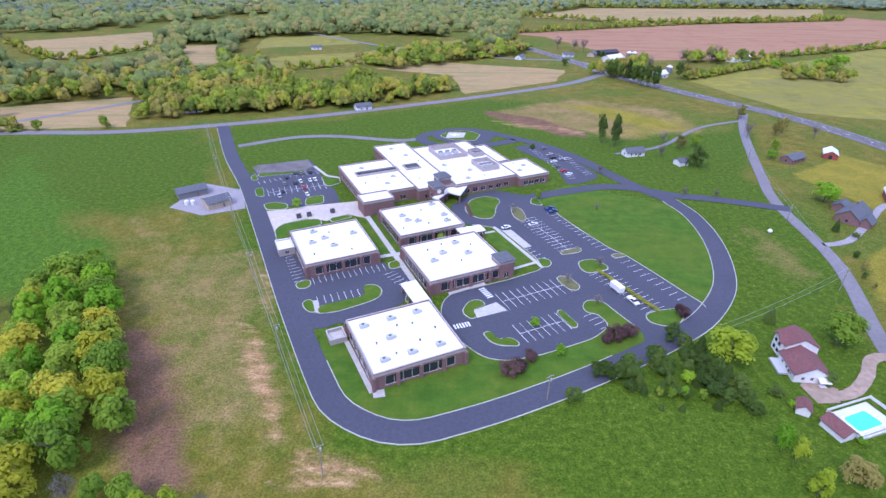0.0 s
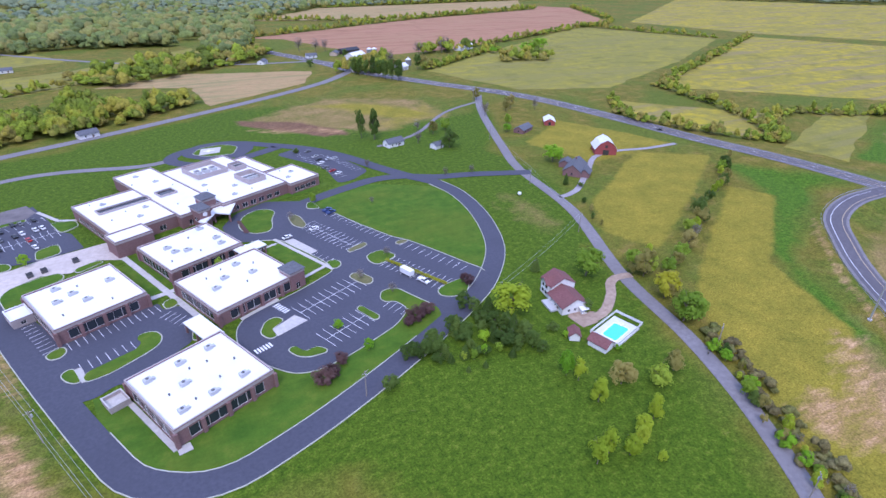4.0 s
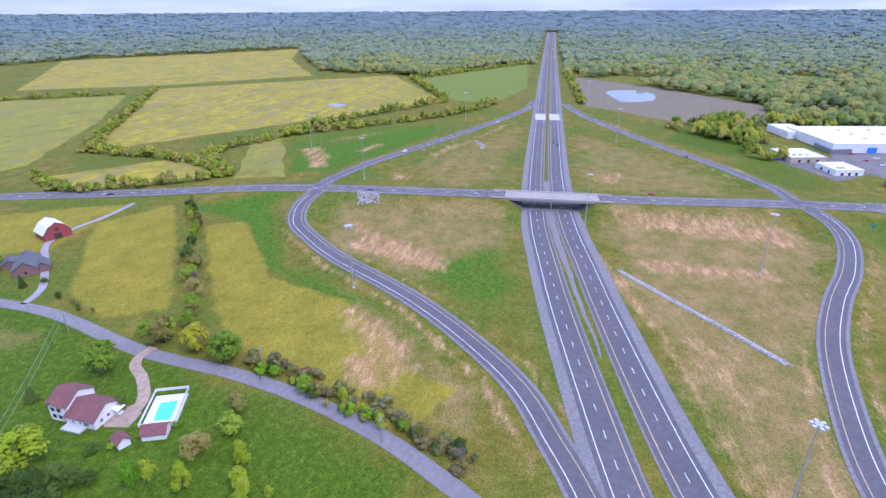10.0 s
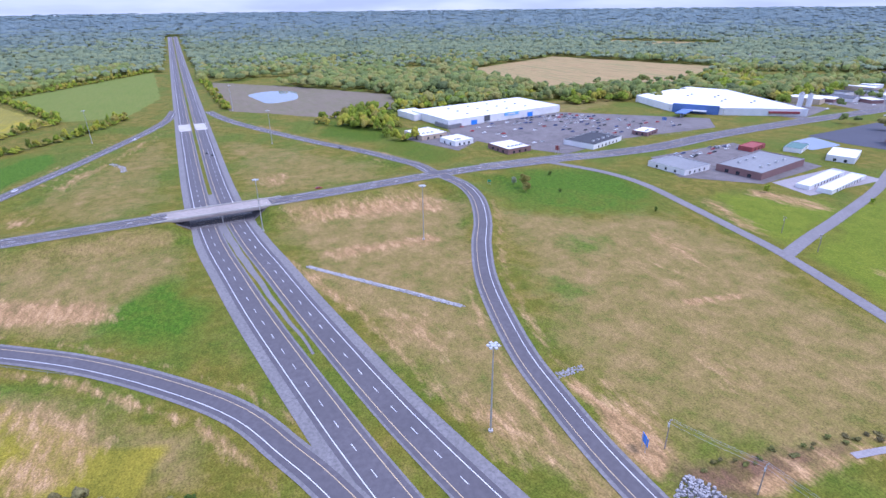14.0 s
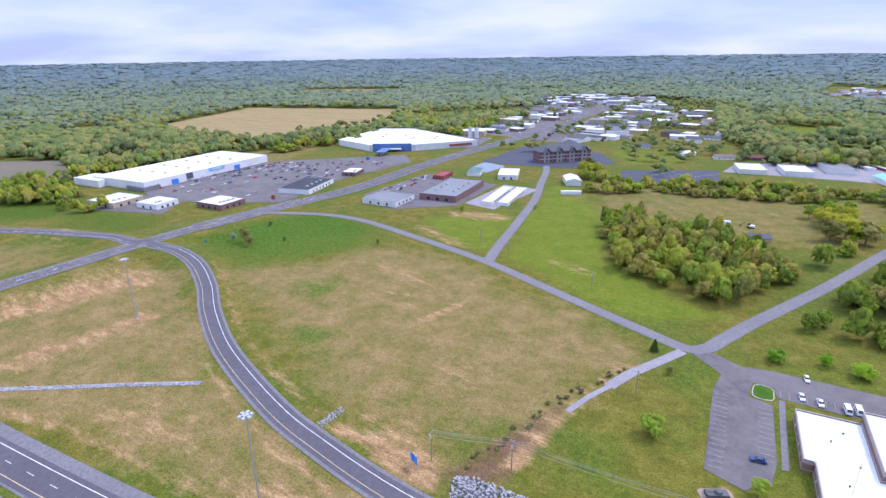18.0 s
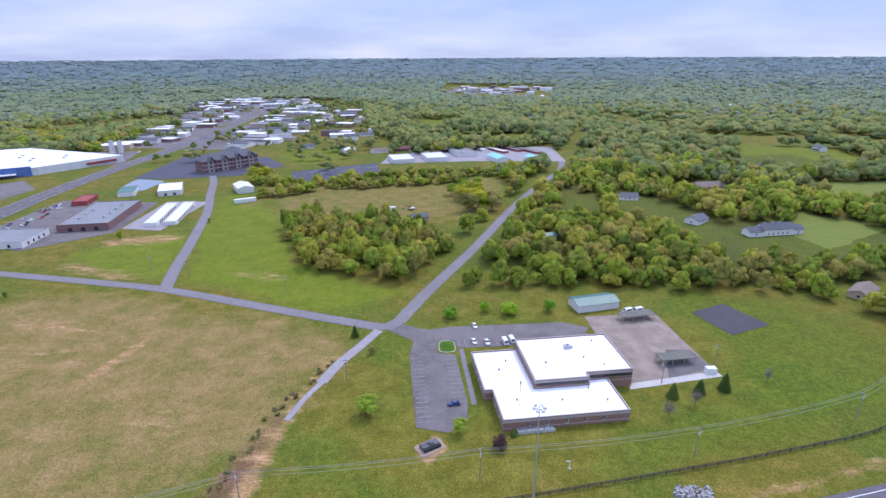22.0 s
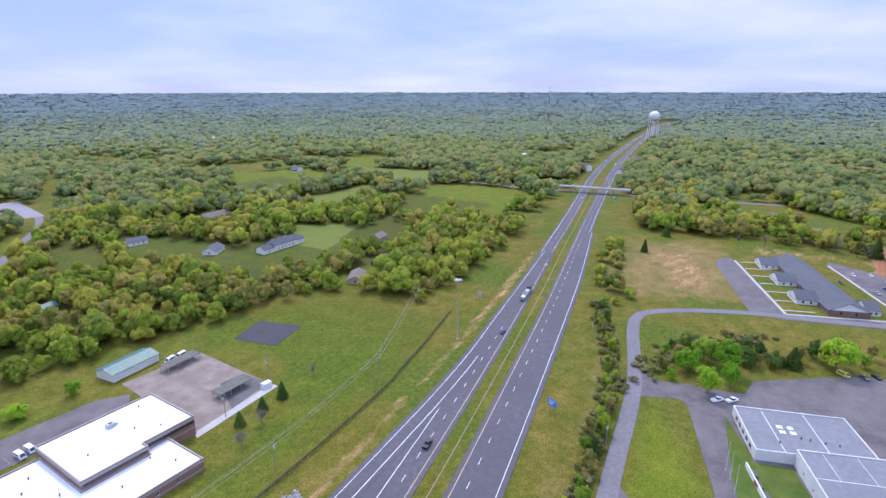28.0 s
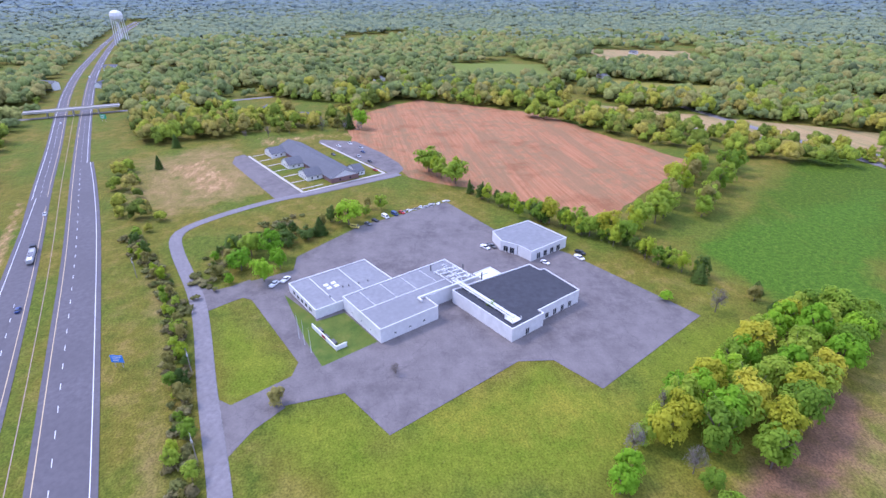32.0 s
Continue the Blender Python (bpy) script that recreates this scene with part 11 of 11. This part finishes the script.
def vehicle(kind, paint, x, y, turn, label="", z=None):
    key = (kind, paint)
    if key not in MODELS:
        body, glass, extra, ends = car_parts(kind)
        MODELS[key] = (body.mesh("body", PAINT[paint]), glass.mesh("glazing", "glass"), Shape().tube((0, -0.12, 0), (0, 0.12, 0), 0.34, 0.34, 12).mesh("wheel", "rubber"), [(nm, sh.mesh(nm, "glass" if nm == "side_window" else PAINT[paint])) for nm, sh in extra], ends)
    body, glass, wheel, extra, ends = MODELS[key]
    ob = thing({"car": "car", "pickup": "pickup_truck", "van": "van"}[kind], label or f"{paint} {'pickup truck' if kind == 'pickup' else kind} standing on grey asphalt", "car", Matrix.Translation((x, y, (float(ground_z(x, y)) + 0.13) if z is None else z)) @ Matrix.Rotation(radians(turn), 4, "Z"), "vehicles")
    part("body", body, None, ob)
    part("glazing", glass, None, ob)
    for nm, me in extra:
        part(nm, me, None, ob)
    if math.hypot(x, y) < 420:
        for px in (-ends, ends):
            for py in (-0.82, 0.82):
                w = part("wheel", wheel, None, ob)
                w.location = (px, py, 0.34)
    return ob


rnd = random.Random(21)
COLOURS = ["white", "white", "silver", "black", "grey", "red", "blue", "silver"]
for (u, v), paint in zip(((-0.5, 195), (5, 194.4), (8.1, 195.4), (13.2, 195), (16, 195), (8, 186), (-3.4, 185.4), (7.6, 176.5), (7.9, 208.4), (10.8, 207.3), (16.1, 207), (-6, 180), (2, 204)), ("grey", "black", "white", "white", "white", "red", "black", "white", "black", "grey", "black", "silver", "black")):
    vehicle("car", paint, *on_campus(u, v), 115.3)
for (u, v), paint in zip(((163, 189), (154.9, 166), (162.7, 168.4), (165.4, 166.3), (151.8, 158), (151.3, 151), (151, 145.5), (158, 172), (160, 178)), ("grey", "white", "silver", "silver", "grey", "red", "white", "black", "silver")):
    vehicle("car", paint, *on_campus(u, v), 30)
vehicle("pickup", "blue", *on_campus(114.1, 111), 25.3)
vehicle("pickup", "blue", *on_campus(113.6, 107.6), 25.3)
vehicle("car", "white", *on_campus(97, 99.8), 25.3)
vehicle("car", "white", *on_campus(83.6, 102), 25.3)
vehicle("pickup", "white", *on_campus(96.2, 31.2), 292)
box = thing("cargo_trailer", "white box trailer behind a pickup", "trailer", Matrix.Translation((*on_campus(96.0, 39.8), 0.1)) @ Matrix.Rotation(radians(292), 4, "Z"))
part("body", Shape().box(-3.2, 3.0, -1.2, 1.2, 0.6, 2.9), PAINT["white"], box)
part("hitch", Shape().box(3.0, 4.6, -0.1, 0.1, 0.5, 0.65), "steel", box)
for px in (-0.5, 0.5):
    for py in (-1.25, 1.05):
        part("wheel", Shape().tube((px, py, 0.36), (px, py + 0.2, 0.36), 0.36, 0.36, 12), "rubber", box)
for u, v in ((-1.9, 151.2), (3, 151), (14.2, 150.3)):
    ob = thing("dumpster", "dark steel dumpster with sloped lid", "dumpster", Matrix.Translation((*on_campus(u, v), 0.12)) @ Matrix.Rotation(radians(25), 4, "Z"))
    part("bin", Shape().box(-1.1, 1.1, -0.9, 0.9, 0, 1.5), "vent_dark", ob)
    part("lid", Shape().solid([(-1.1, -0.9, 1.5), (1.1, -0.9, 1.5), (1.1, 0.9, 1.5), (-1.1, 0.9, 1.5)], [(-1.1, -0.9, 1.6), (1.1, -0.9, 1.6), (1.1, 0.9, 1.9), (-1.1, 0.9, 1.9)]), "rubber", ob)
for (x, y), kind, paint, t in zip(((-16.5, -225.8), (-15.3, -211.1), (-21, -210.4), (-29, -210.2), (-32.2, -211.6), (-5.2, -165.9), (-92.8, -239.5), (-98.2, -240.3)), ("car", "car", "car", "van", "van", "car", "van", "van"), ("white", "white", "white", "white", "white", "blue", "white", "white"), (99.3, 99.7, 100, 100, 100, 10, 20, 20)):
    vehicle(kind, paint, x, y, t)
for (x, y), kind, paint, t in zip(((-216.6, -36.5), (-219.8, -31.9), (-272.4, 0.7), (-275.3, 7.9), (-279.2, 12), (-283.3, 18.1), (-286, 23.8), (-287.9, 27.9), (-234.4, 63.7), (-235.1, 67.3), (-213.3, 87.4), (-214.7, 105.1), (-219.7, 107.7), (-206.1, 75.5)), ("pickup", "pickup", "van", "car", "car", "van", "van", "car", "pickup", "pickup", "car", "pickup", "pickup", "car"), ("white", "white", "yellow", "grey", "black", "white", "blue", "red", "white", "grey", "white", "white", "black", "white"), (150.2, 149.8, 60, 40, 40, 30, 30, 30, 30, 30, 30, 20, 30, 30)):
    vehicle(kind, paint, x, y, t)
for (x, y), paint in zip(((-437.5, -6.1), (-443.4, 3.2), (-429.6, 11.4), (-390.7, 15.9), (-414.3, -10.6), (-369.2, 18.4), (-416.6, 12.2), (-405.5, 8.2)), COLOURS):
    vehicle("car", paint, x, y, 27)
for x, y, t, kind, paint, z in ((529.7, -21.5, 180, "car", "black", None), (519.5, -25.4, 180, "car", "black", None), (358.8, -81, -80, "car", "red", None), (343.2, 107.5, 95, "pickup", "blue", None), (471, 111.9, 155, "car", "white", None), (624.4, 38.7, 155, "car", "white", None), (487.7, -134.1, 150, "car", "black", None), (-121.6, -107.6, 198, "pickup", "black", None), (-215, -137.8, 198, "car", "blue", None), (-325.8, -174.9, 198, "car", "white", None), (-869.2, -348.9, 18, "van", "white", None), (-571, -266, 198, "car", "white", None), (322.7, 291.6, 105, "car", "black", None)):
    vehicle(kind, paint, x, y, t)
truck = thing("car_carrier", "dark semi truck with a loaded trailer", "truck", Matrix.Translation((-267.5, -155.7, 0.15)) @ Matrix.Rotation(radians(198), 4, "Z"))
part("cab", Shape().box(6.4, 9.0, -1.2, 1.2, 0.8, 3.3).box(9.0, 10.2, -1.05, 1.05, 0.8, 1.9), PAINT["black"], truck)
part("trailer_bed", Shape().box(-10, 6, -1.25, 1.25, 1.0, 1.4), "steel", truck)
part("upper_deck", Shape().box(-10, 5.5, -1.25, -1.1, 2.6, 2.75).box(-10, 5.5, 1.1, 1.25, 2.6, 2.75).box(-10, -9.8, -1.2, 1.2, 1.4, 2.75).box(5.3, 5.5, -1.2, 1.2, 1.4, 2.75), "steel", truck)
for k in range(3):
    part("load", Shape().box(-9 + 4.9 * k, -5 + 4.9 * k, -0.95, 0.95, 1.4, 2.5), PAINT[("white", "grey", "silver")[k]], truck)
for px in (-8.6, -7.4, 5.0, 6.2, 9.3):
    for py in (-1.2, 0.9):
        part("wheel", Shape().tube((px, py, 0.5), (px, py + 0.3, 0.5), 0.5, 0.5, 12), "rubber", truck)
# Cars of the retail lots, in their bays.
CARS = []
for k in range(10):
    for j in range(26):
        t, s_ = k / 9, j / 25
        x = 532 - 110 * t - 8 * s_
        y = -279 - 150 * s_ - 70 * t * s_
        keep = 0.80 * (1 - 0.50 * t) * (0.40 + 0.75 * s_)
        if rnd.random() < keep:
            CARS.append((x + rnd.uniform(-0.6, 0.6), y + rnd.uniform(-0.6, 0.6), 97 + 180 * rnd.randrange(2)))
for _ in range(26):
    CARS.append((rnd.uniform(312, 330), rnd.uniform(-455, -370), 97))
for _ in range(50):
    y = rnd.uniform(-1300, -640)
    x0 = float(np.interp(-y, [621, 799, 935, 1144, 1328, 1519], [366, 363, 368, 384, 404, 490]))
    CARS.append((x0 + rnd.choice((-1, 1)) * rnd.uniform(14, 60), y, 90))
for x, y, t in CARS:
    if not (395 < x < 440 and -385 < y < -320):
        vehicle("car", rnd.choice(COLOURS), x, y, t, "")
